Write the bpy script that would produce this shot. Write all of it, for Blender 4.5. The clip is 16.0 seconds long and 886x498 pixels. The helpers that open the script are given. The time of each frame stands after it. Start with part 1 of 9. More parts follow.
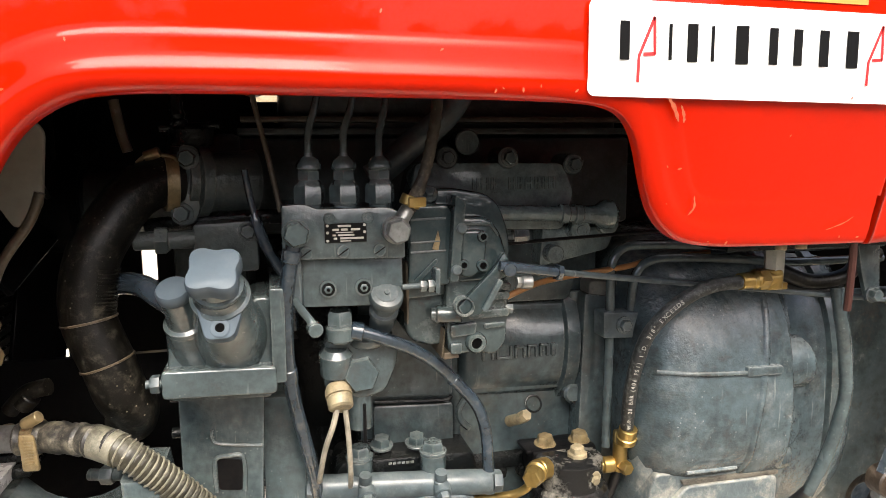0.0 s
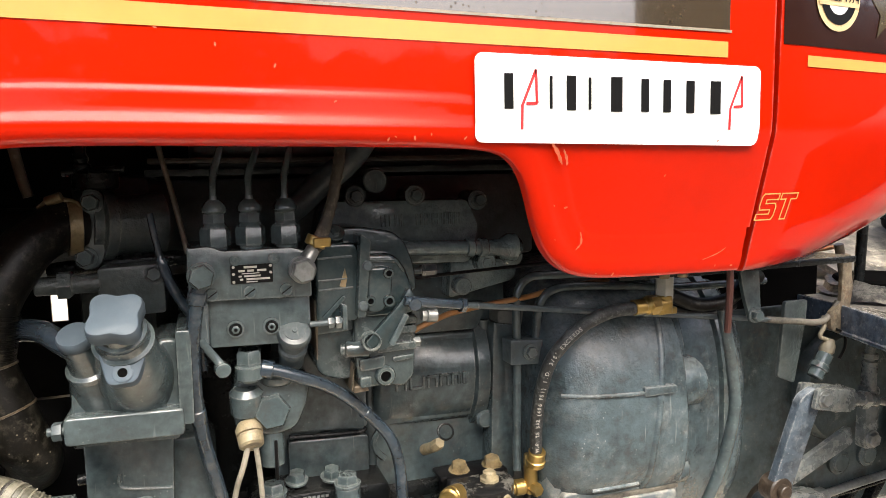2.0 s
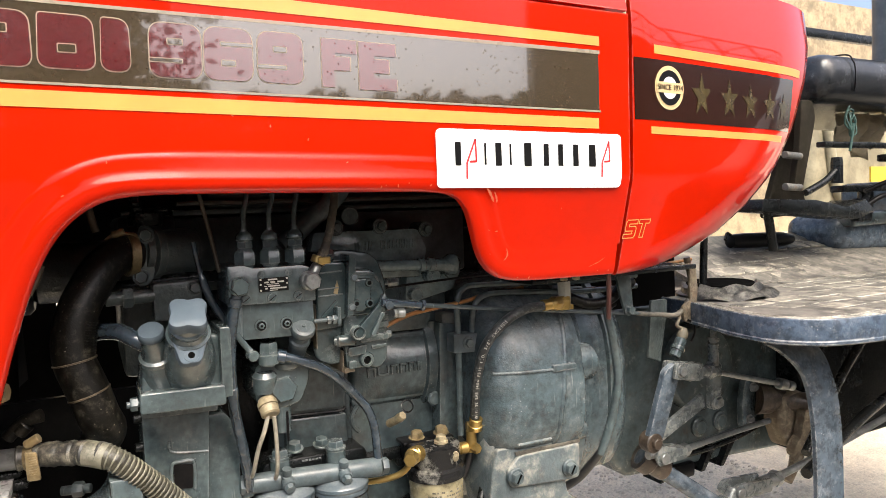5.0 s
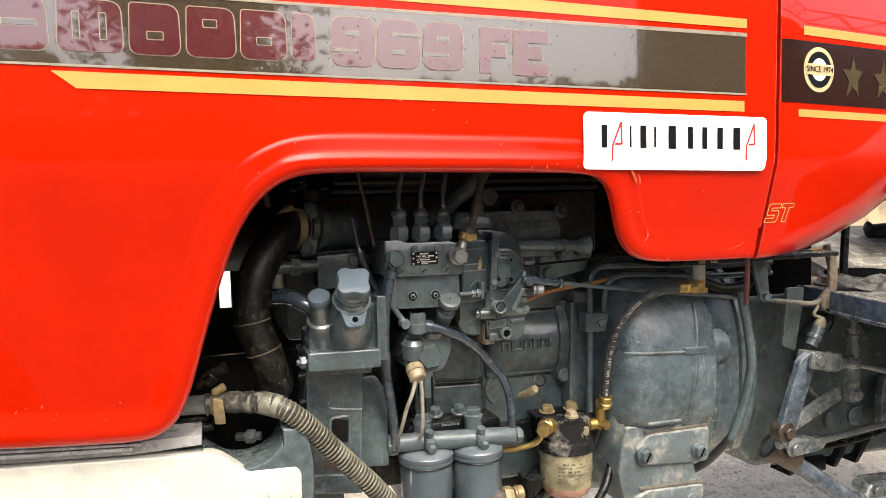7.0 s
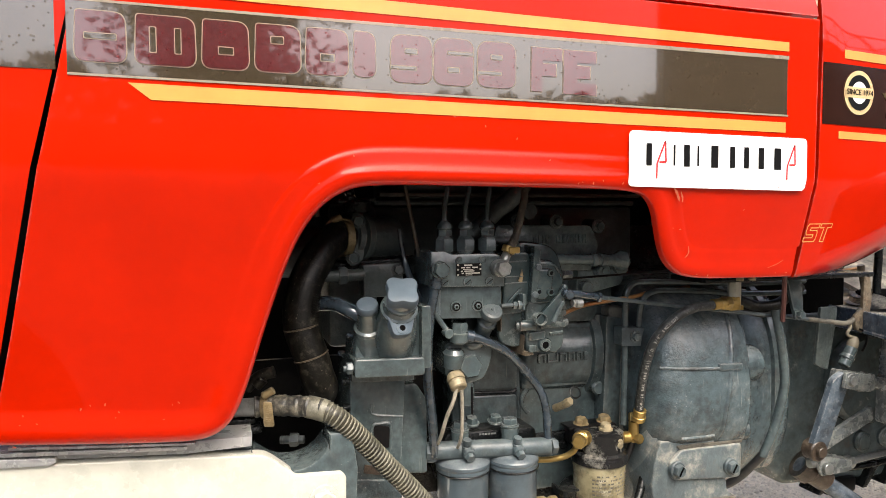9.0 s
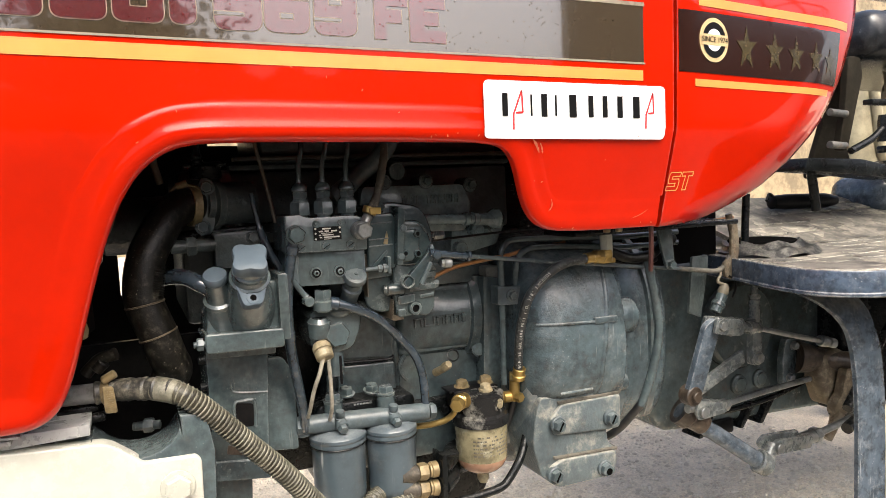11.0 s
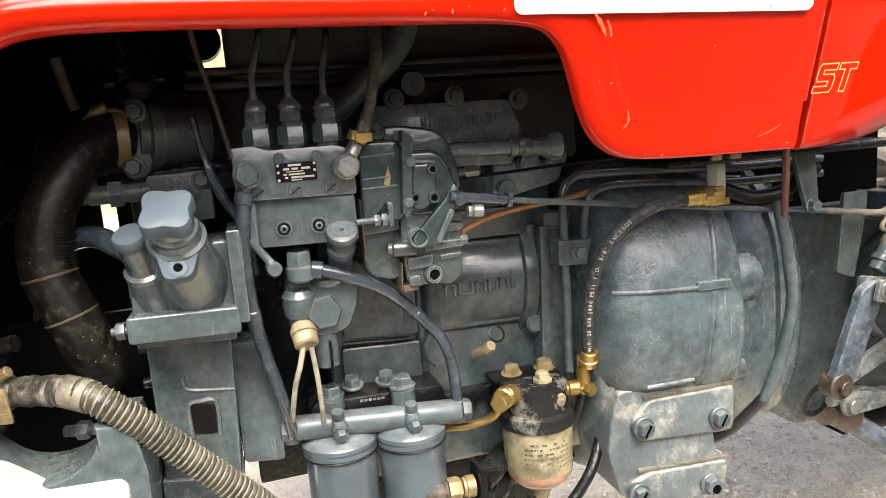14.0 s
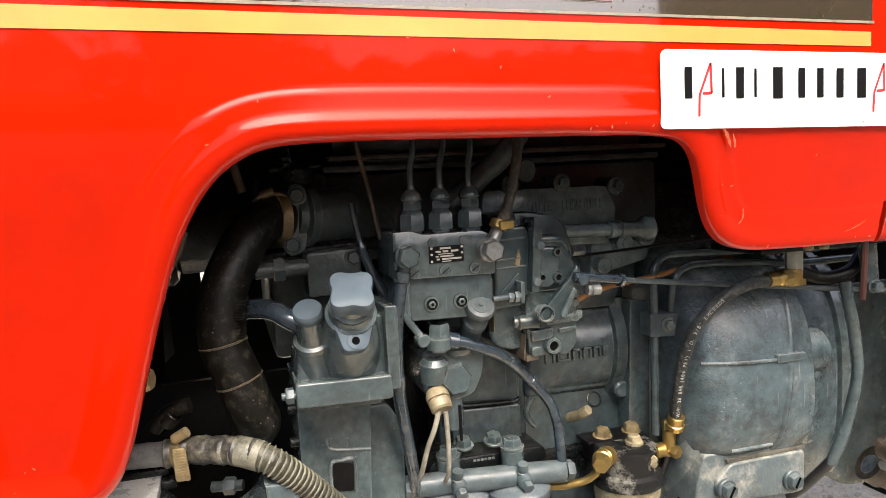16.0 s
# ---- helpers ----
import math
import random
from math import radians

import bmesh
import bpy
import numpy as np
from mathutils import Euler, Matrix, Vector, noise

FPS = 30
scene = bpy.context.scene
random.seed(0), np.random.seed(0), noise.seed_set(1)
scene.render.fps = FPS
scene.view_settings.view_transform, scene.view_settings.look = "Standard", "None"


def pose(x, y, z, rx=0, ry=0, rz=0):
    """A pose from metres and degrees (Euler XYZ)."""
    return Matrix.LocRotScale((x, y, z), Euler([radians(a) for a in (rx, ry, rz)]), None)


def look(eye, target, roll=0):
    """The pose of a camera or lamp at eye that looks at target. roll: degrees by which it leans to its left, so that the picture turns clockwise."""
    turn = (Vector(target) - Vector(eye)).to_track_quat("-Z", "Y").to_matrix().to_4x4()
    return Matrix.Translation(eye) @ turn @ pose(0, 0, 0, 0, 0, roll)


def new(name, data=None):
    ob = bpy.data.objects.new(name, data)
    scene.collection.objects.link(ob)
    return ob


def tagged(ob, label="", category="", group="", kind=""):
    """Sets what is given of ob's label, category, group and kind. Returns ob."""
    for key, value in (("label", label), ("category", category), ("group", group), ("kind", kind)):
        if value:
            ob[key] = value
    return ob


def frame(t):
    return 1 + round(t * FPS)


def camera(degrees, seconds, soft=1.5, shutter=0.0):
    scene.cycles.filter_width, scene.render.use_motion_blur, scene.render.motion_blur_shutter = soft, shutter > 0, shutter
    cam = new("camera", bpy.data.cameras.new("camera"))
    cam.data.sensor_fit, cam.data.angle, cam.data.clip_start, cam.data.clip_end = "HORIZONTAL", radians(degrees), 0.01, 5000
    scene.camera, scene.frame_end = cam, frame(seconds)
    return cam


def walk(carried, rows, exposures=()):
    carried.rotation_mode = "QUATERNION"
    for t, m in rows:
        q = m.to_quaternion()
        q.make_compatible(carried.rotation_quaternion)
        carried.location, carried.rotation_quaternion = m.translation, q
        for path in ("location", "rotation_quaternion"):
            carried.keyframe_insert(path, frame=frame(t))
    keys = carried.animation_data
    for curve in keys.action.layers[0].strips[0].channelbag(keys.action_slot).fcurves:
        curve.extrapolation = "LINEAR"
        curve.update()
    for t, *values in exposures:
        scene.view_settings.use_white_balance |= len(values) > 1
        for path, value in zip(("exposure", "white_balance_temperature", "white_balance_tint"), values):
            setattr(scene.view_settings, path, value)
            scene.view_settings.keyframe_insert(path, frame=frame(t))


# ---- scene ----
cam = camera(66.1, 16.0, soft=0.8)
PATH = [
    (0, (-0.017, -0.629, 1.073), (0.456, 1.295, 0.802), -0.6),
    (0.5, (-0.016, -0.629, 1.076), (0.493, 1.29, 0.828), -0.4),
    (1, (-0.014, -0.629, 1.075), (0.504, 1.286, 0.822), -0.7),
    (1.5, (-0.01, -0.633, 1.074), (0.578, 1.265, 0.846), -0.9),
    (2, (0.006, -0.663, 1.089), (0.661, 1.215, 0.883), -1.3),
    (2.5, (0.016, -0.689, 1.097), (0.811, 1.137, 0.907), -2.1),
    (3, (0.007, -0.728, 1.104), (0.994, 1.004, 0.941), -1.9),
    (3.2, (-0.006, -0.743, 1.104), (1.051, 0.951, 0.986), -2.2),
    (5.3, (-0.18, -0.9, 1.087), (0.7, 0.893, 0.975), -1.7),
    (5.5, (-0.187, -0.906, 1.093), (0.665, 0.899, 0.972), -1.2),
    (6, (-0.208, -0.904, 1.09), (0.59, 0.925, 0.968), -0.9),
    (6.5, (-0.231, -0.904, 1.088), (0.5, 0.954, 0.975), -1.5),
    (7, (-0.242, -0.904, 1.078), (0.414, 0.981, 0.947), -1.5),
    (7.5, (-0.266, -0.9, 1.081), (0.306, 1.013, 0.974), -0.9),
    (8, (-0.284, -0.9, 1.078), (0.222, 1.031, 0.955), -0.4),
    (8.5, (-0.296, -0.905, 1.081), (0.232, 1.02, 0.953), 0.5),
    (9, (-0.292, -0.912, 1.08), (0.329, 0.986, 0.984), -0.3),
    (9.5, (-0.273, -0.918, 1.077), (0.407, 0.96, 0.968), -1.0),
    (10, (-0.242, -0.919, 1.082), (0.551, 0.914, 0.984), -1.0),
    (10.2, (-0.231, -0.925, 1.082), (0.582, 0.9, 0.975), -2.4),
    (12.3, (-0.109, -0.804, 1.001), (0.722, 0.992, 0.706), -2.0),
    (12.5, (-0.084, -0.784, 1.003), (0.685, 1.04, 0.717), -2.4),
    (13, (-0.025, -0.717, 1.012), (0.623, 1.147, 0.685), -4.4),
    (13.5, (0.006, -0.667, 1.015), (0.564, 1.221, 0.668), -4.5),
    (14, (-0.002, -0.662, 1.027), (0.529, 1.238, 0.697), -4.6),
    (14.5, (-0.045, -0.679, 1.057), (0.565, 1.201, 0.752), -2.7),
    (15, (-0.095, -0.684, 1.062), (0.554, 1.188, 0.787), -3.0),
    (15.5, (-0.135, -0.685, 1.068), (0.505, 1.195, 0.836), -3.2),
    (16, (-0.175, -0.685, 1.081), (0.425, 1.212, 0.882), -3.1),
]
EXPOSURES = [(0, 1.55), (3, 1.44), (5.5, 1.42), (9.5, 1.24), (10.0, 1.22), (12.5, 1.52), (14.0, 1.81), (14.5, 1.68), (15.5, 1.58), (16, 1.46)]
walk(cam, [(t, look(eye, target, roll)) for t, eye, target, roll in PATH], EXPOSURES)

# ---- world and light ----
world = bpy.data.worlds.new("overcast_sky")
scene.world = world
world.use_nodes = True
wn = world.node_tree.nodes
sky = wn.new("ShaderNodeTexSky")
sky.sky_type = "NISHITA"
sky.sun_disc = False
sky.sun_elevation = radians(52)
sky.sun_rotation = radians(167)
sky.air_density, sky.dust_density, sky.ozone_density = 0.8, 6.0, 0.6
wn["Background"].inputs["Strength"].default_value = 0.142
world.node_tree.links.new(sky.outputs["Color"], wn["Background"].inputs["Color"])
sun = new("sun", bpy.data.lights.new("sun", "SUN"))
sun.data.energy, sun.data.angle, sun.data.color = 1.85, radians(30), (1.0, 0.962, 0.87)
sun.matrix_world = look((-0.7, -3.3, 5.3), (0.1, 0.2, 0.7))


# ---- materials ----
def material(name, base, rough=0.5, metal=0.0, dark=None, grain=60.0, amount=0.35, bump=0.15, bump_scale=120.0,
             dust=0.0, dust_color=(0.30, 0.27, 0.22), rust=0.0, rust_color=(0.16, 0.075, 0.03), coat=0.0, spec=0.5,
             vary=0.0, dust_scale=9.0, rough_var=0.15, scratch=0.0, coat_ior=1.5, top_pale=0.0, coat_rough=0.06, grime=0.0, polish=0.0, streak=0.0, edge=0.0, speck=0.0, bump_depth=0.002, lump=0.0):
    """A painted, cast or plain surface: two scales of tone, dust or rust patches with their own shape, paler up-facing
    faces, and fine relief.
    """
    m = bpy.data.materials.new(name)
    m.use_nodes = True
    n, link = m.node_tree.nodes, m.node_tree.links.new
    b = n["Principled BSDF"]
    geo = n.new("ShaderNodeNewGeometry")
    co = geo.outputs["Position"]

    def tex(scale, detail=4.0, rough_=0.6):
        t = n.new("ShaderNodeTexNoise")
        t.inputs["Scale"].default_value, t.inputs["Detail"].default_value, t.inputs["Roughness"].default_value = scale, detail, rough_
        link(co, t.inputs["Vector"])
        return t.outputs["Fac"]

    def ramp(fac, lo, hi):
        r = n.new("ShaderNodeMapRange")
        r.inputs["From Min"].default_value, r.inputs["From Max"].default_value = lo, hi
        link(fac, r.inputs["Value"])
        return r.outputs["Result"]

    def mix(fac, a, c):
        x = n.new("ShaderNodeMix")
        x.data_type = "RGBA"
        if isinstance(fac, float):
            x.inputs["Factor"].default_value = fac
        else:
            link(fac, x.inputs["Factor"])
        for value, socket in ((a, x.inputs["A"]), (c, x.inputs["B"])):
            if isinstance(value, tuple):
                socket.default_value = (*value, 1.0)
            else:
                link(value, socket)
        return x.outputs["Result"]

    def times(fac, k):
        x = n.new("ShaderNodeMath")
        x.operation = "MULTIPLY"
        link(fac, x.inputs[0])
        if isinstance(k, float):
            x.inputs[1].default_value = k
        else:
            link(k, x.inputs[1])
        return x.outputs[0]

    low = dark or tuple(c * (1 - amount) for c in base)
    fine = tex(grain)
    col = mix(ramp(fine, 0.3, 0.7), low, base)
    big = tex(dust_scale, 5.0)
    col = mix(times(ramp(big, 0.42, 0.62), 0.35), col, tuple(min(1.0, c * 1.25) for c in base))
    if vary:
        info = n.new("ShaderNodeObjectInfo")
        col = mix(times(info.outputs["Random"], vary), col, tuple(c * 0.55 for c in base))
    if grime:
        soot = times(ramp(tex(dust_scale * 1.3, 8.0, 0.7), 0.47, 0.60), grime)
        col = mix(soot, col, tuple(c * 0.22 for c in base))
    rough_in = None
    if dust:
        patch = times(ramp(tex(dust_scale * 1.7, 7.0, 0.72), 0.50, 0.62), ramp(tex(grain * 1.7, 6.0, 0.75), 0.35, 0.68))
        patch = times(patch, dust)
        col = mix(patch, col, dust_color)
        rough_in = patch
    # Pales faces that look up: settled dust together with painted top light.
    if top_pale:
        sep = n.new("ShaderNodeSeparateXYZ")
        link(geo.outputs["Normal"], sep.inputs["Vector"])
        up_facing = times(times(ramp(sep.outputs["Z"], 0.25, 0.95), ramp(tex(grain * 1.1, 6.0, 0.75), 0.34, 0.62)), top_pale)
        col = mix(up_facing, col, dust_color)
    if speck:
        v = n.new("ShaderNodeTexVoronoi")
        v.inputs["Scale"].default_value = 150.0
        link(co, v.inputs["Vector"])
        dots = times(times(ramp(v.outputs["Distance"], 0.16, 0.06), ramp(tex(23.0, 3.0), 0.50, 0.60)), speck)
        col = mix(dots, col, dust_color)
    if edge:
        bv = n.new("ShaderNodeBevel")
        bv.samples = 4
        bv.inputs["Radius"].default_value = 0.0035
        dot = n.new("ShaderNodeVectorMath")
        dot.operation = "DOT_PRODUCT"
        link(bv.outputs["Normal"], dot.inputs[0])
        link(geo.outputs["Normal"], dot.inputs[1])
        worn = times(times(ramp(dot.outputs["Value"], 0.99, 0.90), ramp(tex(34.0, 6.0, 0.75), 0.43, 0.60)), edge)
        col = mix(worn, col, tuple(min(1.0, 0.5 * c + 0.5 * d) for c, d in zip(dust_color, (0.42, 0.42, 0.39))))
    if streak:
        mp = n.new("ShaderNodeMapping")
        mp.inputs["Rotation"].default_value = (0.3, radians(38), 0.4)
        mp.inputs["Scale"].default_value = (190.0, 60.0, 13.0)
        link(co, mp.inputs["Vector"])
        st = n.new("ShaderNodeTexNoise")
        st.inputs["Scale"].default_value, st.inputs["Detail"].default_value = 1.0, 2.0
        link(mp.outputs["Vector"], st.inputs["Vector"])
        line = times(times(ramp(st.outputs["Fac"], 0.66, 0.72), ramp(tex(9.0), 0.48, 0.60)), streak)
        col = mix(line, col, dust_color)
    if rust:
        spot = times(ramp(tex(dust_scale * 2.6, 6.0, 0.75), 0.56, 0.66), rust)
        col = mix(spot, col, rust_color)
    if scratch:
        w = n.new("ShaderNodeTexVoronoi")
        w.inputs["Scale"].default_value = 45.0
        link(co, w.inputs["Vector"])
        chip = times(ramp(w.outputs["Distance"], 0.075, 0.04), scratch * 0.9)
        chip = times(chip, ramp(tex(17.0), 0.52, 0.56))
        col = mix(chip, col, (0.75, 0.62, 0.5))
    link(col, b.inputs["Base Color"])
    r = n.new("ShaderNodeMapRange")
    r.inputs["To Min"].default_value, r.inputs["To Max"].default_value = max(0.02, rough - rough_var), min(1.0, rough + rough_var)
    link(rough_in if rough_in is not None else fine, r.inputs["Value"])
    link(r.outputs["Result"], b.inputs["Roughness"])
    b.inputs["Metallic"].default_value = metal
    b.inputs["Specular IOR Level"].default_value = spec
    b.inputs["Coat Weight"].default_value = coat
    if polish:
        link(times(ramp(tex(polish, 5.0, 0.65), 0.50, 0.60), coat), b.inputs["Coat Weight"])
    b.inputs["Coat Roughness"].default_value = coat_rough
    b.inputs["Coat IOR"].default_value = coat_ior
    if bump:
        bp = n.new("ShaderNodeBump")
        bp.inputs["Strength"].default_value, bp.inputs["Distance"].default_value = bump, bump_depth
        link(tex(bump_scale, 3.0), bp.inputs["Height"])
        link(bp.outputs["Normal"], b.inputs["Normal"])
        if lump:
            wide = n.new("ShaderNodeBump")
            wide.inputs["Strength"].default_value, wide.inputs["Distance"].default_value = lump, 0.006
            link(tex(38.0, 3.0, 0.5), wide.inputs["Height"])
            link(wide.outputs["Normal"], bp.inputs["Normal"])
    return m


RED = material("red_enamel", (0.455, 0.0098, 0.0004), 0.30, amount=0.05, grain=14, bump=0.02, bump_scale=45, coat=0.23, coat_rough=0.035, polish=0.0, spec=0.03, rough_var=0.04, edge=0.3, lump=0.0, coat_ior=1.8)
GREY = material("grey_engine_paint", (0.064, 0.088, 0.093), 0.36, amount=0.45, grain=75, bump=0.3, bump_scale=200, dust=0.18, dust_color=(0.19, 0.21, 0.195), rust=0.06, spec=0.5, top_pale=0.35, coat=0.65, coat_rough=0.17, grime=0.35, streak=0.3, edge=0.4, speck=0.5, dust_scale=11.0, lump=0.15)
GREY_CAST = material("rough_cast_grey_paint", (0.071, 0.1, 0.111), 0.36, amount=0.42, grain=60, bump=0.9, bump_scale=190, dust=0.22, dust_color=(0.38, 0.4, 0.385), rust=0.06, spec=0.4, top_pale=0.4, dust_scale=14, coat=0.45, coat_rough=0.17, grime=0.55, streak=0.45, edge=0.5, speck=0.5, lump=0.08)
# Near-black base puts the bay's shade into recessed iron; also plain dark steel.
GREY_DARK = material("dark_iron_and_bay_shade", (0.0065, 0.008, 0.0085), 0.42, spec=0.25, amount=0.5, grain=50, bump=0.6, bump_scale=160, dust=0.06, dust_color=(0.13, 0.12, 0.10), top_pale=0.07, grime=0.4)
GREY_LIGHT = material("light_grey_paint", (0.053, 0.074, 0.082), 0.6, amount=0.35, grain=60, bump=0.2, bump_scale=160, dust=0.28, dust_color=(0.24, 0.262, 0.25), top_pale=0.25, grime=0.45, dust_scale=22, rough_var=0.08, streak=0.4, edge=0.2, speck=0.25, coat=0.35, coat_rough=0.2, lump=0.2)
CAN = material("grey_filter_can_paint", (0.061, 0.083, 0.097), 0.44, amount=0.2, grain=34, bump=0.15, bump_scale=70, dust=0.25, dust_color=(0.34, 0.35, 0.34), rust=0.08, top_pale=0.35, grime=0.35, dust_scale=9, streak=0.6, speck=0.2, coat=0.7, coat_rough=0.15)
BLUE_GREY = material("worn_blue_grey_paint", (0.080, 0.105, 0.132), 0.34, amount=0.4, grain=38, bump=0.25, bump_scale=110, dust=0.25, dust_color=(0.42, 0.44, 0.45), dust_scale=34, top_pale=0.45, grime=0.55, streak=0.4, edge=0.8, speck=0.5)
RUBBER = material("dusty_black_rubber", (0.0042, 0.0036, 0.0026), 0.55, amount=0.4, grain=40, bump=0.3, bump_scale=140, dust=0.2, dust_color=(0.24, 0.22, 0.165), dust_scale=60, spec=0.3, speck=1.0)
RUBBER_CLEAN = material("black_rubber", (0.015, 0.015, 0.016), 0.55, amount=0.3, grain=50, bump=0.2, bump_scale=140, dust=0.25, dust_color=(0.1, 0.09, 0.07))
VINYL = material("black_seat_vinyl", (0.016, 0.018, 0.021), 0.38, amount=0.3, grain=30, bump=0.25, bump_scale=260, dust=0.2, dust_color=(0.2, 0.2, 0.2))
VINYL_GREY = material("dusty_grey_vinyl", (0.075, 0.09, 0.11), 0.5, amount=0.25, grain=22, bump=0.2, bump_scale=200, dust=0.4, dust_color=(0.22, 0.24, 0.26))
CREAM = material("cream_white_paint", (0.46, 0.455, 0.39), 0.42, amount=0.08, grain=30, bump=0.15, bump_scale=80, dust=0.2, dust_color=(0.36, 0.33, 0.26), scratch=0.4, grime=0.12, dust_scale=12)
TAN_HOSE = material("dusty_tan_corrugated_hose", (0.038, 0.034, 0.022), 0.6, amount=0.5, grain=70, bump=0.3, bump_scale=200, dust=0.3, dust_color=(0.26, 0.25, 0.19), dust_scale=22, grime=0.6, top_pale=0.4, edge=0.0)
OCHRE = material("ochre_stained_clamp", (0.30, 0.225, 0.115), 0.5, metal=0.3, amount=0.45, grain=70, bump=0.4, dust=0.5, dust_color=(0.40, 0.34, 0.24), grime=0.6, dust_scale=30)
BRASS = material("brass", (0.44, 0.3, 0.1), 0.45, metal=0.85, amount=0.25, grain=70, bump=0.3, dust=0.25, dust_color=(0.30, 0.23, 0.13), grime=0.12, dust_scale=34)
COPPER = material("weathered_copper_pipe", (0.36, 0.17, 0.060), 0.45, metal=0.55, amount=0.35, grain=60, bump=0.15, dust=0.3)
STEEL = material("dull_plated_steel", (0.27, 0.28, 0.275), 0.46, metal=0.6, amount=0.3, grain=90, bump=0.2, dust=0.5, dust_color=(0.36, 0.34, 0.29), grime=0.5, dust_scale=30)
CREAM_NUT = material("cream_stained_nut", (0.33, 0.275, 0.17), 0.55, amount=0.4, grain=90, bump=0.4, dust=0.6, dust_color=(0.26, 0.18, 0.08), grime=0.6, dust_scale=40)
RUSTY = material("rust_brown_iron", (0.055, 0.038, 0.026), 0.55, amount=0.55, grain=45, bump=0.7, bump_scale=150, dust=0.35, dust_color=(0.24, 0.19, 0.13), grime=0.6, dust_scale=20)
TAN_ROD = material("tan_dirty_rod", (0.085, 0.065, 0.042), 0.55, amount=0.4, grain=70, bump=0.25, dust=0.4, dust_scale=30)
# Black plastic; also the sheets that stand in for shade in bay and gaps.
BLACK = material("black_plastic_and_bay_shade", (0.0045, 0.0045, 0.005), 0.45, spec=0.12, amount=0.3, grain=60, bump=0.15, dust=0.05, dust_color=(0.12, 0.1, 0.08))
DARK_DECAL = material("brown_black_decal", (0.050, 0.036, 0.022), 0.14, amount=0.15, grain=160, bump=0.05, bump_scale=80, spec=0.5, coat=1.0, coat_rough=0.03, coat_ior=1.95, rough_var=0.05, dust=0.25, dust_scale=70, dust_color=(0.16, 0.14, 0.11))
GOLD_DECAL = material("yellow_gold_stripe", (0.60, 0.262, 0.060), 0.35, amount=0.08, grain=40, bump=0.02, spec=0.4, coat=0.25, rough_var=0.05)
MAROON = material("maroon_lettering", (0.075, 0.006, 0.007), 0.25, amount=0.2, grain=120, bump=0.04, coat=1.0, coat_rough=0.03, coat_ior=1.93, rough_var=0.05)
PALE_EDGE = material("pale_outline", (0.24, 0.20, 0.15), 0.3, amount=0.1, bump=0.0)
WHITE_VINYL = material("white_vinyl_sticker", (0.78, 0.78, 0.77), 0.45, amount=0.02, grain=30, bump=0.02, spec=0.4, rough_var=0.05)
INK = material("black_ink", (0.006, 0.006, 0.006), 0.45, amount=0.1, bump=0.0, spec=0.08)
RED_INK = material("red_ink", (0.55, 0.015, 0.015), 0.45, amount=0.1, bump=0.0)
GOLD_DIM = material("dull_gold_print", (0.050, 0.036, 0.012), 0.25, amount=0.15, bump=0.0, coat=0.6, coat_ior=1.6)
GOLD_LINE = material("gold_outline_print", (0.72, 0.33, 0.09), 0.35, amount=0.1, bump=0.0)
AMBER = material("stained_amber_bowl", (0.27, 0.235, 0.14), 0.28, amount=0.4, grain=34, bump=0.2, bump_scale=60, dust=0.7, dust_color=(0.40, 0.375, 0.28), dust_scale=22, spec=0.6, grime=0.6)
PINK_BOWL = material("pinkish_bowl_base", (0.30, 0.165, 0.105), 0.3, amount=0.3, grain=34, bump=0.15, dust=0.7, dust_color=(0.46, 0.42, 0.32), dust_scale=24)
WHITE_DIRT = material("chalky_white_residue", (0.52, 0.50, 0.44), 0.7, amount=0.4, grain=90, bump=0.4, dust=0.5, dust_color=(0.28, 0.22, 0.13), grime=0.3, dust_scale=40)
GRILLE = material("dusty_mesh_screen", (0.46, 0.40, 0.24), 0.6, amount=0.3, grain=60, bump=0.3, dust=0.3)
MAT_FLOOR = material("dusty_rubber_floor_mat", (0.2, 0.185, 0.15), 0.75, amount=0.55, grain=30, bump=0.9, bump_scale=120, dust=0.75, dust_color=(0.64, 0.58, 0.45), dust_scale=7, grime=1.0, vary=0.4, edge=1.0)
GREEN = material("green_cord", (0.020, 0.060, 0.048), 0.6, amount=0.3, bump=0.2)
YELLOW = material("yellow_label", (0.60, 0.40, 0.045), 0.5, amount=0.05, bump=0.0)
PLASTER = material("weathered_cream_plaster", (0.33, 0.26, 0.16), 0.8, amount=0.35, grain=6, bump=0.4, bump_scale=30, dust=0.6, dust_color=(0.16, 0.13, 0.09), dust_scale=1.4, grime=0.6)
SHED = material("dark_shed_cladding", (0.009, 0.0075, 0.006), 0.7, amount=0.4, grain=4, bump=0.3, bump_scale=14, dust=0.1, dust_scale=1.1, dust_color=(0.05, 0.045, 0.04))
DIRT = material("compacted_gravel_ground", (0.8, 0.7, 0.54), 0.9, amount=0.45, grain=120, bump=1.0, bump_scale=120, bump_depth=0.012, dust=0.8, dust_color=(0.87, 0.79, 0.64), dust_scale=8.0, grime=0.05)
DARK_OLIVE = material("dark_olive_paint", (0.016, 0.013, 0.008), 0.8, amount=0.4, grain=40, bump=0.3, dust=0.05, spec=0.1)
CLOTH = material("dirty_khaki_cloth", (0.36, 0.31, 0.21), 0.9, amount=0.4, grain=30, bump=0.4, bump_scale=200, dust=0.2)
GEAR_GREY = material("oily_grey_casing_paint", (0.08, 0.108, 0.113), 0.38, amount=0.45, grain=45, bump=0.4, bump_scale=160, dust=0.25, dust_color=(0.26, 0.26, 0.22), top_pale=0.4, grime=0.5, dust_scale=10, rust=0.12, edge=0.5, speck=0.3, lump=0.3)
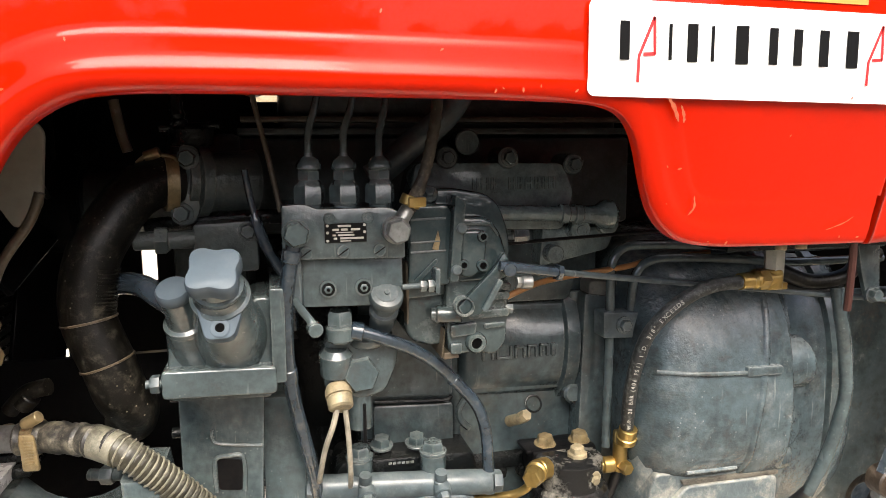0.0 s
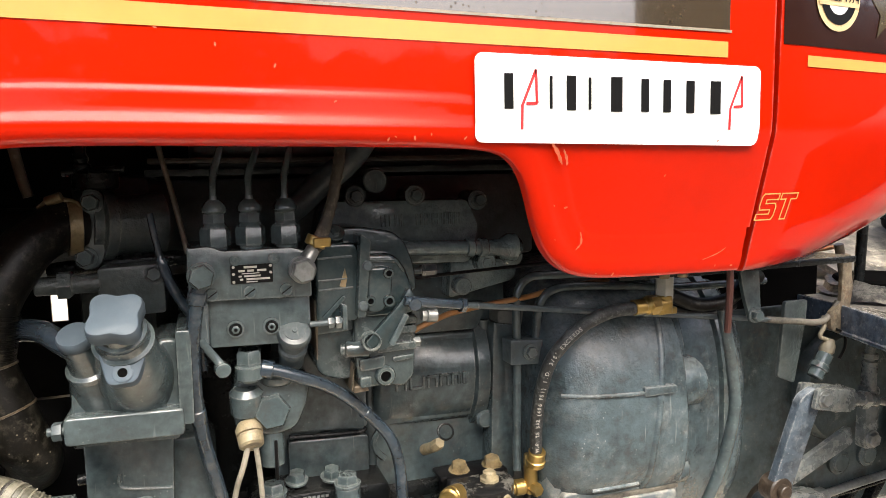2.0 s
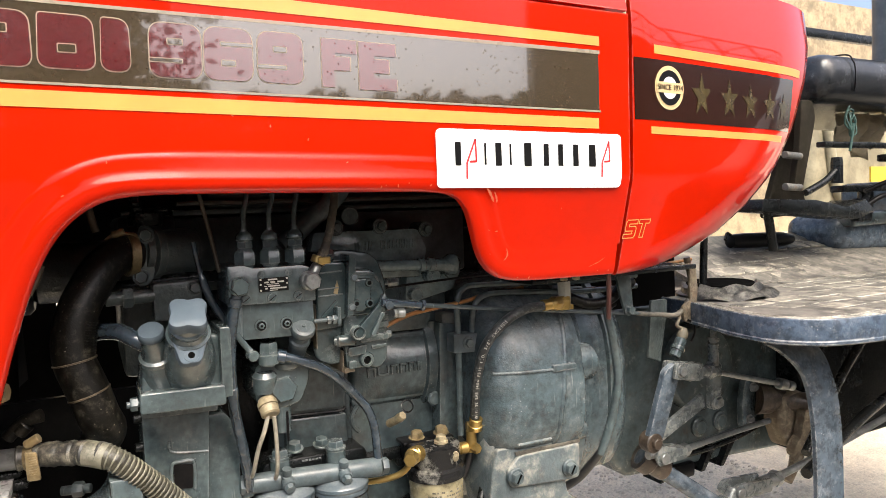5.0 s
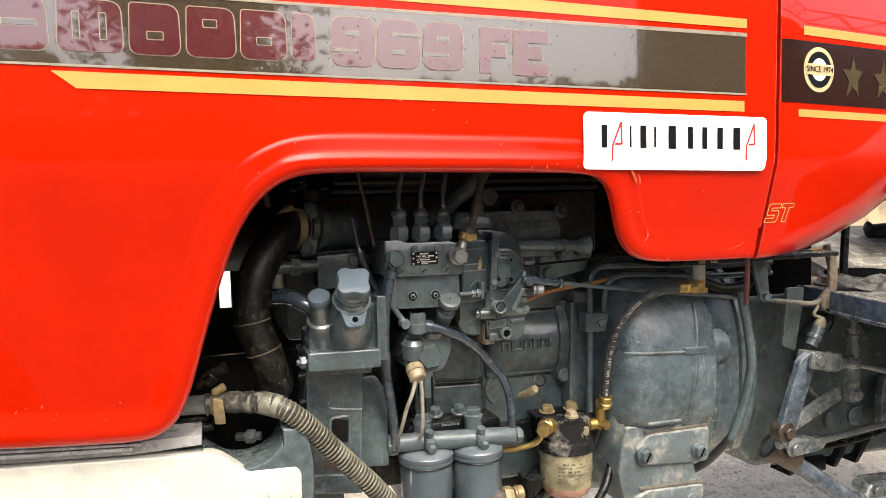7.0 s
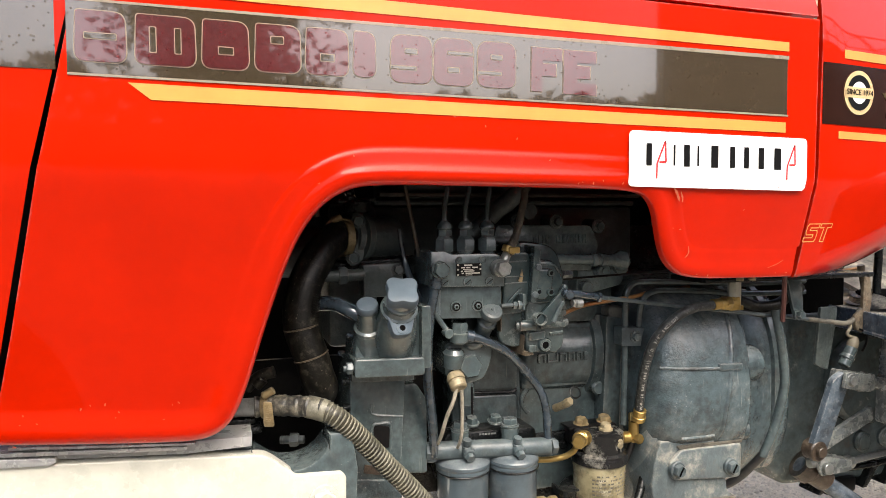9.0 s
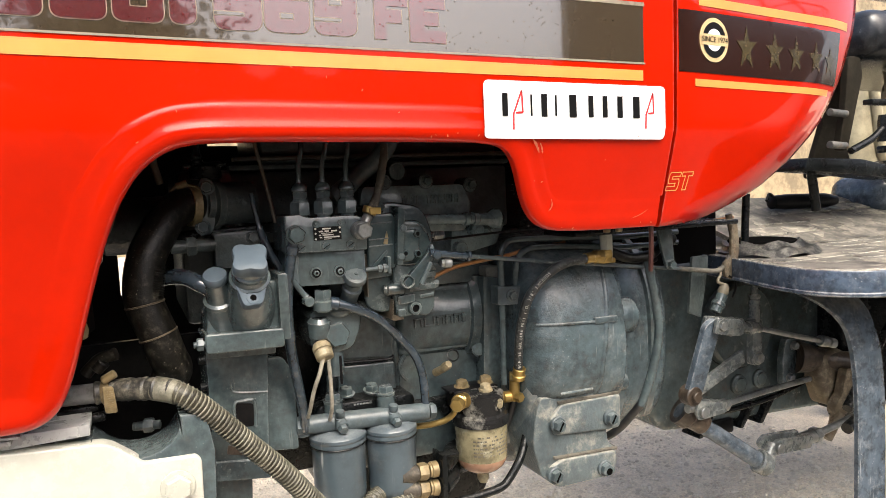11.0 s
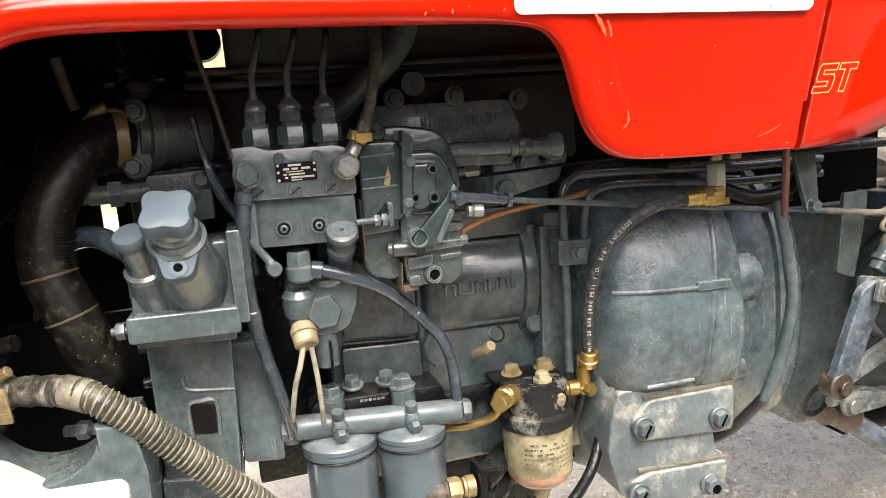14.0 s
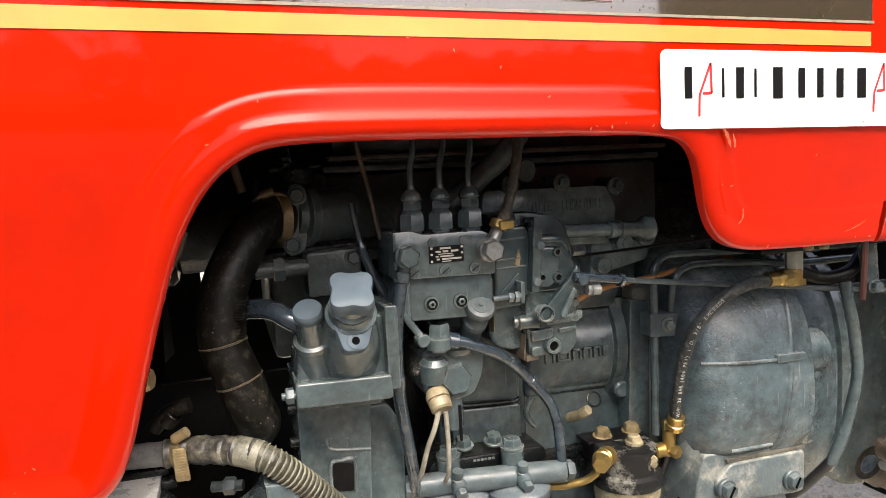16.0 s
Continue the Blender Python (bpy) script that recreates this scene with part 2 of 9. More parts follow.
# Dark base for the unseen slab that keeps bounce and reflections low.
BOUNCE_DARK = material("dark_bounce_slab", (0.105, 0.088, 0.06), 0.85, amount=0.4, grain=40, bump=0.6, bump_scale=90, dust=0.4, dust_color=(0.15, 0.13, 0.09), dust_scale=1.5)
HEAD_CAST = material("shiny_sand_cast_iron_paint", (0.135, 0.185, 0.19), 0.22, amount=0.4, grain=70, bump=1.0, bump_scale=210, dust=0.15, dust_color=(0.20, 0.195, 0.17), dust_scale=14, coat=0.8, coat_rough=0.12, grime=0.5, edge=0.3, lump=0.3)
RUST_GREY = material("rust_bitten_grey_iron", (0.075, 0.078, 0.075), 0.6, amount=0.45, grain=55, bump=0.6, bump_scale=150, dust=0.6, dust_color=(0.30, 0.25, 0.18), rust=0.9, rust_color=(0.115, 0.055, 0.022), dust_scale=14, grime=0.6)
MAT_DARK = material("dark_rubber_mat_gaps", (0.15, 0.138, 0.115), 0.8, amount=0.5, grain=40, bump=0.4, dust=0.8, dust_color=(0.38, 0.34, 0.27), dust_scale=12, grime=0.8)
CAP_GREY = material("smooth_blue_grey_cap", (0.075, 0.1, 0.122), 0.5, amount=0.2, grain=50, bump=0.08, dust=0.15, dust_color=(0.2, 0.21, 0.21), rough_var=0.08, spec=0.2)
MUD = material("dried_mud_on_rubber", (0.045, 0.036, 0.025), 0.8, amount=0.5, grain=50, bump=1.0, bump_scale=120, dust=0.55, dust_color=(0.36, 0.31, 0.225), dust_scale=26)
PALE_TUBE = material("dirty_pale_tube", (0.34, 0.31, 0.245), 0.55, amount=0.4, grain=60, bump=0.2, dust=0.4, dust_color=(0.14, 0.11, 0.07), grime=0.5, dust_scale=40)
SEP_BLACK = material("black_head_with_white_residue", (0.010, 0.010, 0.010), 0.4, amount=0.3, grain=60, bump=0.3, dust=0.55, dust_color=(0.42, 0.40, 0.34), dust_scale=18, spec=0.4)
LINK = material("dusty_bare_steel_link", (0.175, 0.195, 0.195), 0.42, metal=0.2, amount=0.4, grain=60, bump=0.3, bump_scale=140, dust=0.6, dust_color=(0.42, 0.39, 0.33), top_pale=0.4, grime=0.6, dust_scale=24, streak=0.4, edge=0.6)
COWL_DECAL = material("dark_brown_gloss_decal", (0.022, 0.007, 0.004), 0.16, amount=0.15, grain=160, bump=0.05, bump_scale=80, coat=1.0, coat_rough=0.03, coat_ior=1.65, rough_var=0.05)
NAVY = material("scuffed_navy_paint", (0.070, 0.096, 0.135), 0.34, amount=0.4, grain=38, bump=0.25, bump_scale=110, dust=0.2, dust_color=(0.46, 0.47, 0.47), dust_scale=40, top_pale=0.3, grime=0.5, streak=0.5, edge=1.0, speck=0.6)
TORN_RUBBER = material("torn_dusty_rubber", (0.022, 0.021, 0.019), 0.6, amount=0.4, grain=40, bump=0.5, bump_scale=90, dust=0.75, dust_color=(0.30, 0.27, 0.20), dust_scale=18, edge=0.5)
BELLY = material("rust_streaked_grey_paint", (0.054, 0.074, 0.076), 0.4, amount=0.45, grain=60, bump=0.4, bump_scale=160, dust=0.3, dust_color=(0.22, 0.225, 0.2), rust=0.22, rust_color=(0.12, 0.062, 0.028), coat=0.5, coat_rough=0.2, grime=0.5, edge=0.6, dust_scale=12, lump=0.3)
FUEL_PIPE = material("satin_dark_fuel_pipe", (0.03, 0.045, 0.06), 0.34, amount=0.35, grain=60, bump=0.15, dust=0.2, dust_color=(0.16, 0.155, 0.13), coat=0.8, coat_rough=0.1, dust_scale=30, grime=0.4)
LEAF = material("dark_green_leaves", (0.030, 0.040, 0.014), 0.5, amount=0.4, grain=3, bump=0.0, spec=0.1)
IRON = material("sooty_grey_iron", (0.059, 0.075, 0.075), 0.45, amount=0.45, grain=60, bump=0.7, bump_scale=150, dust=0.3, dust_color=(0.15, 0.15, 0.125), grime=0.5, dust_scale=14, top_pale=0.4, edge=0.4, lump=0.3)
FADED_PRINT = material("faded_pale_print", (0.52, 0.51, 0.46), 0.7, amount=0.5, grain=140, bump=0.1, dust=0.35, dust_color=(0.07, 0.065, 0.05), dust_scale=60)
RIB_TAN = material("dusty_pale_hose_rib", (0.19, 0.178, 0.13), 0.6, amount=0.5, grain=60, bump=0.3, dust=0.6, dust_color=(0.36, 0.345, 0.28), dust_scale=24, grime=0.85)
STONE_PRINT = material("worn_dark_print", (0.060, 0.050, 0.034), 0.6, amount=0.5, grain=140, bump=0.1, dust=0.7, dust_color=(0.25, 0.22, 0.14), dust_scale=40)
TRAILER_CREAM = material("dusty_cream_machine_paint", (0.36, 0.315, 0.21), 0.55, amount=0.2, grain=12, bump=0.1, dust=0.5, dust_color=(0.20, 0.165, 0.10), dust_scale=5, grime=0.5)
HOSE_DUSTY = material("dusty_black_hose_jacket", (0.018, 0.02, 0.02), 0.6, amount=0.4, grain=60, bump=0.5, bump_scale=260, dust=0.45, dust_color=(0.3, 0.315, 0.3), dust_scale=95, speck=0.8, top_pale=0.5)
GOV_BLACK = material("glossy_dark_governor_paint", (0.034, 0.053, 0.057), 0.30, amount=0.4, grain=60, bump=0.25, bump_scale=150, dust=0.2, dust_color=(0.16, 0.17, 0.155), coat=0.7, coat_rough=0.14, grime=0.35, dust_scale=13, edge=0.3, lump=0.2)
TAN_DIRT = material("mud_caked_tan_iron", (0.14, 0.108, 0.068), 0.8, amount=0.5, grain=40, bump=0.8, bump_scale=120, dust=0.8, dust_color=(0.33, 0.29, 0.21), dust_scale=18, rust=0.6, rust_color=(0.10, 0.05, 0.022), grime=0.5, lump=0.5)
DUSTY_EDGE = material("dust_lined_casting_edge", (0.15, 0.136, 0.108), 0.8, amount=0.5, grain=40, bump=0.5, bump_scale=140, dust=0.5, dust_color=(0.09, 0.085, 0.075), dust_scale=26, grime=0.9)
ALLOY = material("dull_alloy_strip", (0.46, 0.46, 0.45), 0.42, metal=0.3, amount=0.3, grain=40, bump=0.15, dust=0.3, dust_color=(0.3, 0.28, 0.24), dust_scale=16, streak=0.3)
FLANGE_DUST = material("dust_coated_grey_flange", (0.15, 0.152, 0.13), 0.7, amount=0.4, grain=45, bump=0.5, bump_scale=120, dust=0.6, dust_color=(0.30, 0.27, 0.2), dust_scale=14, grime=0.4)
SCUFF = material("scuffed_pale_paint", (0.5, 0.1, 0.04), 0.6, amount=0.4, grain=300, bump=0.2)
FOOT_DUST = material("dust_caked_casting_foot", (0.085, 0.107, 0.113), 0.5, amount=0.4, grain=60, bump=0.7, bump_scale=170, dust=0.65, dust_color=(0.40, 0.375, 0.31), dust_scale=11, top_pale=0.8, rust=0.15, edge=0.5)
# Flat black that paints the darkness inside holes and voids.
HOLE = material("hole_darkness", (0.004, 0.004, 0.004), 0.9, amount=0.1, bump=0.0, spec=0.0)


def gloss_by_angle(m, low, high):
    """A clear coat that shines more the flatter it is seen."""
    n, link = m.node_tree.nodes, m.node_tree.links.new
    w = n.new("ShaderNodeLayerWeight")
    r = n.new("ShaderNodeMapRange")
    r.inputs["From Min"].default_value, r.inputs["From Max"].default_value = 0.15, 0.8
    r.inputs["To Min"].default_value, r.inputs["To Max"].default_value = low, high
    link(w.outputs["Facing"], r.inputs["Value"])
    link(r.outputs["Result"], n["Principled BSDF"].inputs["Coat Weight"])


gloss_by_angle(RED, 0.13, 1.0)


def add_drops(m):
    """Dried rain drops standing on a glossy surface."""
    n, link = m.node_tree.nodes, m.node_tree.links.new
    geo = n.new("ShaderNodeNewGeometry")
    cells = n.new("ShaderNodeTexVoronoi")
    cells.inputs["Scale"].default_value = 150.0
    link(geo.outputs["Position"], cells.inputs["Vector"])
    drop = n.new("ShaderNodeMapRange")
    drop.inputs["From Min"].default_value, drop.inputs["From Max"].default_value = 0.24, 0.14
    link(cells.outputs["Distance"], drop.inputs["Value"])
    where = n.new("ShaderNodeTexNoise")
    where.inputs["Scale"].default_value = 16.0
    link(geo.outputs["Position"], where.inputs["Vector"])
    some = n.new("ShaderNodeMapRange")
    some.inputs["From Min"].default_value, some.inputs["From Max"].default_value = 0.46, 0.50
    link(where.outputs["Fac"], some.inputs["Value"])
    both = n.new("ShaderNodeMath")
    both.operation = "MULTIPLY"
    link(drop.outputs["Result"], both.inputs[0])
    link(some.outputs["Result"], both.inputs[1])
    dull = n.new("ShaderNodeMapRange")
    dull.inputs["To Min"].default_value, dull.inputs["To Max"].default_value = 1.0, 0.35
    link(both.outputs[0], dull.inputs["Value"])
    link(dull.outputs["Result"], n["Principled BSDF"].inputs["Coat Weight"])


add_drops(DARK_DECAL)
add_drops(MAROON)


# ---- mesh helpers ----
def finish(bm, angle=38):
    bmesh.ops.recalc_face_normals(bm, faces=bm.faces)
    for f in bm.faces:
        f.smooth = True
    for e in bm.edges:
        if len(e.link_faces) == 2 and e.calc_face_angle(0.0) > radians(angle):
            e.smooth = False


def part(name, bm, mat, parent=None, label="", angle=38, keep_normals=False):
    """Links a bmesh as ONE mesh object under a thing or a part."""
    if keep_normals:
        for f in bm.faces:
            f.smooth = True
    else:
        finish(bm, angle)
    me = bpy.data.meshes.new(name)
    bm.to_mesh(me)
    bm.free()
    me.materials.append(mat)
    ob = new(name, me)
    if parent is not None:
        ob.parent = parent
    if label:
        tagged(ob, label)
    return ob


def pieces(name, bm, mat, parent=None, label="", angle=38):
    """Links each separate piece of a bmesh as a part of its own."""
    bm.verts.index_update()
    left, out = set(bm.verts), []
    while left:
        todo, seen = [next(iter(left))], set()
        while todo:
            v = todo.pop()
            if v in seen:
                continue
            seen.add(v)
            todo.extend(e.other_vert(v) for e in v.link_edges)
        left -= seen
        out.append(sorted(v.index for v in seen))
    out.sort(key=lambda s: s[0])
    obs = []
    for s in out:
        one = bm.copy()
        keep = set(s)
        bmesh.ops.delete(one, geom=[v for v in one.verts if v.index not in keep], context="VERTS")
        obs.append(part(name, one, mat, parent, label, angle))
    bm.free()
    return obs


def B():
    return bmesh.new()


def frame_of(a, b):
    """The turn that takes z to the way from a to b."""
    d = Vector(b) - Vector(a)
    return d.to_track_quat("Z", "Y").to_matrix().to_4x4(), d.length


def turned(bm, a, b, profile, seg=20, spin=0.0, capped=True):
    """A body turned about the line from a to b. profile: (distance along, radius)."""
    rot, _ = frame_of(a, b)
    m = Matrix.Translation(a) @ rot
    rings = []
    for d, r in profile:
        rings.append([bm.verts.new(m @ Vector((r * math.cos(k * math.tau / seg + spin), r * math.sin(k * math.tau / seg + spin), d))) for k in range(seg)])
    for p, q in zip(rings, rings[1:]):
        for k in range(seg):
            bm.faces.new((p[k], p[(k + 1) % seg], q[(k + 1) % seg], q[k]))
    if capped:
        bm.faces.new(list(reversed(rings[0])))
        bm.faces.new(rings[-1])
    return bm


def rod(bm, a, b, r, r2=None, seg=16, edge=0.0):
    n = (Vector(b) - Vector(a)).length
    r2 = r if r2 is None else r2
    e = edge or min(r, r2, n) * 0.12
    return turned(bm, a, b, [(0, max(r - e, r * 0.3)), (e, r), (n - e, r2), (n, max(r2 - e, r2 * 0.3))], seg)


def hexnut(bm, a, b, r, spin=0.0):
    """A hexagon head with a chamfered face towards b."""
    n = (Vector(b) - Vector(a)).length
    return turned(bm, a, b, [(0, r), (n * 0.8, r), (n, r * 0.86)], 6, spin)


def bolt(bm, p, way=(0, -1, 0), r=0.008, h=0.006, washer=True, spin=0.3):
    """A hexagon bolt head on its washer, at p, facing way."""
    p, w = Vector(p), Vector(way).normalized()
    if washer:
        rod(bm, p - w * 0.001, p + w * 0.0018, r * 1.28, seg=18)
    hexnut(bm, p + w * (0.0018 if washer else -0.001), p + w * (h + 0.0018), r, spin)
    return bm


def smooth_path(points, steps=8):
    """A Catmull-Rom line through the points."""
    pts = [Vector(p) for p in points]
    out = []
    for i in range(len(pts) - 1):
        p0, p1, p2, p3 = pts[max(i - 1, 0)], pts[i], pts[i + 1], pts[min(i + 2, len(pts) - 1)]
        for k in range(steps):
            t = k / steps
            out.append(0.5 * (2 * p1 + (p2 - p0) * t + (2 * p0 - 5 * p1 + 4 * p2 - p3) * t * t + (3 * p1 - p0 - 3 * p2 + p3) * t ** 3))
    return out + [pts[-1]]


def pipe(bm, points, r, seg=12, steps=8, radius=None):
    """A tube along a smooth line; radius(i, way along in metres) may vary it."""
    line = smooth_path(points, steps) if steps else [Vector(p) for p in points]
    up = Vector((0, 0, 1))
    rings, run = [], 0.0
    side = None
    for i, p in enumerate(line):
        way = (line[min(i + 1, len(line) - 1)] - line[max(i - 1, 0)]).normalized()
        if side is None:
            side = way.cross(up if abs(way.z) < 0.9 else Vector((1, 0, 0))).normalized()
        side = (side - way * side.dot(way)).normalized()
        other = way.cross(side)
        if i:
            run += (p - line[i - 1]).length
        rr = radius(i, run) if radius else r
        rings.append([bm.verts.new(p + rr * (math.cos(k * math.tau / seg) * side + math.sin(k * math.tau / seg) * other)) for k in range(seg)])
    for p, q in zip(rings, rings[1:]):
        for k in range(seg):
            bm.faces.new((p[k], p[(k + 1) % seg], q[(k + 1) % seg], q[k]))
    bm.faces.new(list(reversed(rings[0])))
    bm.faces.new(rings[-1])
    return bm


def corrugated(bm, points, r, pitch, depth, seg=18):
    """A ribbed hose: rounded rings at an even pitch."""
    line = smooth_path(points, 40)
    run, marks = 0.0, [0.0]
    for a, b in zip(line, line[1:]):
        run += (b - a).length
        marks.append(run)
    per = 6
    n = int(run / pitch) * per
    even, j = [], 0
    for i in range(n + 1):
        d = run * i / n
        while j < len(line) - 2 and marks[j + 1] < d:
            j += 1
        t = (d - marks[j]) / max(1e-9, marks[j + 1] - marks[j])
        even.append(line[j].lerp(line[j + 1], t))
    wave = [0.0, 0.0, 0.45, 1.0, 1.0, 0.45]
    return pipe(bm, even, r, seg, 0, lambda i, d: r - depth * (1 - wave[i % per]))


def coil_round(bm, points, r, pitch, wire):
    """A thin rib that winds round a hose's line."""
    line = smooth_path(points, 40)
    out, turn, side = [], 0.0, None
    for a, b in zip(line, line[1:]):
        way = (b - a).normalized()
        side = way.orthogonal().normalized() if side is None else (side - way * side.dot(way)).normalized()
        other = way.cross(side)
        n = max(1, int((b - a).length / pitch * 14))
        for k in range(n):
            ang = turn + math.tau * (b - a).length / pitch * k / n
            out.append(a.lerp(b, k / n) + (side * math.cos(ang) + other * math.sin(ang)) * r)
        turn += math.tau * (b - a).length / pitch
    return pipe(bm, out, wire, 6, 0)


def box(bm, x0, x1, y0, y1, z0, z1, bevel=0.003, seg=2, m=None):
    vs = [bm.verts.new((x, y, z)) for x in (x0, x1) for y in (y0, y1) for z in (z0, z1)]
    fs = [bm.faces.new([vs[i] for i in q]) for q in ((0, 1, 3, 2), (4, 6, 7, 5), (0, 4, 5, 1), (2, 3, 7, 6), (0, 2, 6, 4), (1, 5, 7, 3))]
    if m is not None:
        bmesh.ops.transform(bm, matrix=m, verts=vs)
    if bevel:
        es = list({e for f in fs for e in f.edges})
        bmesh.ops.bevel(bm, geom=es, offset=bevel, segments=seg, profile=0.5, affect="EDGES")
    return bm


def round_poly(points, radii, seg=5):
    """A polygon with rounded corners, from (x, z) corners and radii."""
    out, n = [], len(points)
    for i in range(n):
        p0, p, p1 = Vector(points[i - 1]), Vector(points[i]), Vector(points[(i + 1) % n])
        r = radii[i] if isinstance(radii, (list, tuple)) else radii
        a, b = (p0 - p), (p1 - p)
        la, lb = a.length, b.length
        cut = min(r, la * 0.48, lb * 0.48)
        if cut <= 1e-6:
            out.append(p)
            continue
        s, e = p + a / la * cut, p + b / lb * cut
        for k in range(seg + 1):
            t = k / seg
            out.append((1 - t) ** 2 * s + 2 * t * (1 - t) * p + t * t * e)
    return out


def slab(bm, poly, y0, y1, bevel=0.003, seg=2, m=None, lift=None):
    """A polygon in x and z, run from y0 (front) to y1 (back), with its front edge rounded."""
    area = sum(poly[i - 1][0] * poly[i][1] - poly[i][0] * poly[i - 1][1] for i in range(len(poly)))
    pts = [Vector(p) for p in (poly if area > 0 else list(reversed(poly)))]
    n = len(pts)

    def inset(d):
        out = []
        for i in range(n):
            a, b = (pts[i] - pts[i - 1]).normalized(), (pts[(i + 1) % n] - pts[i]).normalized()
            na, nb = Vector((-a.y, a.x)), Vector((-b.y, b.x))
            h = (na + nb)
            k = max(0.35, h.length_squared / 2)
            out.append(pts[i] + h / h.length * d / max(0.6, math.sqrt(k / 2 + 0.25)) if h.length > 1e-6 else pts[i])
        return out

    for i in range(n):
        a, b = pts[i] - pts[i - 1], pts[(i + 1) % n] - pts[i]
        turn = a.angle_signed(b, 0.0) if min(a.length, b.length) > 1e-9 else 0.0
        if abs(turn) < 1.2 and abs(turn) > 0.05 and min(a.length, b.length) < 0.012:
            bevel = min(bevel, max(0.0008, 0.8 * 0.5 * (a.length + b.length) / abs(turn)))
    rows = [(y0, bevel)] + [(y0 + bevel * (1 - math.cos(math.pi / 2 * k / seg)), bevel * (1 - math.sin(math.pi / 2 * k / seg))) for k in range(1, seg + 1)] if bevel else [(y0, 0.0)]
    rows.append((y1, 0.0))
    rings = []
    for y, d in rows:
        q = inset(d) if d > 1e-9 else pts
        rings.append([bm.verts.new((p.x, y, p.y)) for p in q])
    for p, q in zip(rings, rings[1:]):
        for k in range(n):
            bm.faces.new((p[k], p[(k + 1) % n], q[(k + 1) % n], q[k]))
    bm.faces.new(rings[0])
    bm.faces.new(list(reversed(rings[-1])))
    if m is not None:
        bmesh.ops.transform(bm, matrix=m, verts=[v for r in rings for v in r])
    return bm


def text_bm(body, size, m, extrude=0.0004, align="CENTER", bold=0.0):
    """Lettering in the built-in font as a mesh, in the plane of m."""
    cu = bpy.data.curves.new("lettering", "FONT")
    cu.body, cu.size, cu.extrude, cu.align_x, cu.align_y, cu.offset = body, size, extrude, align, "CENTER", bold
    ob = bpy.data.objects.new("lettering", cu)
    me = bpy.data.meshes.new_from_object(ob)
    bm = bmesh.new()
    bm.from_mesh(me)
    bmesh.ops.transform(bm, matrix=m, verts=bm.verts)
    bpy.data.objects.remove(ob)
    bpy.data.curves.remove(cu)
    bpy.data.meshes.remove(me)
    return bm


def upright(x, y, z, lean=0.0):
    """The plane of a side panel that faces the camera's side."""
    return pose(x, y, z, 90, 0, 0) @ pose(0, 0, 0, 0, 0, lean)


def structure(name, bm, mat, label):
    return tagged(part(name, bm, mat), label, kind="structure")


# ---- ground and surroundings ----
def ground_height(x, y):
    near = max(0.0, 1.0 - (Vector((x, y)) - Vector((0.8, 0.8))).length / 9.0)
    return near * (0.018 * noise.noise((x * 1.3, y * 1.3, 0.0)) + 0.008 * noise.noise((x * 6.0, y * 6.0, 3.0)) + 0.005 * noise.noise((x * 17.0, y * 17.0, 7.0)))


def make_ground():
    steps = [-400, -120, -40, -14, -6] + [-3 + 0.06 * k for k in range(151)] + [7, 9, 14, 40, 120, 400]
    steps_y = [-400, -120, -40, -14, -6, -3, -1.5] + [-1 + 0.06 * k for k in range(101)] + [6, 8, 14, 40, 120, 400]
    verts = [(x, y, ground_height(x, y)) for y in steps_y for x in steps]
    n = len(steps)
    faces = [(j * n + i, j * n + i + 1, (j + 1) * n + i + 1, (j + 1) * n + i) for j in range(len(steps_y) - 1) for i in range(n - 1)]
    bm = B()
    me = bpy.data.meshes.new("tmp")
    me.from_pydata(verts, [], faces)
    bm.from_mesh(me)
    bpy.data.meshes.remove(me)
    return structure("ground", bm, DIRT, "pale dusty compacted gravel ground under the tractor")


make_ground()


# Unseen dark slab, added to dim bounce light and the hood's reflections.
def make_bounce_slab():
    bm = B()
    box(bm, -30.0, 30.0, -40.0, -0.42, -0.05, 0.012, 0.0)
    return structure("pavement", bm, BOUNCE_DARK, "unseen dark slab added in front of the tractor to cut bounce light")


make_bounce_slab()


def make_gravel():
    rnd = random.Random(7)
    verts, faces = [], []
    for i in range(46000):
        x, y = rnd.uniform(0.1, 2.2), 0.15 + 2.3 * rnd.random() ** 1.3
        r = 0.0012 + 0.010 * rnd.random() ** 7
        base = len(verts)
        a0 = rnd.uniform(0, 6.28)
        z = ground_height(x, y)
        squash = rnd.uniform(0.5, 0.95)
        for ring, (rr, h) in enumerate(((1.0, -0.15), (0.95, 0.45), (0.45, 0.95))):
            for k in range(6):
                a = a0 + k * math.tau / 6
                q = r * rr * rnd.uniform(0.75, 1.2)
                verts.append((x + q * math.cos(a), y + q * math.sin(a) * rnd.uniform(0.8, 1.0), z + r * h * squash))
        for ring in range(2):
            for k in range(6):
                p, q = base + ring * 6, base + ring * 6 + 6
                faces.append((p + k, p + (k + 1) % 6, q + (k + 1) % 6, q + k))
        faces.append(tuple(base + 12 + k for k in range(6)))
    me = bpy.data.meshes.new("gravel")
    me.from_pydata(verts, [], faces)
    me.materials.append(STONE_MIX)
    return tagged(new("gravel", me), "loose pale grey and tan gravel stones on the ground", "gravel", kind="stuff")


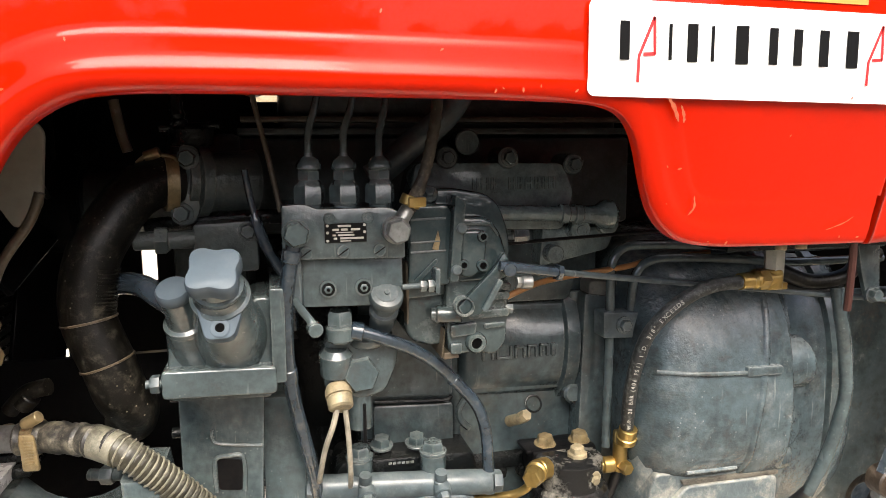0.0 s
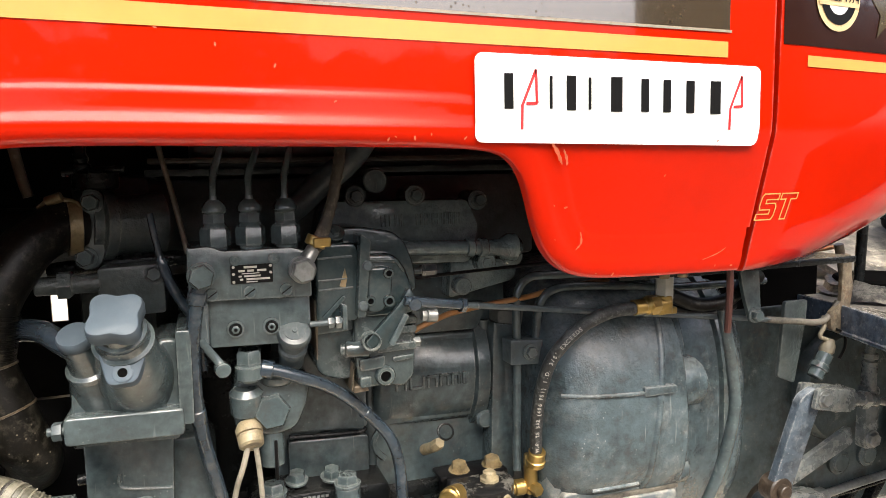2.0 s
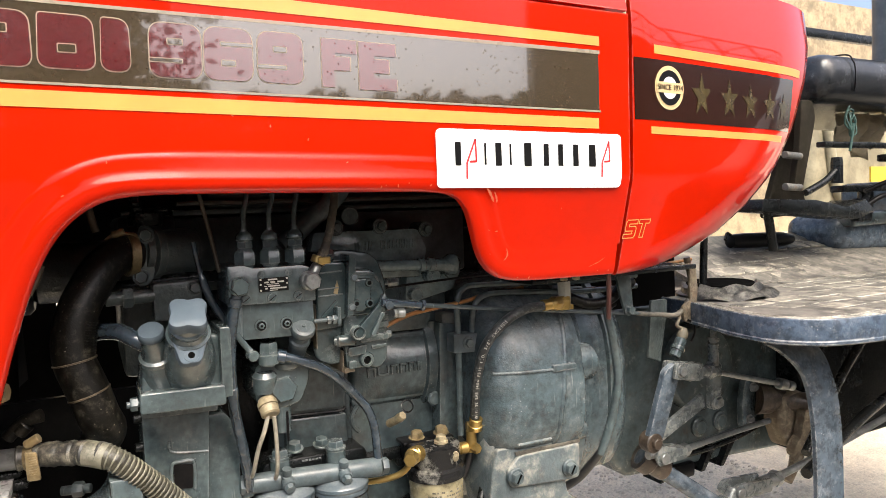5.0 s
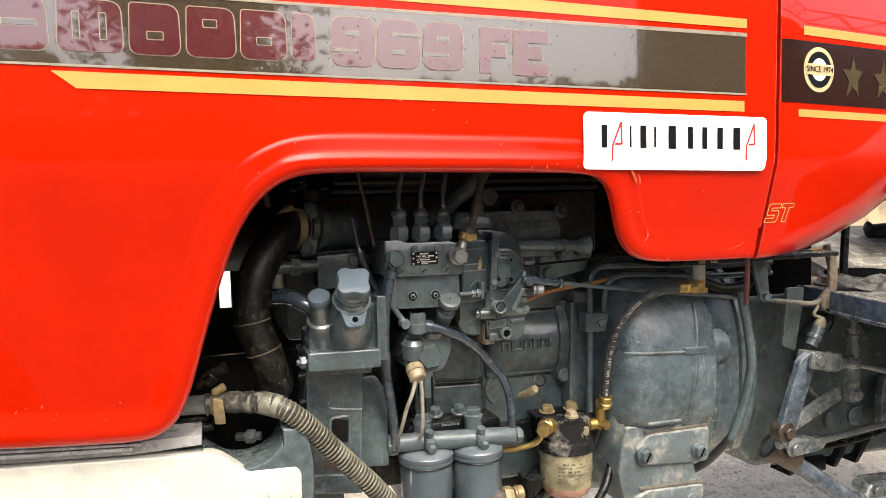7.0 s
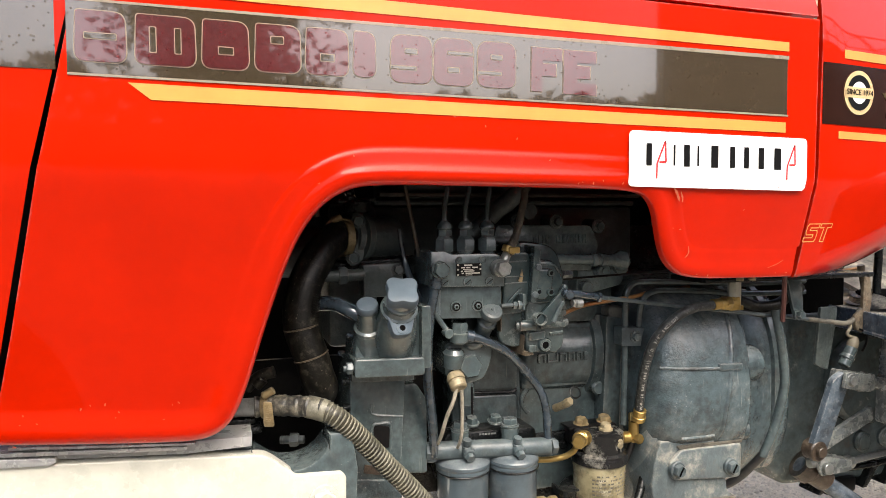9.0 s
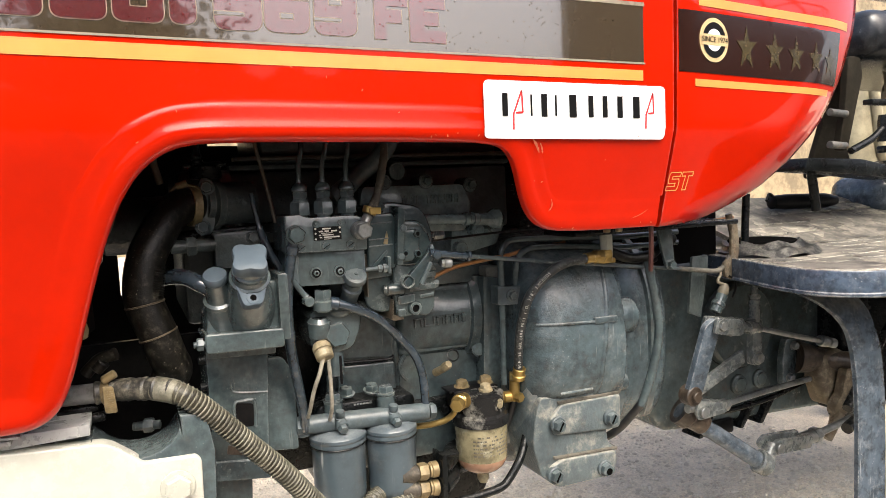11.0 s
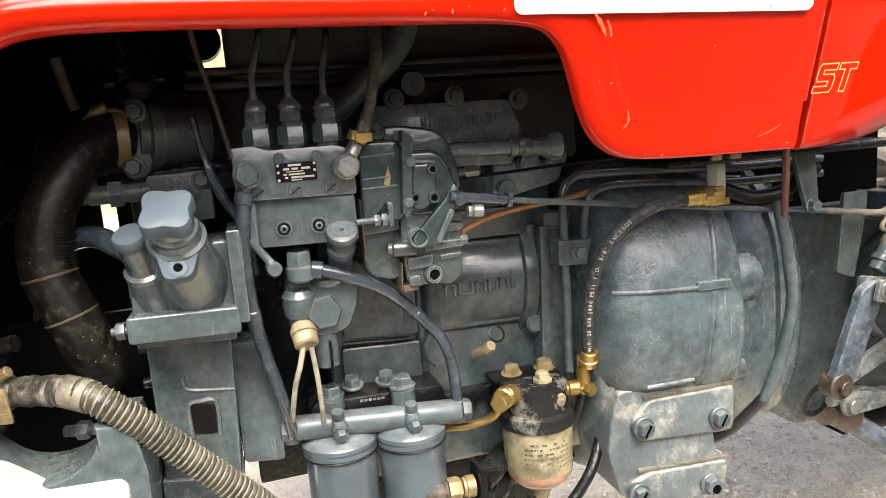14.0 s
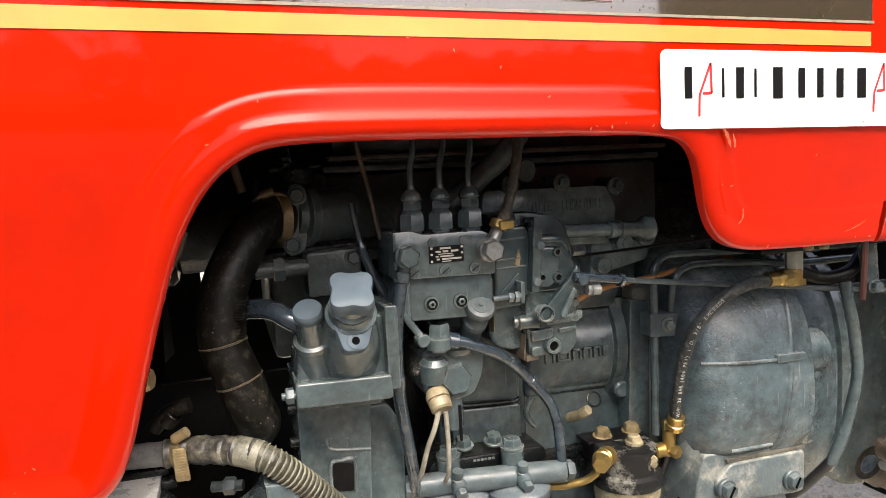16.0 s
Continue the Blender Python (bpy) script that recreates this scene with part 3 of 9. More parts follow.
def island_stone():
    m = material("mixed_gravel", (0.82, 0.74, 0.60), 0.85, amount=0.3, grain=60, bump=0.3)
    n, link = m.node_tree.nodes, m.node_tree.links.new
    geo = n.new("ShaderNodeNewGeometry")
    x = n.new("ShaderNodeMix")
    x.data_type = "RGBA"
    b = n["Principled BSDF"]
    old = b.inputs["Base Color"].links[0].from_socket
    link(geo.outputs["Random Per Island"], x.inputs["Factor"])
    link(old, x.inputs["A"])
    x.inputs["B"].default_value = (0.52, 0.46, 0.36, 1)
    link(x.outputs["Result"], b.inputs["Base Color"])
    return m


STONE_MIX = island_stone()
make_gravel()

# ---- the tractor ----
tractor = tagged(new("tractor"), "red farm tractor with its grey engine laid open, parked on gravel", "tractor")


def skin(z):
    """How far out the hood's side stands at height z."""
    return -0.125 + 0.25 * max(0.0, 1.13 - z)


def skin_rear(x, z):
    return skin(z) + 0.10 * max(0.0, x - 0.58)


RIM = [(-0.537, 0.828), (-0.45, 0.819), (-0.345, 0.809), (-0.312, 0.810), (-0.286, 0.824), (-0.270, 0.857), (-0.258, 0.895), (-0.245, 0.941), (-0.230, 0.990), (-0.215, 1.034),
       (-0.199, 1.067), (-0.177, 1.096), (-0.148, 1.112), (-0.110, 1.119), (0.07, 1.116), (0.222, 1.115), (0.256, 1.108), (0.275, 1.088), (0.288, 1.048), (0.304, 1.015),
       (0.330, 0.995), (0.362, 0.988), (0.440, 0.986), (0.537, 0.985)]
PAIRS = [(0, (-0.5265, 0.876)), (3, (-0.507, 0.955)), (7, (-0.462, 1.155)), (11, (-0.418, 1.364)), (15, (0.22, 1.364)), (18, (0.546, 1.364)), (21, (0.5435, 1.16)), (23, (0.541, 1.031))]
FLARE = [(0.0, 0.011), (0.0, 0.002), (0.0012, -0.001), (0.004, -0.0048), (0.009, -0.0064), (0.0145, -0.0066), (0.0175, -0.0058), (0.0205, -0.0040), (0.0235, -0.0026), (0.028, -0.0020), (0.036, -0.0017), (0.0405, -0.0014), (0.0418, -0.0004), (0.044, 0.0), (0.047, 0.0)]


SOFT_ROLL = [(0.0, 0.011), (0.0, 0.002), (0.0012, -0.0006), (0.004, -0.0020), (0.008, -0.0030), (0.013, -0.0037), (0.018, -0.0039), (0.023, -0.0037), (0.028, -0.0031), (0.033, -0.0023), (0.038, -0.0014), (0.043, -0.0007), (0.048, -0.0002), (0.052, 0.0), (0.055, 0.0)]


def make_hood_panel(name, label):
    bm = B()
    per = 8
    line = [Vector((p.x, p.y)) for p in smooth_path([(x, z, 0) for x, z in RIM], per)]
    for _ in range(30):
        line = [line[0]] + [(a + b * 2 + c) / 4 for a, b, c in zip(line, line[1:], line[2:])] + [line[-1]]
    rows = []
    for i, p in enumerate(line):
        way = (line[min(i + 1, len(line) - 1)] - line[max(i - 1, 0)]).normalized()
        nor = Vector((-way.y, way.x))
        s = i / per
        for (a, oa), (b, ob) in zip(PAIRS, PAIRS[1:]):
            if a <= s <= b:
                far = Vector(oa).lerp(Vector(ob), (s - a) / (b - a))
                break
        col = []
        crisp = min(1.0, max(0.0, (s - 5.0) / 4.0))
        wide = 0.85 + 0.15 * crisp
        tall = 1.0 - 0.75 * min(1.0, max(0.0, (s - 14.2) / 1.2)) + 0.3 * min(1.0, max(0.0, (s - 16.6) / 1.2)) - 0.3 * min(1.0, max(0.0, (s - 19.5) / 2.0)) + 0.6 * (1.0 - crisp)
        for (d0, y0), (d1, y1) in zip(SOFT_ROLL, FLARE):
            d, dy = d0 + (d1 - d0) * crisp, y0 + (y1 - y0) * crisp
            q = p + nor * d * wide
            col.append(bm.verts.new((q.x, skin(q.y) + (dy * tall if dy < 0.005 else dy), q.y)))
        start = p + nor * (0.055 - 0.008 * crisp) * wide
        for k in range(1, 13):
            q = start.lerp(far, k / 12)
            col.append(bm.verts.new((q.x, skin(q.y), q.y)))
        col.append(bm.verts.new((far.x, skin(far.y) + 0.012, far.y)))
        rows.append(col)
    for a, b in zip(rows, rows[1:]):
        for k in range(len(a) - 1):
            bm.faces.new((a[k], a[k + 1], b[k + 1], b[k]))
    return part(name, bm, RED, tractor, label, angle=50)


hood_panel = make_hood_panel("hood_side_panel", "glossy red hood side panel arched over the engine opening")


def mirrored(ob, name, label, rise=1.0):
    """The same panel on the tractor's other side, its lower edge lifted where rise is under one."""
    me = ob.data.copy()
    for v in me.vertices:
        v.co.y = 0.54 - v.co.y
        v.co.z = 1.364 - (1.364 - v.co.z) * rise
    me.flip_normals()
    far = new(name, me)
    far.parent = tractor
    tagged(far, label)
    return far


mirrored(hood_panel, "hood_side_panel", "red hood side panel on the tractor's far side, cut higher", 0.36)


def paint_mark(points, width, name="paint_chip"):
    """A chip, a scuff or a painted glint on the hood: a thin sliver that lies on the skin."""
    path = [Vector((p.x, p.y)) for p in smooth_path([(x, z, 0) for x, z in points], 4)]
    bm = B()
    sides = []
    for i, p in enumerate(path):
        way = (path[min(i + 1, len(path) - 1)] - path[max(i - 1, 0)]).normalized()
        nor = Vector((-way.y, way.x)) * width * 0.5 * (math.sin(math.pi * (i + 0.4) / (len(path) - 0.2)) * 0.8 + 0.2) * (1 + 0.3 * math.sin(i * 2.3))
        sides.append([bm.verts.new((q.x, skin(q.y) + lift(q), q.y)) for q in (p - nor, p + nor)])
    for a, b in zip(sides, sides[1:]):
        bm.faces.new((a[0], a[1], b[1], b[0]))
    part(name, bm, SCUFF, hood_panel, "pale scuff and glint marks in the red paint" if name == "scuff" else "")


def lift(q):
    """Clear of the rolled rim near the opening."""
    return -0.0072 if 0.95 < q.y < 1.165 and q.x < 0.27 else -0.0045


# Scuffs; the third sliver paints the highlight at the crease's tip.
for points, width in (([(0.297, 1.117), (0.303, 1.110), (0.309, 1.099)], 0.0035), ([(0.309, 1.112), (0.313, 1.104), (0.314, 1.098)], 0.0025), ([(0.337, 1.036), (0.339, 1.026), (0.334, 1.019)], 0.002), ([(0.484, 1.000), (0.502, 1.006), (0.512, 1.012)], 0.0011)):
    paint_mark(points, width, "scuff")
rnd = random.Random(17)
for x, z in ((0.148, 1.121), (0.154, 1.123), (0.170, 1.122), (0.184, 1.125), (0.214, 1.122), (0.106, 1.150), (-0.144, 1.150), (-0.184, 1.118), (0.360, 0.994), (0.379, 0.992), (0.502, 0.993), (0.523, 0.992), (0.421, 1.087), (0.475, 1.119), (0.306, 1.062), (0.318, 1.060), (0.311, 1.030), (0.020, 1.190), (0.062, 1.176), (-0.02, 1.20)) + tuple((rnd.uniform(-0.52, -0.31), 0.818 + 0.05 * rnd.random() ** 2) for _ in range(22)):
    a, r = rnd.uniform(0, 3), rnd.uniform(0.0008, 0.0020)
    paint_mark([(x - r * math.cos(a), z - r * math.sin(a)), (x, z), (x + r * math.cos(a), z + r * math.sin(a))], r * 0.9)


def ring_panel(bm, outer, inner, depth_at):
    """A flat panel with a rounded opening: the same number of points in and out."""
    n = len(inner)
    rows = [[bm.verts.new((p[0], depth_at(p[1]), p[1])) for p in outer]]
    for k in range(1, 6):
        rows.append([bm.verts.new((o[0] + (i[0] - o[0]) * k / 5, depth_at(o[1] + (i[1] - o[1]) * k / 5), o[1] + (i[1] - o[1]) * k / 5)) for o, i in zip(outer, inner)])
    rows.append([bm.verts.new((i[0], depth_at(i[1]) + 0.012, i[1])) for i in inner])
    for a, b in zip(rows, rows[1:]):
        for k in range(n):
            bm.faces.new((a[k], a[(k + 1) % n], b[(k + 1) % n], b[k]))
    return bm


front_outer = [(-0.4198, 1.364), (-1.15, 1.364), (-1.15, 0.845), (-0.5430, 0.829)]
front_inner = round_poly([(-0.507, 1.172), (-1.08, 1.172), (-1.08, 0.900), (-0.554, 0.897)], [0.03, 0.02, 0.02, 0.02], 6)


def by_sides(corners, n):
    """Closed lists of points cut at their four corners, each side in n steps."""
    out = []
    for a, b in zip(corners, corners[1:] + corners[:1]):
        lens = [(q - p).length for p, q in zip(a[1], a[1][1:])]
        for i in range(n):
            d, j = sum(lens) * i / n, 0
            while j < len(lens) - 1 and d > lens[j]:
                d -= lens[j]
                j += 1
            out.append(a[1][j].lerp(a[1][j + 1], min(1.0, d / lens[j])))
    return out


outer_sides = [(k, [Vector(front_outer[k]), Vector(front_outer[(k + 1) % 4])]) for k in range(4)]
closed = front_inner + front_inner[:4]
inner_sides = [(k, closed[3 + 7 * k:11 + 7 * k]) for k in range(4)]
front_panel = part("hood_front_panel", ring_panel(B(), by_sides(outer_sides, 30), by_sides(inner_sides, 30), skin), RED, tractor, "red hood front panel with a screened vent")
mirrored(front_panel, "hood_front_panel", "red hood front panel on the far side")


def make_grille():
    bm = B()
    slab(bm, front_inner, -0.045, -0.040, 0.0)
    part("vent_backing", bm, BLACK, front_panel, "dark backing of the vent")
    verts, faces = [], []
    nx, nz, px = 34, 86, 0.0032
    for j in range(nz):
        for i in range(nx):
            x, z = -0.497 - i * px - (px / 2 if j % 2 else 0), 1.172 - j * px
            if z < 0.9 or x > -0.508 - (1.172 - z) * 0.168:
                continue
            b, h = len(verts), 0.00105
            y = skin(z) + 0.010
            for r in (h, px * 0.56):
                for k in range(6):
                    a = k * math.tau / 6 + math.pi / 6
                    verts.append((x + r * math.cos(a), y, z + r * math.sin(a)))
            for k in range(6):
                faces.append((b + k, b + (k + 1) % 6, b + 6 + (k + 1) % 6, b + 6 + k))
    me = bpy.data.meshes.new("vent_screen")
    me.from_pydata(verts, [], faces)
    me.materials.append(GRILLE)
    ob = new("vent_screen", me)
    ob.parent = front_panel
    tagged(ob, "dusty straw-coloured perforated metal screen")


make_grille()
# Black strips added behind the seams stand for the shade in the gaps.
bm = B()
slab(bm, [(-0.575, 0.84), (-0.49, 0.84), (-0.385, 1.36), (-0.47, 1.36)], -0.045, -0.035, 0.0)
slab(bm, [(0.50, 1.0), (0.58, 1.0), (0.58, 1.40), (0.50, 1.40)], -0.045, -0.035, 0.0)
pieces("seam_backing", bm, BLACK, tractor, "black strip added behind the panel seams so the gaps read dark")


def make_top():
    """The hood's top, from the shoulder seam over to the other side."""
    bm = B()
    prof = [(-0.121, 1.370), (-0.118, 1.385), (-0.108, 1.415), (-0.085, 1.450), (-0.04, 1.480), (0.05, 1.500), (0.27, 1.510), (0.49, 1.500), (0.58, 1.480), (0.625, 1.450), (0.648, 1.415), (0.658, 1.385), (0.661, 1.370)]
    xs = [-1.15, -0.8, -0.4, 0.0, 0.3, 0.548]
    rows = [[bm.verts.new((x, y, z)) for y, z in [(-0.10, 1.368)] + prof + [(0.64, 1.368)]] for x in xs]
    for a, b in zip(rows, rows[1:]):
        for k in range(len(a) - 1):
            bm.faces.new((a[k], a[k + 1], b[k + 1], b[k]))
    part("hood_top", bm, RED, tractor, "red hood top panel")
    bm = B()
    box(bm, -1.15, -1.12, -0.10, 0.64, 0.80, 1.49, 0.0)
    part("hood_nose", bm, RED, tractor, "red hood nose closing the front")
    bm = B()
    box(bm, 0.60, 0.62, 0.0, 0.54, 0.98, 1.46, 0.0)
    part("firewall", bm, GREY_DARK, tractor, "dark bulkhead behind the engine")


make_top()

COWL_EDGE = [(0.983, 0.625), (0.988, 0.66), (1.003, 0.713), (1.032, 0.794), (1.084, 0.876), (1.156, 0.953), (1.22, 1.002), (1.30, 1.042), (1.37, 1.062), (1.45, 1.066)]


def cowl_right(z):
    for (a, xa), (b, xb) in zip(COWL_EDGE, COWL_EDGE[1:]):
        if z <= b:
            t = max(0.0, (z - a) / (b - a))
            return xa + (xb - xa) * t
    return COWL_EDGE[-1][1]


def cowl_y(x, z):
    near_edge = max(0.0, 1.0 - max(0.0, cowl_right(z) - x) / 0.13)
    top = 0.35 * max(0.0, z - 1.33) ** 1.5
    return skin_rear(x, z) + 0.023 * near_edge ** 2 + top


def make_cowl():
    bm = B()
    zs = [0.983, 0.985, 0.988, 0.993, 1.0, 1.01, 1.022, 1.038, 1.06] + [1.08 + 0.0225 * k for k in range(17)]
    rows = []
    for z in zs:
        left, right = 0.546 + (z - 0.985) * 0.020, cowl_right(z)
        row = [bm.verts.new((left, skin(z) + 0.012, z))]
        for k in range(29):
            t = k / 28
            x = left + (right - left) * t
            row.append(bm.verts.new((x, cowl_y(x, z), z)))
        row.append(bm.verts.new((right + 0.003, cowl_y(right, z) + 0.012, z)))
        row.append(bm.verts.new((right - 0.004, cowl_y(right, z) + 0.05, z)))
        rows.append(row)
    low = [bm.verts.new((v.co.x, v.co.y + 0.02, v.co.z - 0.001)) for v in rows[0]]
    rows.insert(0, low)
    for a, b in zip(rows, rows[1:]):
        for k in range(len(a) - 1):
            bm.faces.new((a[k], a[k + 1], b[k + 1], b[k]))
    return part("rear_cowl", bm, RED, tractor, "glossy red rear cowl with a curved lower corner", angle=60)


cowl = make_cowl()
mirrored(cowl, "rear_cowl", "red rear cowl on the far side")
bm = B()
pipe(bm, [(cowl_right(z) + 0.004, cowl_y(cowl_right(z), z) + 0.016, z) for z in (1.20, 1.26, 1.32, 1.38, 1.44)], 0.006, 8)
part("edge_trim", bm, BLACK, cowl, "black rubber edging")


# Decals and lettering lie on the panels.
def band(name, mat, parent, xs, low, high, depth_at, off, label="", rows=6):
    """A thin sheet on a panel: for each x from low(x) to high(x)."""
    bm = B()
    cols = []
    for x in xs:
        a, b = low(x), high(x)
        cols.append([bm.verts.new((x, depth_at(x, a + (b - a) * k / rows) - off, a + (b - a) * k / rows)) for k in range(rows + 1)])
    for p, q in zip(cols, cols[1:]):
        for k in range(rows):
            bm.faces.new((p[k], q[k], q[k + 1], p[k + 1]))
    return part(name, bm, mat, parent, label, angle=80)


def spread(a, b, n):
    return [a + (b - a) * k / n for k in range(n + 1)]


def side(x, z):
    return skin(z)


name_band = band("name_band", DARK_DECAL, hood_panel, spread(-0.437, 0.488, 30), lambda x: 1.229 - 0.006 * (x + 0.44), lambda x: 1.302 + 0.003 * (x + 0.43), side, 0.0008, "glossy brown-black name band with large lettering", 3)
for z0, z1 in ((1.2265, 1.229), (1.302, 1.3045)):
    band("band_edge", PALE_EDGE, name_band, spread(-0.437, 0.490, 20), lambda x: z0 - 0.006 * (x + 0.44) * (z0 < 1.25), lambda x: z1 - 0.006 * (x + 0.44) * (z0 < 1.25) + 0.003 * (x + 0.43) * (z0 > 1.25), side, 0.0012, "", 1)
band("stripe", GOLD_DECAL, hood_panel, spread(-0.380, 0.486, 40), lambda x: max(1.2045 - 0.008 * (x + 0.36), 1.221 - 0.78 * (x + 0.380)), lambda x: 1.2215 - 0.0105 * (x + 0.38), side, 0.0010, "yellow-gold lower stripe with a pointed end", 2)
band("stripe", GOLD_DECAL, hood_panel, spread(-0.43, 0.490, 30), lambda x: 1.3165 - 0.003 * (x + 0.43), lambda x: 1.334 - 0.008 * (x + 0.43), side, 0.0010, "yellow-gold upper stripe", 2)
band("name_band", DARK_DECAL, front_panel, spread(-1.0, -0.4475, 8), lambda x: 1.231, lambda x: 1.303, side, 0.0008, "glossy brown-black name band", 2)


def blocky(name, outline, radii, slots, label, mat=MAROON, ink=DARK_DECAL):
    """A bold flat figure: a rounded block with a fine pale outline, and the narrow slots that give it its shape."""
    out = round_poly(outline, radii, 6)
    mid = sum(out, Vector((0.0, 0.0))) / len(out)
    bm = B()
    slab(bm, [p + (p - mid).normalized() * 0.0013 for p in out], -0.1264, -0.1255, 0.0)
    part("letter_outline", bm, PALE_EDGE, name_band)
    bm = B()
    slab(bm, out, -0.1270, -0.1262, 0.0)
    ob = part(name, bm, mat, name_band, label)
    for x0, x1, z0, z1 in slots:
        for grow, y, m in ((0.0010, -0.1273, PALE_EDGE), (0.0, -0.1276, ink)):
            bm = B()
            slab(bm, round_poly([(x0 - grow, z0 - grow), (x1 + grow, z0 - grow), (x1 + grow, z1 + grow), (x0 - grow, z1 + grow)], 0.0012, 2), y, -0.1266, 0.0)
            part("letter_gap", bm, m, ob)


# The maker's mark as plain rounded blocks, then the model number.
for x0, x1, slots in ((-0.430, -0.381, [(0.20, 0.80, 0.45, 0.55)]), (-0.373, -0.313, [(0.25, 0.34, 0.25, 0.75), (0.66, 0.75, 0.25, 0.75)]), (-0.307, -0.258, [(0.36, 0.66, 0.30, 0.44)]),
                      (-0.252, -0.202, [(0.36, 0.62, 0.60, 0.74)]), (-0.197, -0.148, [(0.36, 0.66, 0.30, 0.44)]), (-0.143, -0.116, [])):
    w, h = x1 - x0, 0.0515
    blocky("letter_shape", [(x0, 1.2415), (x1, 1.2410), (x1 - 0.001, 1.2925), (x0 + 0.002, 1.2930)], [0.011, 0.012, 0.012, 0.004],
           [(x0 + a * w, x0 + b * w, 1.2415 + c * h, 1.2415 + d * h) for a, b, c, d in slots], "maroon rounded block of the maker's mark")
for x0, over in ((-0.0985, False), (-0.0455, True), (0.0105, False)):
    x1 = x0 + 0.0505
    slots = [(0.018, 0.032, 1.2720, 1.2770), (0.0, 0.031, 1.2535, 1.2565)] if not over else [(0.018, 0.0505, 1.2745, 1.2775), (0.018, 0.032, 1.2535, 1.2585)]
    blocky("lettering", [(x0, 1.2380), (x1, 1.2375), (x1, 1.2930), (x0 + 0.001, 1.2930)], [0.013, 0.014, 0.014, 0.014], [(x0 + a, x0 + b, c, d) for a, b, c, d in slots], "maroon figure of the model number")
blocky("lettering", [(0.0825, 1.2365), (0.0975, 1.2365), (0.0975, 1.2560), (0.1170, 1.2560), (0.1170, 1.2715), (0.0985, 1.2715), (0.0985, 1.2755), (0.1255, 1.2755), (0.1255, 1.2910), (0.0830, 1.2910)], 0.0008, [], "maroon model letter")
blocky("lettering", [(0.1275, 1.2355), (0.1755, 1.2350), (0.1755, 1.2495), (0.1465, 1.2495), (0.1465, 1.2555), (0.1660, 1.2555), (0.1660, 1.2715), (0.1470, 1.2715), (0.1470, 1.2755), (0.1750, 1.2755), (0.1750, 1.2905), (0.1280, 1.2905)], 0.0008, [], "maroon model letter")

# The dealer's white sticker: bars for its name.
sticker = band("sticker", WHITE_VINYL, hood_panel, [0.2235 + 0.3 * t for t in (0, 0.002, 0.008, 0.018, 0.03, 0.2, 0.4, 0.6, 0.8, 0.966, 0.978, 0.988, 0.996, 0.998)],
               lambda x: 1.1185 - 0.015 * (x - 0.2235) + max(0, 0.007 - math.sqrt(max(0, 0.007 ** 2 - max(0, 0.2305 - x, x - 0.516) ** 2))),
               lambda x: 1.1925 - 0.009 * (x - 0.2235) - max(0, 0.007 - math.sqrt(max(0, 0.007 ** 2 - max(0, 0.2305 - x, x - 0.516) ** 2))), side, 0.0042, "white rounded dealer sticker with black and red printing", 6)


def strokes(bm, lines, width, depth):
    for (xa, za), (xb, zb) in lines:
        a, b = Vector((xa, za)), Vector((xb, zb))
        d = (b - a).normalized() * width / 2
        s = Vector((-d.y, d.x))
        pts = [a - d * 0.3 - s, b + d * 0.3 - s, b + d * 0.3 + s, a - d * 0.3 + s]
        vs = [bm.verts.new((p.x, skin(p.y) - depth, p.y)) for p in pts]
        bm.faces.new(vs)
    return bm


# Upright bars of the printed name, each about as wide as its letter.
def name_bars():
    z0, h = 1.1615, 0.027
    bm = B()
    for x, w in ((0.2540, 0.0085), (0.2940, 0.003), (0.3140, 0.0095), (0.3325, 0.003), (0.3600, 0.0120), (0.3900, 0.0085), (0.4140, 0.0085), (0.4400, 0.0095), (0.4690, 0.0120)):
        z = z0 - 0.009 * (x - 0.2235)
        strokes(bm, [((x, z - h / 2), (x, z + h / 2))], w, 0.0050)
    pieces("printed_bar", bm, INK, sticker, "black printed bars")
    bm = B()
    for x in (0.2745, 0.4945):
        z = z0 + 0.002
        strokes(bm, [((x - 0.008, z - 0.014), (x + 0.005, z + 0.016)), ((x + 0.005, z + 0.016), (x + 0.006, z - 0.012)), ((x + 0.006, z - 0.012), (x - 0.004, z - 0.0125)), ((x - 0.008, z - 0.014), (x - 0.0085, z - 0.034))], 0.0026, 0.0050)
    pieces("printed_swash", bm, RED_INK, sticker, "red printed swashes")


name_bars()

# Decals of the rear cowl.
cowl_band = band("cowl_band", COWL_DECAL, cowl, spread(0.554, 0.975, 24), lambda x: 1.2135 - 0.012 * (x - 0.55), lambda x: 1.3035 - 0.006 * (x - 0.55) if x < 0.9 else 1.30, cowl_y, 0.0008, "glossy brown-black decal with printed stars", 8)
band("stripe", GOLD_DECAL, cowl, spread(0.596, 1.005, 20), lambda x: 1.3115 - 0.012 * (x - 0.6), lambda x: 1.3245 - 0.010 * (x - 0.6), cowl_y, 0.0010, "yellow-gold stripe", 2)
band("stripe", GOLD_DECAL, cowl, spread(0.586, 0.945, 20), lambda x: 1.1925 - 0.010 * (x - 0.6), lambda x: 1.2035 - 0.010 * (x - 0.6), cowl_y, 0.0010, "yellow-gold stripe", 2)


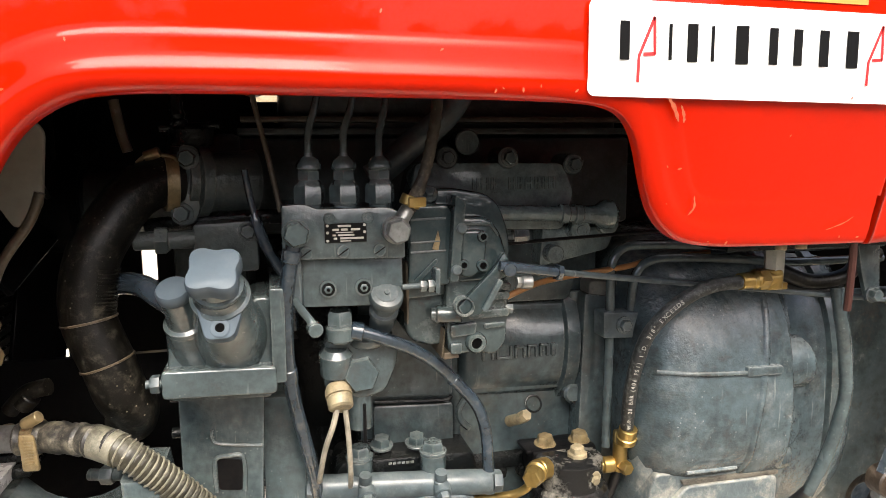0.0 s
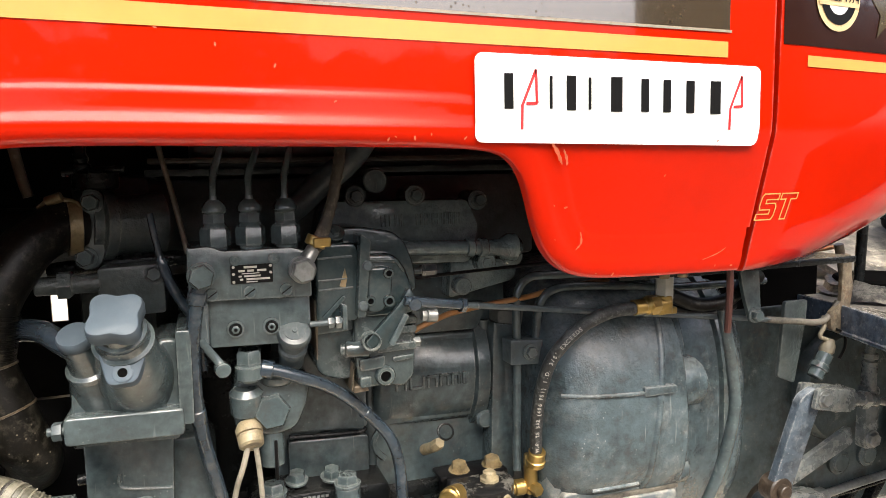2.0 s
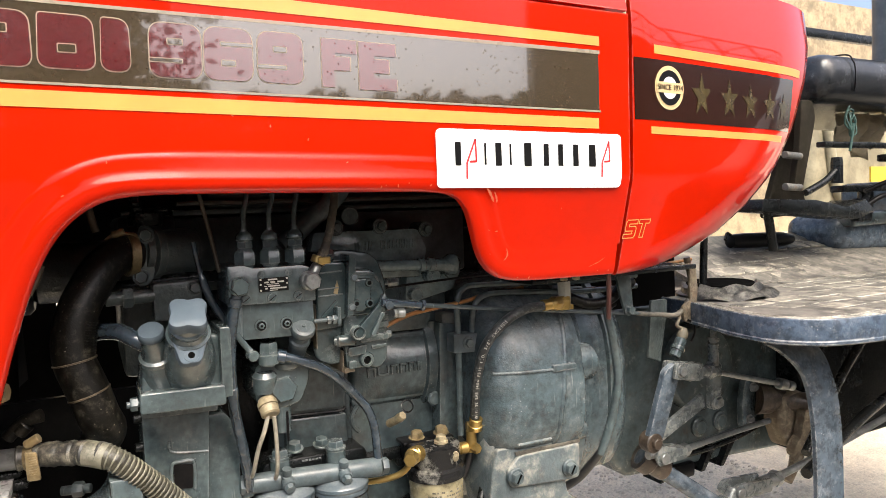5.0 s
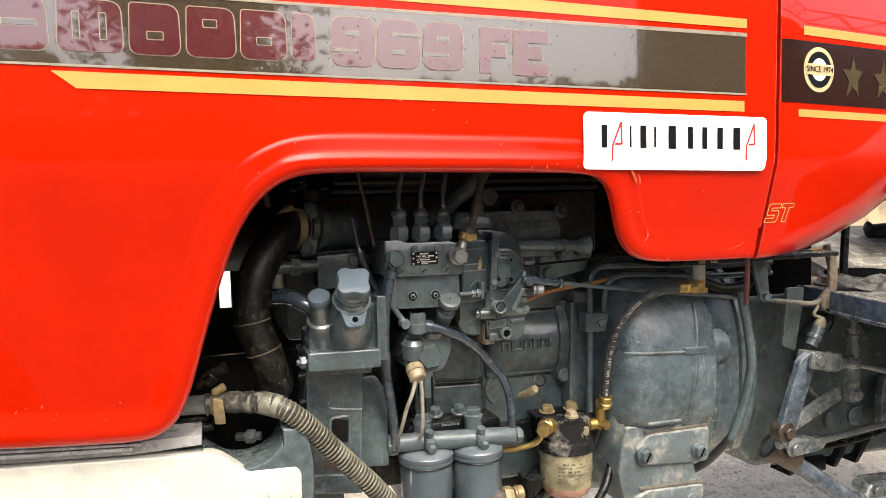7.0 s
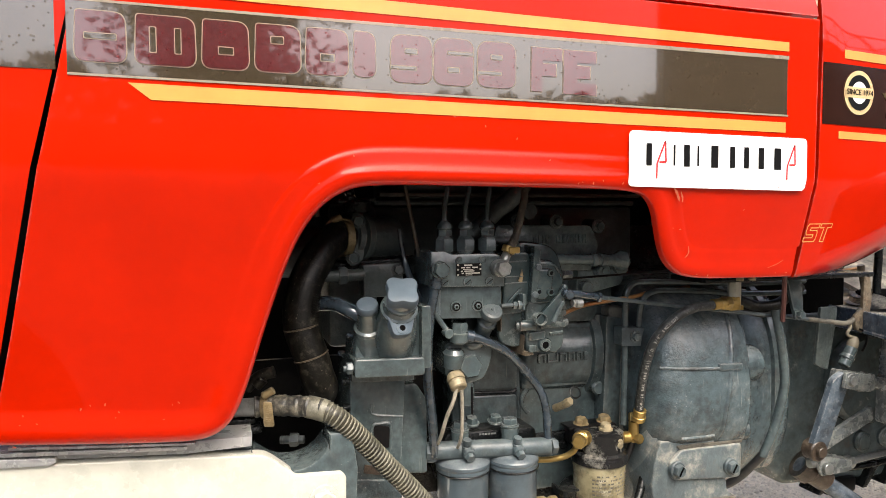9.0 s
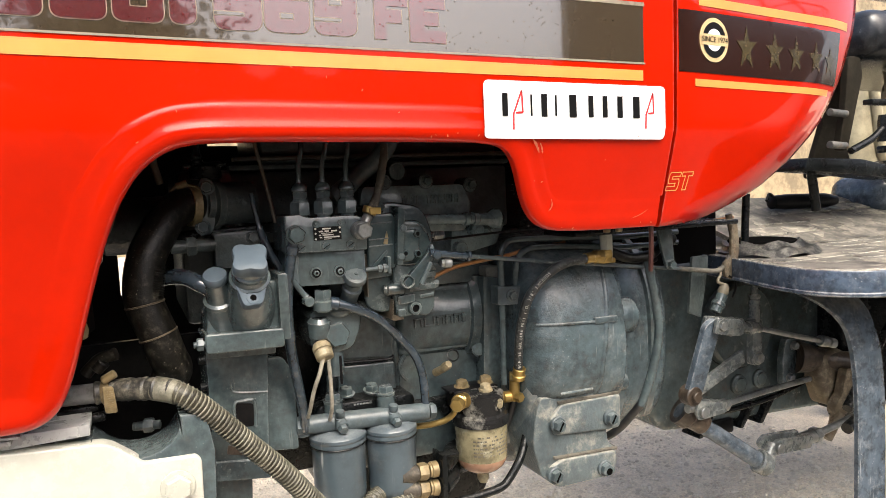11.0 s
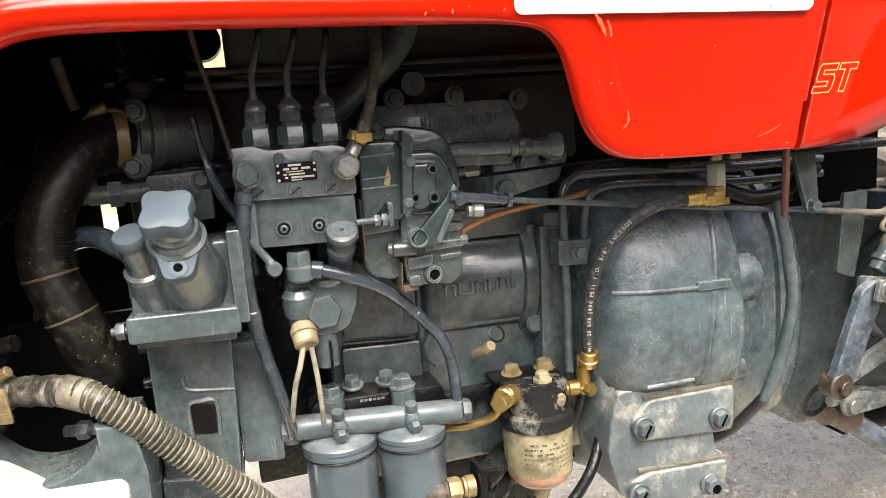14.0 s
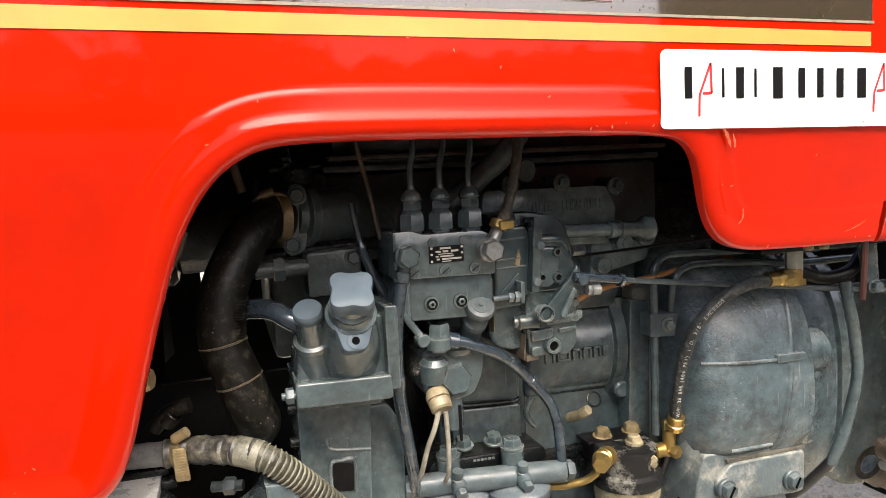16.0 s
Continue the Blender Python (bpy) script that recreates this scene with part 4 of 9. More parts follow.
def disc(name, mat, parent, cx, cz, r0, r1, off, label=""):
    bm = B()
    n = 40
    ring = []
    for r in (r0, r1):
        ring.append([bm.verts.new((cx + r * math.cos(k * math.tau / n), cowl_y(cx + r * math.cos(k * math.tau / n), cz) - off, cz + r * math.sin(k * math.tau / n))) for k in range(n)])
    if r0 > 0:
        for k in range(n):
            bm.faces.new((ring[0][k], ring[0][(k + 1) % n], ring[1][(k + 1) % n], ring[1][k]))
    else:
        bmesh.ops.delete(bm, geom=ring[0], context="VERTS")
        bm.faces.new(ring[1])
    return part(name, bm, mat, parent, label)


EX, EZ = 0.628, 1.2625
badge = disc("badge", material("champagne_badge", (0.62, 0.46, 0.24), 0.3, metal=0.2, amount=0.1, bump=0.02), cowl, EX, EZ, 0.0, 0.033, 0.0020, "round champagne badge with black and white rings")
disc("badge_ring", INK, badge, EX, EZ, 0.0165, 0.0265, 0.0026)
disc("badge_centre", WHITE_VINYL, badge, EX, EZ, 0.0, 0.0165, 0.0026)
bm = B()
vs = [bm.verts.new((EX + dx, cowl_y(EX + dx, EZ) - 0.0032, EZ + dz)) for dx, dz in ((-0.030, -0.008), (0.030, -0.008), (0.030, 0.008), (-0.030, 0.008))]
bm.faces.new(vs)
part("badge_bar", bm, bpy.data.materials["champagne_badge"], badge)
part("lettering", text_bm("SINCE 1974", 0.0118, upright(EX, cowl_y(EX, EZ) - 0.0040, EZ) @ pose(0, 0, 0, 0, math.degrees(math.atan(0.10)), 0), 0.0002), INK, badge)
for k, x in enumerate((0.706, 0.778, 0.836, 0.893, 0.940)):
    bm = B()
    r = 0.036 - 0.002 * k
    cz = 1.255 - 0.002 * k
    pts = []
    for j in range(10):
        rr = r if j % 2 == 0 else r * 0.40
        a = math.pi / 2 + j * math.pi / 5
        px, pz = x + rr * 0.72 * math.cos(a), cz + rr * math.sin(a)
        pts.append(bm.verts.new((px, cowl_y(px, pz) - 0.0016, pz)))
    c = bm.verts.new((x, cowl_y(x, cz) - 0.0016, cz))
    for j in range(10):
        bm.faces.new((c, pts[j], pts[(j + 1) % 10]))
    part("star", bm, GOLD_DIM, cowl_band, "dull gold printed star" if k == 0 else "")


def outline_letters():
    """Two outlined italic letters low on the cowl."""
    bm = B()
    z, h, sl = 1.0385, 0.027, 0.16

    def L(pts):
        out = [(x + (zz - z) * sl, zz) for x, zz in pts]
        for a, b in zip(out, out[1:] + out[:1]):
            d = Vector((b[0] - a[0], b[1] - a[1])).normalized() * 0.0006
            s = Vector((-d.y, d.x))
            q = [Vector(a) - d - s, Vector(b) + d - s, Vector(b) + d + s, Vector(a) - d + s]
            bm.faces.new([bm.verts.new((p.x, skin_rear(p.x, p.y) - 0.0012, p.y)) for p in q])
    x = 0.5440
    L([(x, z), (x + 0.021, z), (x + 0.023, z + 0.004), (x + 0.023, z + 0.013), (x + 0.021, z + 0.017), (x + 0.008, z + 0.017), (x + 0.008, z + 0.021), (x + 0.023, z + 0.021), (x + 0.023, z + h),
       (x + 0.003, z + h), (x + 0.001, z + 0.024), (x + 0.001, z + 0.014), (x + 0.003, z + 0.0105), (x + 0.016, z + 0.0105), (x + 0.016, z + 0.006), (x, z + 0.006)])
    x = 0.5700
    L([(x + 0.007, z), (x + 0.0145, z), (x + 0.0145, z + 0.021), (x + 0.023, z + 0.021), (x + 0.023, z + h), (x, z + h), (x, z + 0.021), (x + 0.007, z + 0.021)])
    part("lettering", bm, GOLD_LINE, cowl, "gold outlined lettering")


outline_letters()


# ---- engine: the large castings ----
def engine_block():
    bm = B()
    box(bm, 0.070, 0.375, 0.150, 0.42, 0.60, 0.985, 0.006)
    block = part("engine_block", bm, GREY, tractor, "dark grey painted cast-iron engine block")
    # Near-black box added to stand for the dark gap ahead of the block.
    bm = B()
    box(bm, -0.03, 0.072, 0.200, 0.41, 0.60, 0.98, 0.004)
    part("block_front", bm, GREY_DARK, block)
    # Side door with raised cast letters, between rounded ribs.
    bm = B()
    slab(bm, round_poly([(0.192, 0.782), (0.330, 0.780), (0.330, 0.893), (0.192, 0.895)], 0.008), 0.141, 0.152, 0.006, 3)
    part("side_door", bm, GREY, block, "grey plate behind the rounded casing")
    bm = B()
    rod(bm, (0.343, 0.150, 0.775), (0.343, 0.150, 0.905), 0.010, seg=16)
    rod(bm, (0.188, 0.152, 0.70), (0.188, 0.152, 0.90), 0.007, seg=12)
    pieces("block_rib", bm, GREY, block)
    bm = B()
    slab(bm, round_poly([(0.192, 0.897), (0.330, 0.895), (0.345, 0.93), (0.192, 0.935)], 0.006), 0.139, 0.152, 0.006)
    part("block_ledge", bm, GREY, block)
    bm = B()
    turned(bm, (0.190, 0.2115, 0.840), (0.345, 0.2115, 0.834), [(0, 0.070), (0.004, 0.082), (0.010, 0.086), (0.131, 0.086), (0.134, 0.092), (0.150, 0.092), (0.155, 0.080)], 48)
    part("round_casing", bm, GREY, block, "rounded casing behind the cast letters", angle=50)
    bm = B()
    rod(bm, (0.336, 0.160, 0.776), (0.336, 0.128, 0.776), 0.0125, seg=20, edge=0.003)
    part("casing_lug", bm, GREY, block)
    # raised bars for the cast name
    bm = B()
    for x0, w in ((0.2145, 0.015), (0.2325, 0.020), (0.2555, 0.014), (0.2720, 0.013), (0.2875, 0.012), (0.3025, 0.006)):
        z0 = 0.8300
        h = 0.0155
        t = 0.0034
        for a in (0.0, w - t):
            box(bm, x0 + a, x0 + a + t, 0.1215, 0.1275, z0, z0 + h, 0.0008, 1)
        if w > 0.008:
            box(bm, x0, x0 + w, 0.1215, 0.1275, z0 + (0.0 if w > 0.015 else h - t), z0 + (t if w > 0.015 else h), 0.0008, 1)
        if w > 0.02:
            box(bm, x0 + w / 2 - t / 2, x0 + w / 2 + t / 2, 0.1235, 0.1275, z0, z0 + h * 0.8, 0.0008, 1)
    part("cast_lettering", bm, GREY, block)
    # Crankcase cover plates ahead of the door.
    bm = B()
    slab(bm, round_poly([(0.088, 0.794), (0.180, 0.787), (0.180, 0.885), (0.088, 0.890)], 0.006), 0.131, 0.152, 0.005)
    part("crankcase_cover", bm, GREY, block)
    bm = B()
    slab(bm, round_poly([(0.084, 0.716), (0.182, 0.712), (0.182, 0.778), (0.084, 0.783)], 0.006), 0.134, 0.152, 0.005)
    part("crankcase_cover", bm, GREY, block)
    bm = B()
    pipe(bm, [(0.086, 0.131, 0.7895), (0.13, 0.130, 0.7865), (0.170, 0.130, 0.7845), (0.178, 0.131, 0.789)], 0.0026, 8)
    part("cover_bead", bm, GREY_DARK, block)
    bm = B()
    pipe(bm, [(0.200, 0.133, 0.745), (0.189, 0.129, 0.758), (0.187, 0.128, 0.772), (0.197, 0.129, 0.787)], 0.0042, 8)
    part("casting_bead", bm, GREY, block)
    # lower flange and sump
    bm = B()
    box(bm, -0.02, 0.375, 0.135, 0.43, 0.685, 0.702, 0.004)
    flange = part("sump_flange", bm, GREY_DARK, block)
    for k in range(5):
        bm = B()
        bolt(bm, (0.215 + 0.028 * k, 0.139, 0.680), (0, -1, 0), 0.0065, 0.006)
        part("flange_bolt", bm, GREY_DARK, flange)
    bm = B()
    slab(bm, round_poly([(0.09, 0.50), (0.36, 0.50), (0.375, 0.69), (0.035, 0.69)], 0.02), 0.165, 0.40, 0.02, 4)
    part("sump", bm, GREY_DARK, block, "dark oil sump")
    bm = B()
    slab(bm, round_poly([(0.338, 0.70), (0.372, 0.695), (0.376, 0.90), (0.345, 0.905)], 0.004), 0.120, 0.18, 0.004)
    part("rear_flange", bm, GREY, block)
    # dipstick with its ring, and the plug below
    bm = B()
    ring = [(0.266 + 0.0095 * math.cos(a), 0.088 + 0.004 * math.sin(a), 0.785 + 0.0085 * math.sin(a)) for a in (k * math.tau / 20 for k in range(21))]
    pipe(bm, ring, 0.0013, 6, 2)
    part("dipstick_ring", bm, GREY_DARK, block, "wire dipstick ring")
    bm = B()
    rod(bm, (0.252, 0.132, 0.748), (0.2575, 0.104, 0.762), 0.0070, 0.0065)
    hexnut(bm, (0.257, 0.106, 0.761), (0.2605, 0.094, 0.770), 0.0075)
    part("dipstick_socket", bm, CREAM_NUT, block, "cream-stained dipstick socket")
    return block


engine_block()


def cylinder_head():
    bm = B()
    box(bm, -0.06, 0.43, 0.175, 0.42, 0.985, 1.095, 0.006)
    head = part("cylinder_head", bm, IRON, tractor, "sooty grey cylinder head")
    bm = B()
    box(bm, -0.008, 0.42, 0.19, 0.40, 1.095, 1.19, 0.012, 3)
    part("valve_cover", bm, IRON, head)
    bm = B()
    box(bm, -0.055, 0.43, 0.168, 0.2, 1.098, 1.106, 0.002)
    part("head_gasket_edge", bm, IRON, head)
    # cast side cover with lugs and unreadable cast marks
    bm = B()
    slab(bm, round_poly([(0.120, 0.992), (0.312, 0.985), (0.325, 1.03), (0.310, 1.064), (0.135, 1.066)], 0.008), 0.113, 0.178, 0.005)
    cover = part("side_cover", bm, HEAD_CAST, head, "rough cast cover with raised marks")
    for x, z in ((0.170, 1.071), (0.242, 1.070), (0.322, 1.062), (0.146, 1.022)):
        bm = B()
        rod(bm, (x, 0.150, z), (x, 0.108, z), 0.0125, seg=20)
        bolt(bm, (x, 0.108, z), r=0.0075, h=0.006)
        part("cover_bolt", bm, GREY, cover)
    bm = B()
    rod(bm, (0.196, 0.15, 1.088), (0.196, 0.116, 1.088), 0.0145, seg=24)
    rod(bm, (0.14, 0.15, 1.05), (0.14, 0.13, 1.05), 0.012, seg=24)
    pieces("core_plug", bm, GREY, cover)
    bm = B()
    for x0, w in ((0.200, 0.007), (0.210, 0.009), (0.222, 0.005), (0.243, 0.008), (0.254, 0.006), (0.263, 0.009), (0.275, 0.006), (0.284, 0.005), (0.292, 0.008)):
        box(bm, x0, x0 + 0.0022, 0.1100, 0.1135, 1.034, 1.048, 0.0006, 1)
        box(bm, x0 + w - 0.0022, x0 + w, 0.1100, 0.1135, 1.034, 1.048, 0.0006, 1)
        box(bm, x0, x0 + w, 0.1102, 0.1135, 1.040, 1.0425, 0.0006, 1)
    part("cast_lettering", bm, HEAD_CAST, cover)
    # lifter gallery pipe with its sleeve and rounded end
    bm = B()
    turned(bm, (0.205, 0.095, 1.010), (0.375, 0.100, 1.002), [(0, 0.009), (0.095, 0.009), (0.096, 0.0115), (0.104, 0.0115), (0.106, 0.0095), (0.112, 0.0095), (0.113, 0.012), (0.121, 0.012), (0.123, 0.010), (0.140, 0.011), (0.150, 0.0175), (0.160, 0.0175), (0.168, 0.010)], 20)
    part("gallery_pipe", bm, HEAD_CAST, head)
    bm = B()
    rod(bm, (0.33, 0.14, 0.985), (0.33, 0.102, 0.985), 0.0125, seg=20)
    rod(bm, (0.33, 0.104, 0.985), (0.33, 0.099, 0.985), 0.006, seg=12)
    rod(bm, (0.30, 0.14, 0.957), (0.30, 0.106, 0.957), 0.011, seg=20)
    rod(bm, (0.37, 0.14, 0.99), (0.37, 0.11, 0.99), 0.013, seg=20)
    slab(bm, round_poly([(0.285, 0.94), (0.375, 0.958), (0.385, 0.985), (0.29, 0.99)], 0.008), 0.122, 0.16, 0.004)
    part("coolant_boss", bm, HEAD_CAST, head)
    bm = B()
    rod(bm, (0.222, 0.088, 0.983), (0.258, 0.088, 0.983), 0.005, seg=12)
    hexnut(bm, (0.240, 0.088, 0.983), (0.258, 0.088, 0.983), 0.008)
    part("pipe_nut", bm, GREY, head)
    # slanting pipe between the injector lines and the head
    bm = B()
    pipe(bm, [(0.085, 0.11, 1.050), (0.108, 0.11, 1.066), (0.128, 0.11, 1.084), (0.152, 0.11, 1.101), (0.172, 0.11, 1.120), (0.187, 0.11, 1.143), (0.195, 0.11, 1.17)], 0.0148, 18)
    part("breather_pipe", bm, GREY_LIGHT, head, "grey slanting breather pipe")
    bm = B()
    pipe(bm, [(0.225, 0.085, 0.975), (0.32, 0.085, 0.979), (0.44, 0.085, 0.983), (0.56, 0.09, 0.985)], 0.0021, 8)
    part("linkage_rod", bm, BLACK, head)
    # exhaust side and rocker details in the dark
    bm = B()
    box(bm, -0.05, 0.43, 0.150, 0.176, 1.112, 1.118, 0.001)
    part("cover_lip", bm, RUSTY, head)


cylinder_head()


def timing_case():
    bm = B()
    slab(bm, round_poly([(-0.118, 0.676), (-0.044, 0.668), (-0.034, 0.860), (-0.118, 0.866)], 0.006), 0.055, 0.17, 0.004)
    case = part("timing_case", bm, GREY, tractor, "grey painted timing gear case")
    bm = B()
    slab(bm, round_poly([(-0.040, 0.690), (0.004, 0.685), (0.004, 0.800), (-0.012, 0.826), (-0.040, 0.826)], 0.006), 0.075, 0.17, 0.004)
    part("case_flange", bm, GREY, case)
    # Flat black patch paints the shade inside an opening; nothing is cut out.
    bm = B()
    slab(bm, round_poly([(-0.084, 0.742), (-0.061, 0.739), (-0.060, 0.771), (-0.084, 0.775)], 0.004), 0.0535, 0.0555, 0.0)
    part("case_window", bm, BLACK, case, "black patch painted for an opening in the case")
    bm = B()
    slab(bm, round_poly([(-0.100, 0.706), (-0.076, 0.700), (-0.075, 0.712), (-0.098, 0.718)], 0.002), 0.0530, 0.0555, 0.0)
    part("case_window", bm, RUSTY, case, "rusty slot in the case")
    bm = B()
    pipe(bm, [(-0.086, 0.0535, 0.740), (-0.086, 0.053, 0.773), (-0.073, 0.053, 0.777), (-0.059, 0.0535, 0.773), (-0.059, 0.0535, 0.738)], 0.0024, 8)
    pipe(bm, [(-0.087, 0.0545, 0.806), (-0.088, 0.054, 0.796), (-0.080, 0.054, 0.790), (-0.040, 0.0545, 0.784)], 0.0018, 8)
    part("case_bead", bm, GREY, case)
    bm = B()
    slab(bm, round_poly([(-0.122, 0.672), (-0.043, 0.661), (-0.040, 0.688), (-0.122, 0.700)], 0.004), 0.050, 0.10, 0.005, 3)
    part("case_foot", bm, GREY_CAST, case, "dust-stained foot of the case")
    # pump drive housing with its filler necks
    bm = B()
    slab(bm, round_poly([(-0.120, 0.868), (-0.024, 0.864), (-0.024, 0.946), (-0.044, 0.946), (-0.062, 0.918), (-0.116, 0.908)], 0.008), 0.012, 0.09, 0.008, 4)
    housing = part("drive_housing", bm, GREY, tractor, "grey drive housing with two oil filler necks")
    bm = B()
    slab(bm, round_poly([(-0.122, 0.860), (-0.022, 0.857), (-0.022, 0.883), (-0.122, 0.886)], 0.005), -0.005, 0.05, 0.007, 4)
    part("housing_roll", bm, GREY, housing)
    bm = B()
    slab(bm, round_poly([(-0.026, 0.866), (-0.013, 0.866), (-0.012, 0.955), (-0.026, 0.955)], 0.003), -0.002, 0.09, 0.003)
    part("housing_flange", bm, GREY, housing)
    bm = B()
    slab(bm, round_poly([(-0.120, 0.846), (-0.028, 0.842), (-0.028, 0.872), (-0.120, 0.876)], 0.004), 0.030, 0.09, 0.004)
    part("housing_skirt", bm, GREY, housing)
    bm = B()
    rod(bm, (-0.120, 0.004, 0.873), (-0.136, 0.004, 0.873), 0.004, seg=12)
    hexnut(bm, (-0.124, 0.004, 0.873), (-0.132, 0.004, 0.873), 0.0085)
    part("stud", bm, GREY_LIGHT, housing, "grey stud with its nut")
    # plain round cap on its neck
    bm = B()
    a, b = Vector((-0.093, 0.040, 0.886)), Vector((-0.105, -0.010, 0.957))
    turned(bm, a, b, [(0, 0.0265), (0.02, 0.0250), (0.038, 0.0205), (0.046, 0.0190), (0.047, 0.0200), (0.052, 0.0196), (0.054, 0.0160), (0.070, 0.0142), (0.0875, 0.0140)], 28)
    neck = part("filler_neck", bm, GREY, housing)
    bm = B()
    w = (b - a).normalized()
    turned(bm, b - w * 0.004, b + w * 0.008, [(0, 0.0142), (0.001, 0.0150), (0.009, 0.0152), (0.0115, 0.0138), (0.012, 0.010)], 28)
    part("neck_cap", bm, CAP_GREY, neck, "round grey cap")
    # clover-shaped cap above a lugged tongue
    b = Vector((-0.0675, -0.050, 0.9770))
    a = b - Vector((-0.06, -0.72, 0.69)).normalized() * 0.088
    w = (b - a).normalized()
    bm = B()
    turned(bm, b - (b - a).normalized() * 0.115, b, [(0, 0.034), (0.030, 0.033), (0.055, 0.0290), (0.072, 0.0255), (0.080, 0.0245), (0.081, 0.0256), (0.087, 0.0254), (0.089, 0.0225), (0.096, 0.0210), (0.098, 0.0220), (0.102, 0.0216), (0.104, 0.0190), (0.115, 0.0180)], 32)
    neck = part("filler_neck", bm, GREY, housing)
    rot, _ = frame_of(a, b)
    m = Matrix.Translation(b + w * 0.004) @ rot @ pose(0, 0, 0, 0, 0, 45 - 4)
    bm = B()
    prof = [(-0.0085, 0.90), (-0.0075, 0.97), (0.0, 1.0), (0.0050, 0.985), (0.0078, 0.94), (0.0085, 0.86)]
    rings = []
    n = 48
    for h, s in prof:
        ring = []
        for k in range(n):
            ang = k * math.tau / n
            r = (0.0226 + 0.0034 * math.cos(4 * ang)) * s
            ring.append(bm.verts.new(m @ Vector((r * math.cos(ang), r * math.sin(ang), h))))
        rings.append(ring)
    for p, q in zip(rings, rings[1:]):
        for k in range(n):
            bm.faces.new((p[k], p[(k + 1) % n], q[(k + 1) % n], q[k]))
    bm.faces.new(list(reversed(rings[0])))
    bm.faces.new(rings[-1])
    part("clover_cap", bm, CAP_GREY, neck, "light grey four-lobed filler cap")
    down = Vector((0.0, -0.44, -0.90)).normalized()
    face = Vector((0.0, -0.90, 0.44)).normalized()
    c = Vector((-0.066, -0.030, 0.961))
    plane = Matrix(((1, -face.x, -down.x, c.x), (0, -face.y, -down.y, c.y), (0, -face.z, -down.z, c.z), (0, 0, 0, 1)))
    bm = B()
    slab(bm, round_poly([(-0.0215, 0.010), (0.0215, 0.010), (0.0215, -0.010), (0.011, -0.042), (-0.012, -0.043), (-0.0195, -0.012)], 0.007), -0.004, 0.012, 0.002, m=plane)
    part("neck_tongue", bm, CAP_GREY, neck, "lugged tongue with one hole")
    hole = c + down * 0.033
    bm = B()
    turned(bm, hole, hole + face * 0.01, [(0.002, 0.0085), (0.0048, 0.0082), (0.0052, 0.0072), (0.0052, 0.0042), (0.0046, 0.0038)], 22)
    part("lug_boss", bm, CAP_GREY, neck)
    bm = B()
    rod(bm, hole + face * 0.0030, hole + face * 0.0053, 0.0039, seg=16)
    part("lug_hole", bm, HOLE, neck)
    # bracket and bolt seen above the necks
    bm = B()
    slab(bm, round_poly([(-0.095, 0.962), (-0.035, 0.962), (-0.035, 1.012), (-0.095, 1.010)], 0.004), 0.062, 0.10, 0.003)
    bolt(bm, (-0.044, 0.062, 1.002), r=0.0075, h=0.007)
    part("bracket", bm, IRON, housing)
    bm = B()
    rod(bm, (-0.150, 0.07, 0.995), (-0.092, 0.07, 0.995), 0.009)
    hexnut(bm, (-0.130, 0.07, 0.995), (-0.118, 0.07, 0.995), 0.014)
    part("pipe_union", bm, IRON, housing)
    bm = B()
    pipe(bm, [(-0.104, 0.012, 0.938), (-0.123, 0.02, 0.950), (-0.140, 0.035, 0.958), (-0.165, 0.06, 0.956), (-0.20, 0.09, 0.942)], 0.0105, 16)
    part("breather_hose", bm, FUEL_PIPE, housing, "dark grey rubber breather hose")
    for z in (0.80, 0.838):
        bm = B()
        rod(bm, (-0.127, 0.07, z), (-0.112, 0.07, z), 0.006)
        part("side_bolt", bm, GREY_DARK, housing)


timing_case()


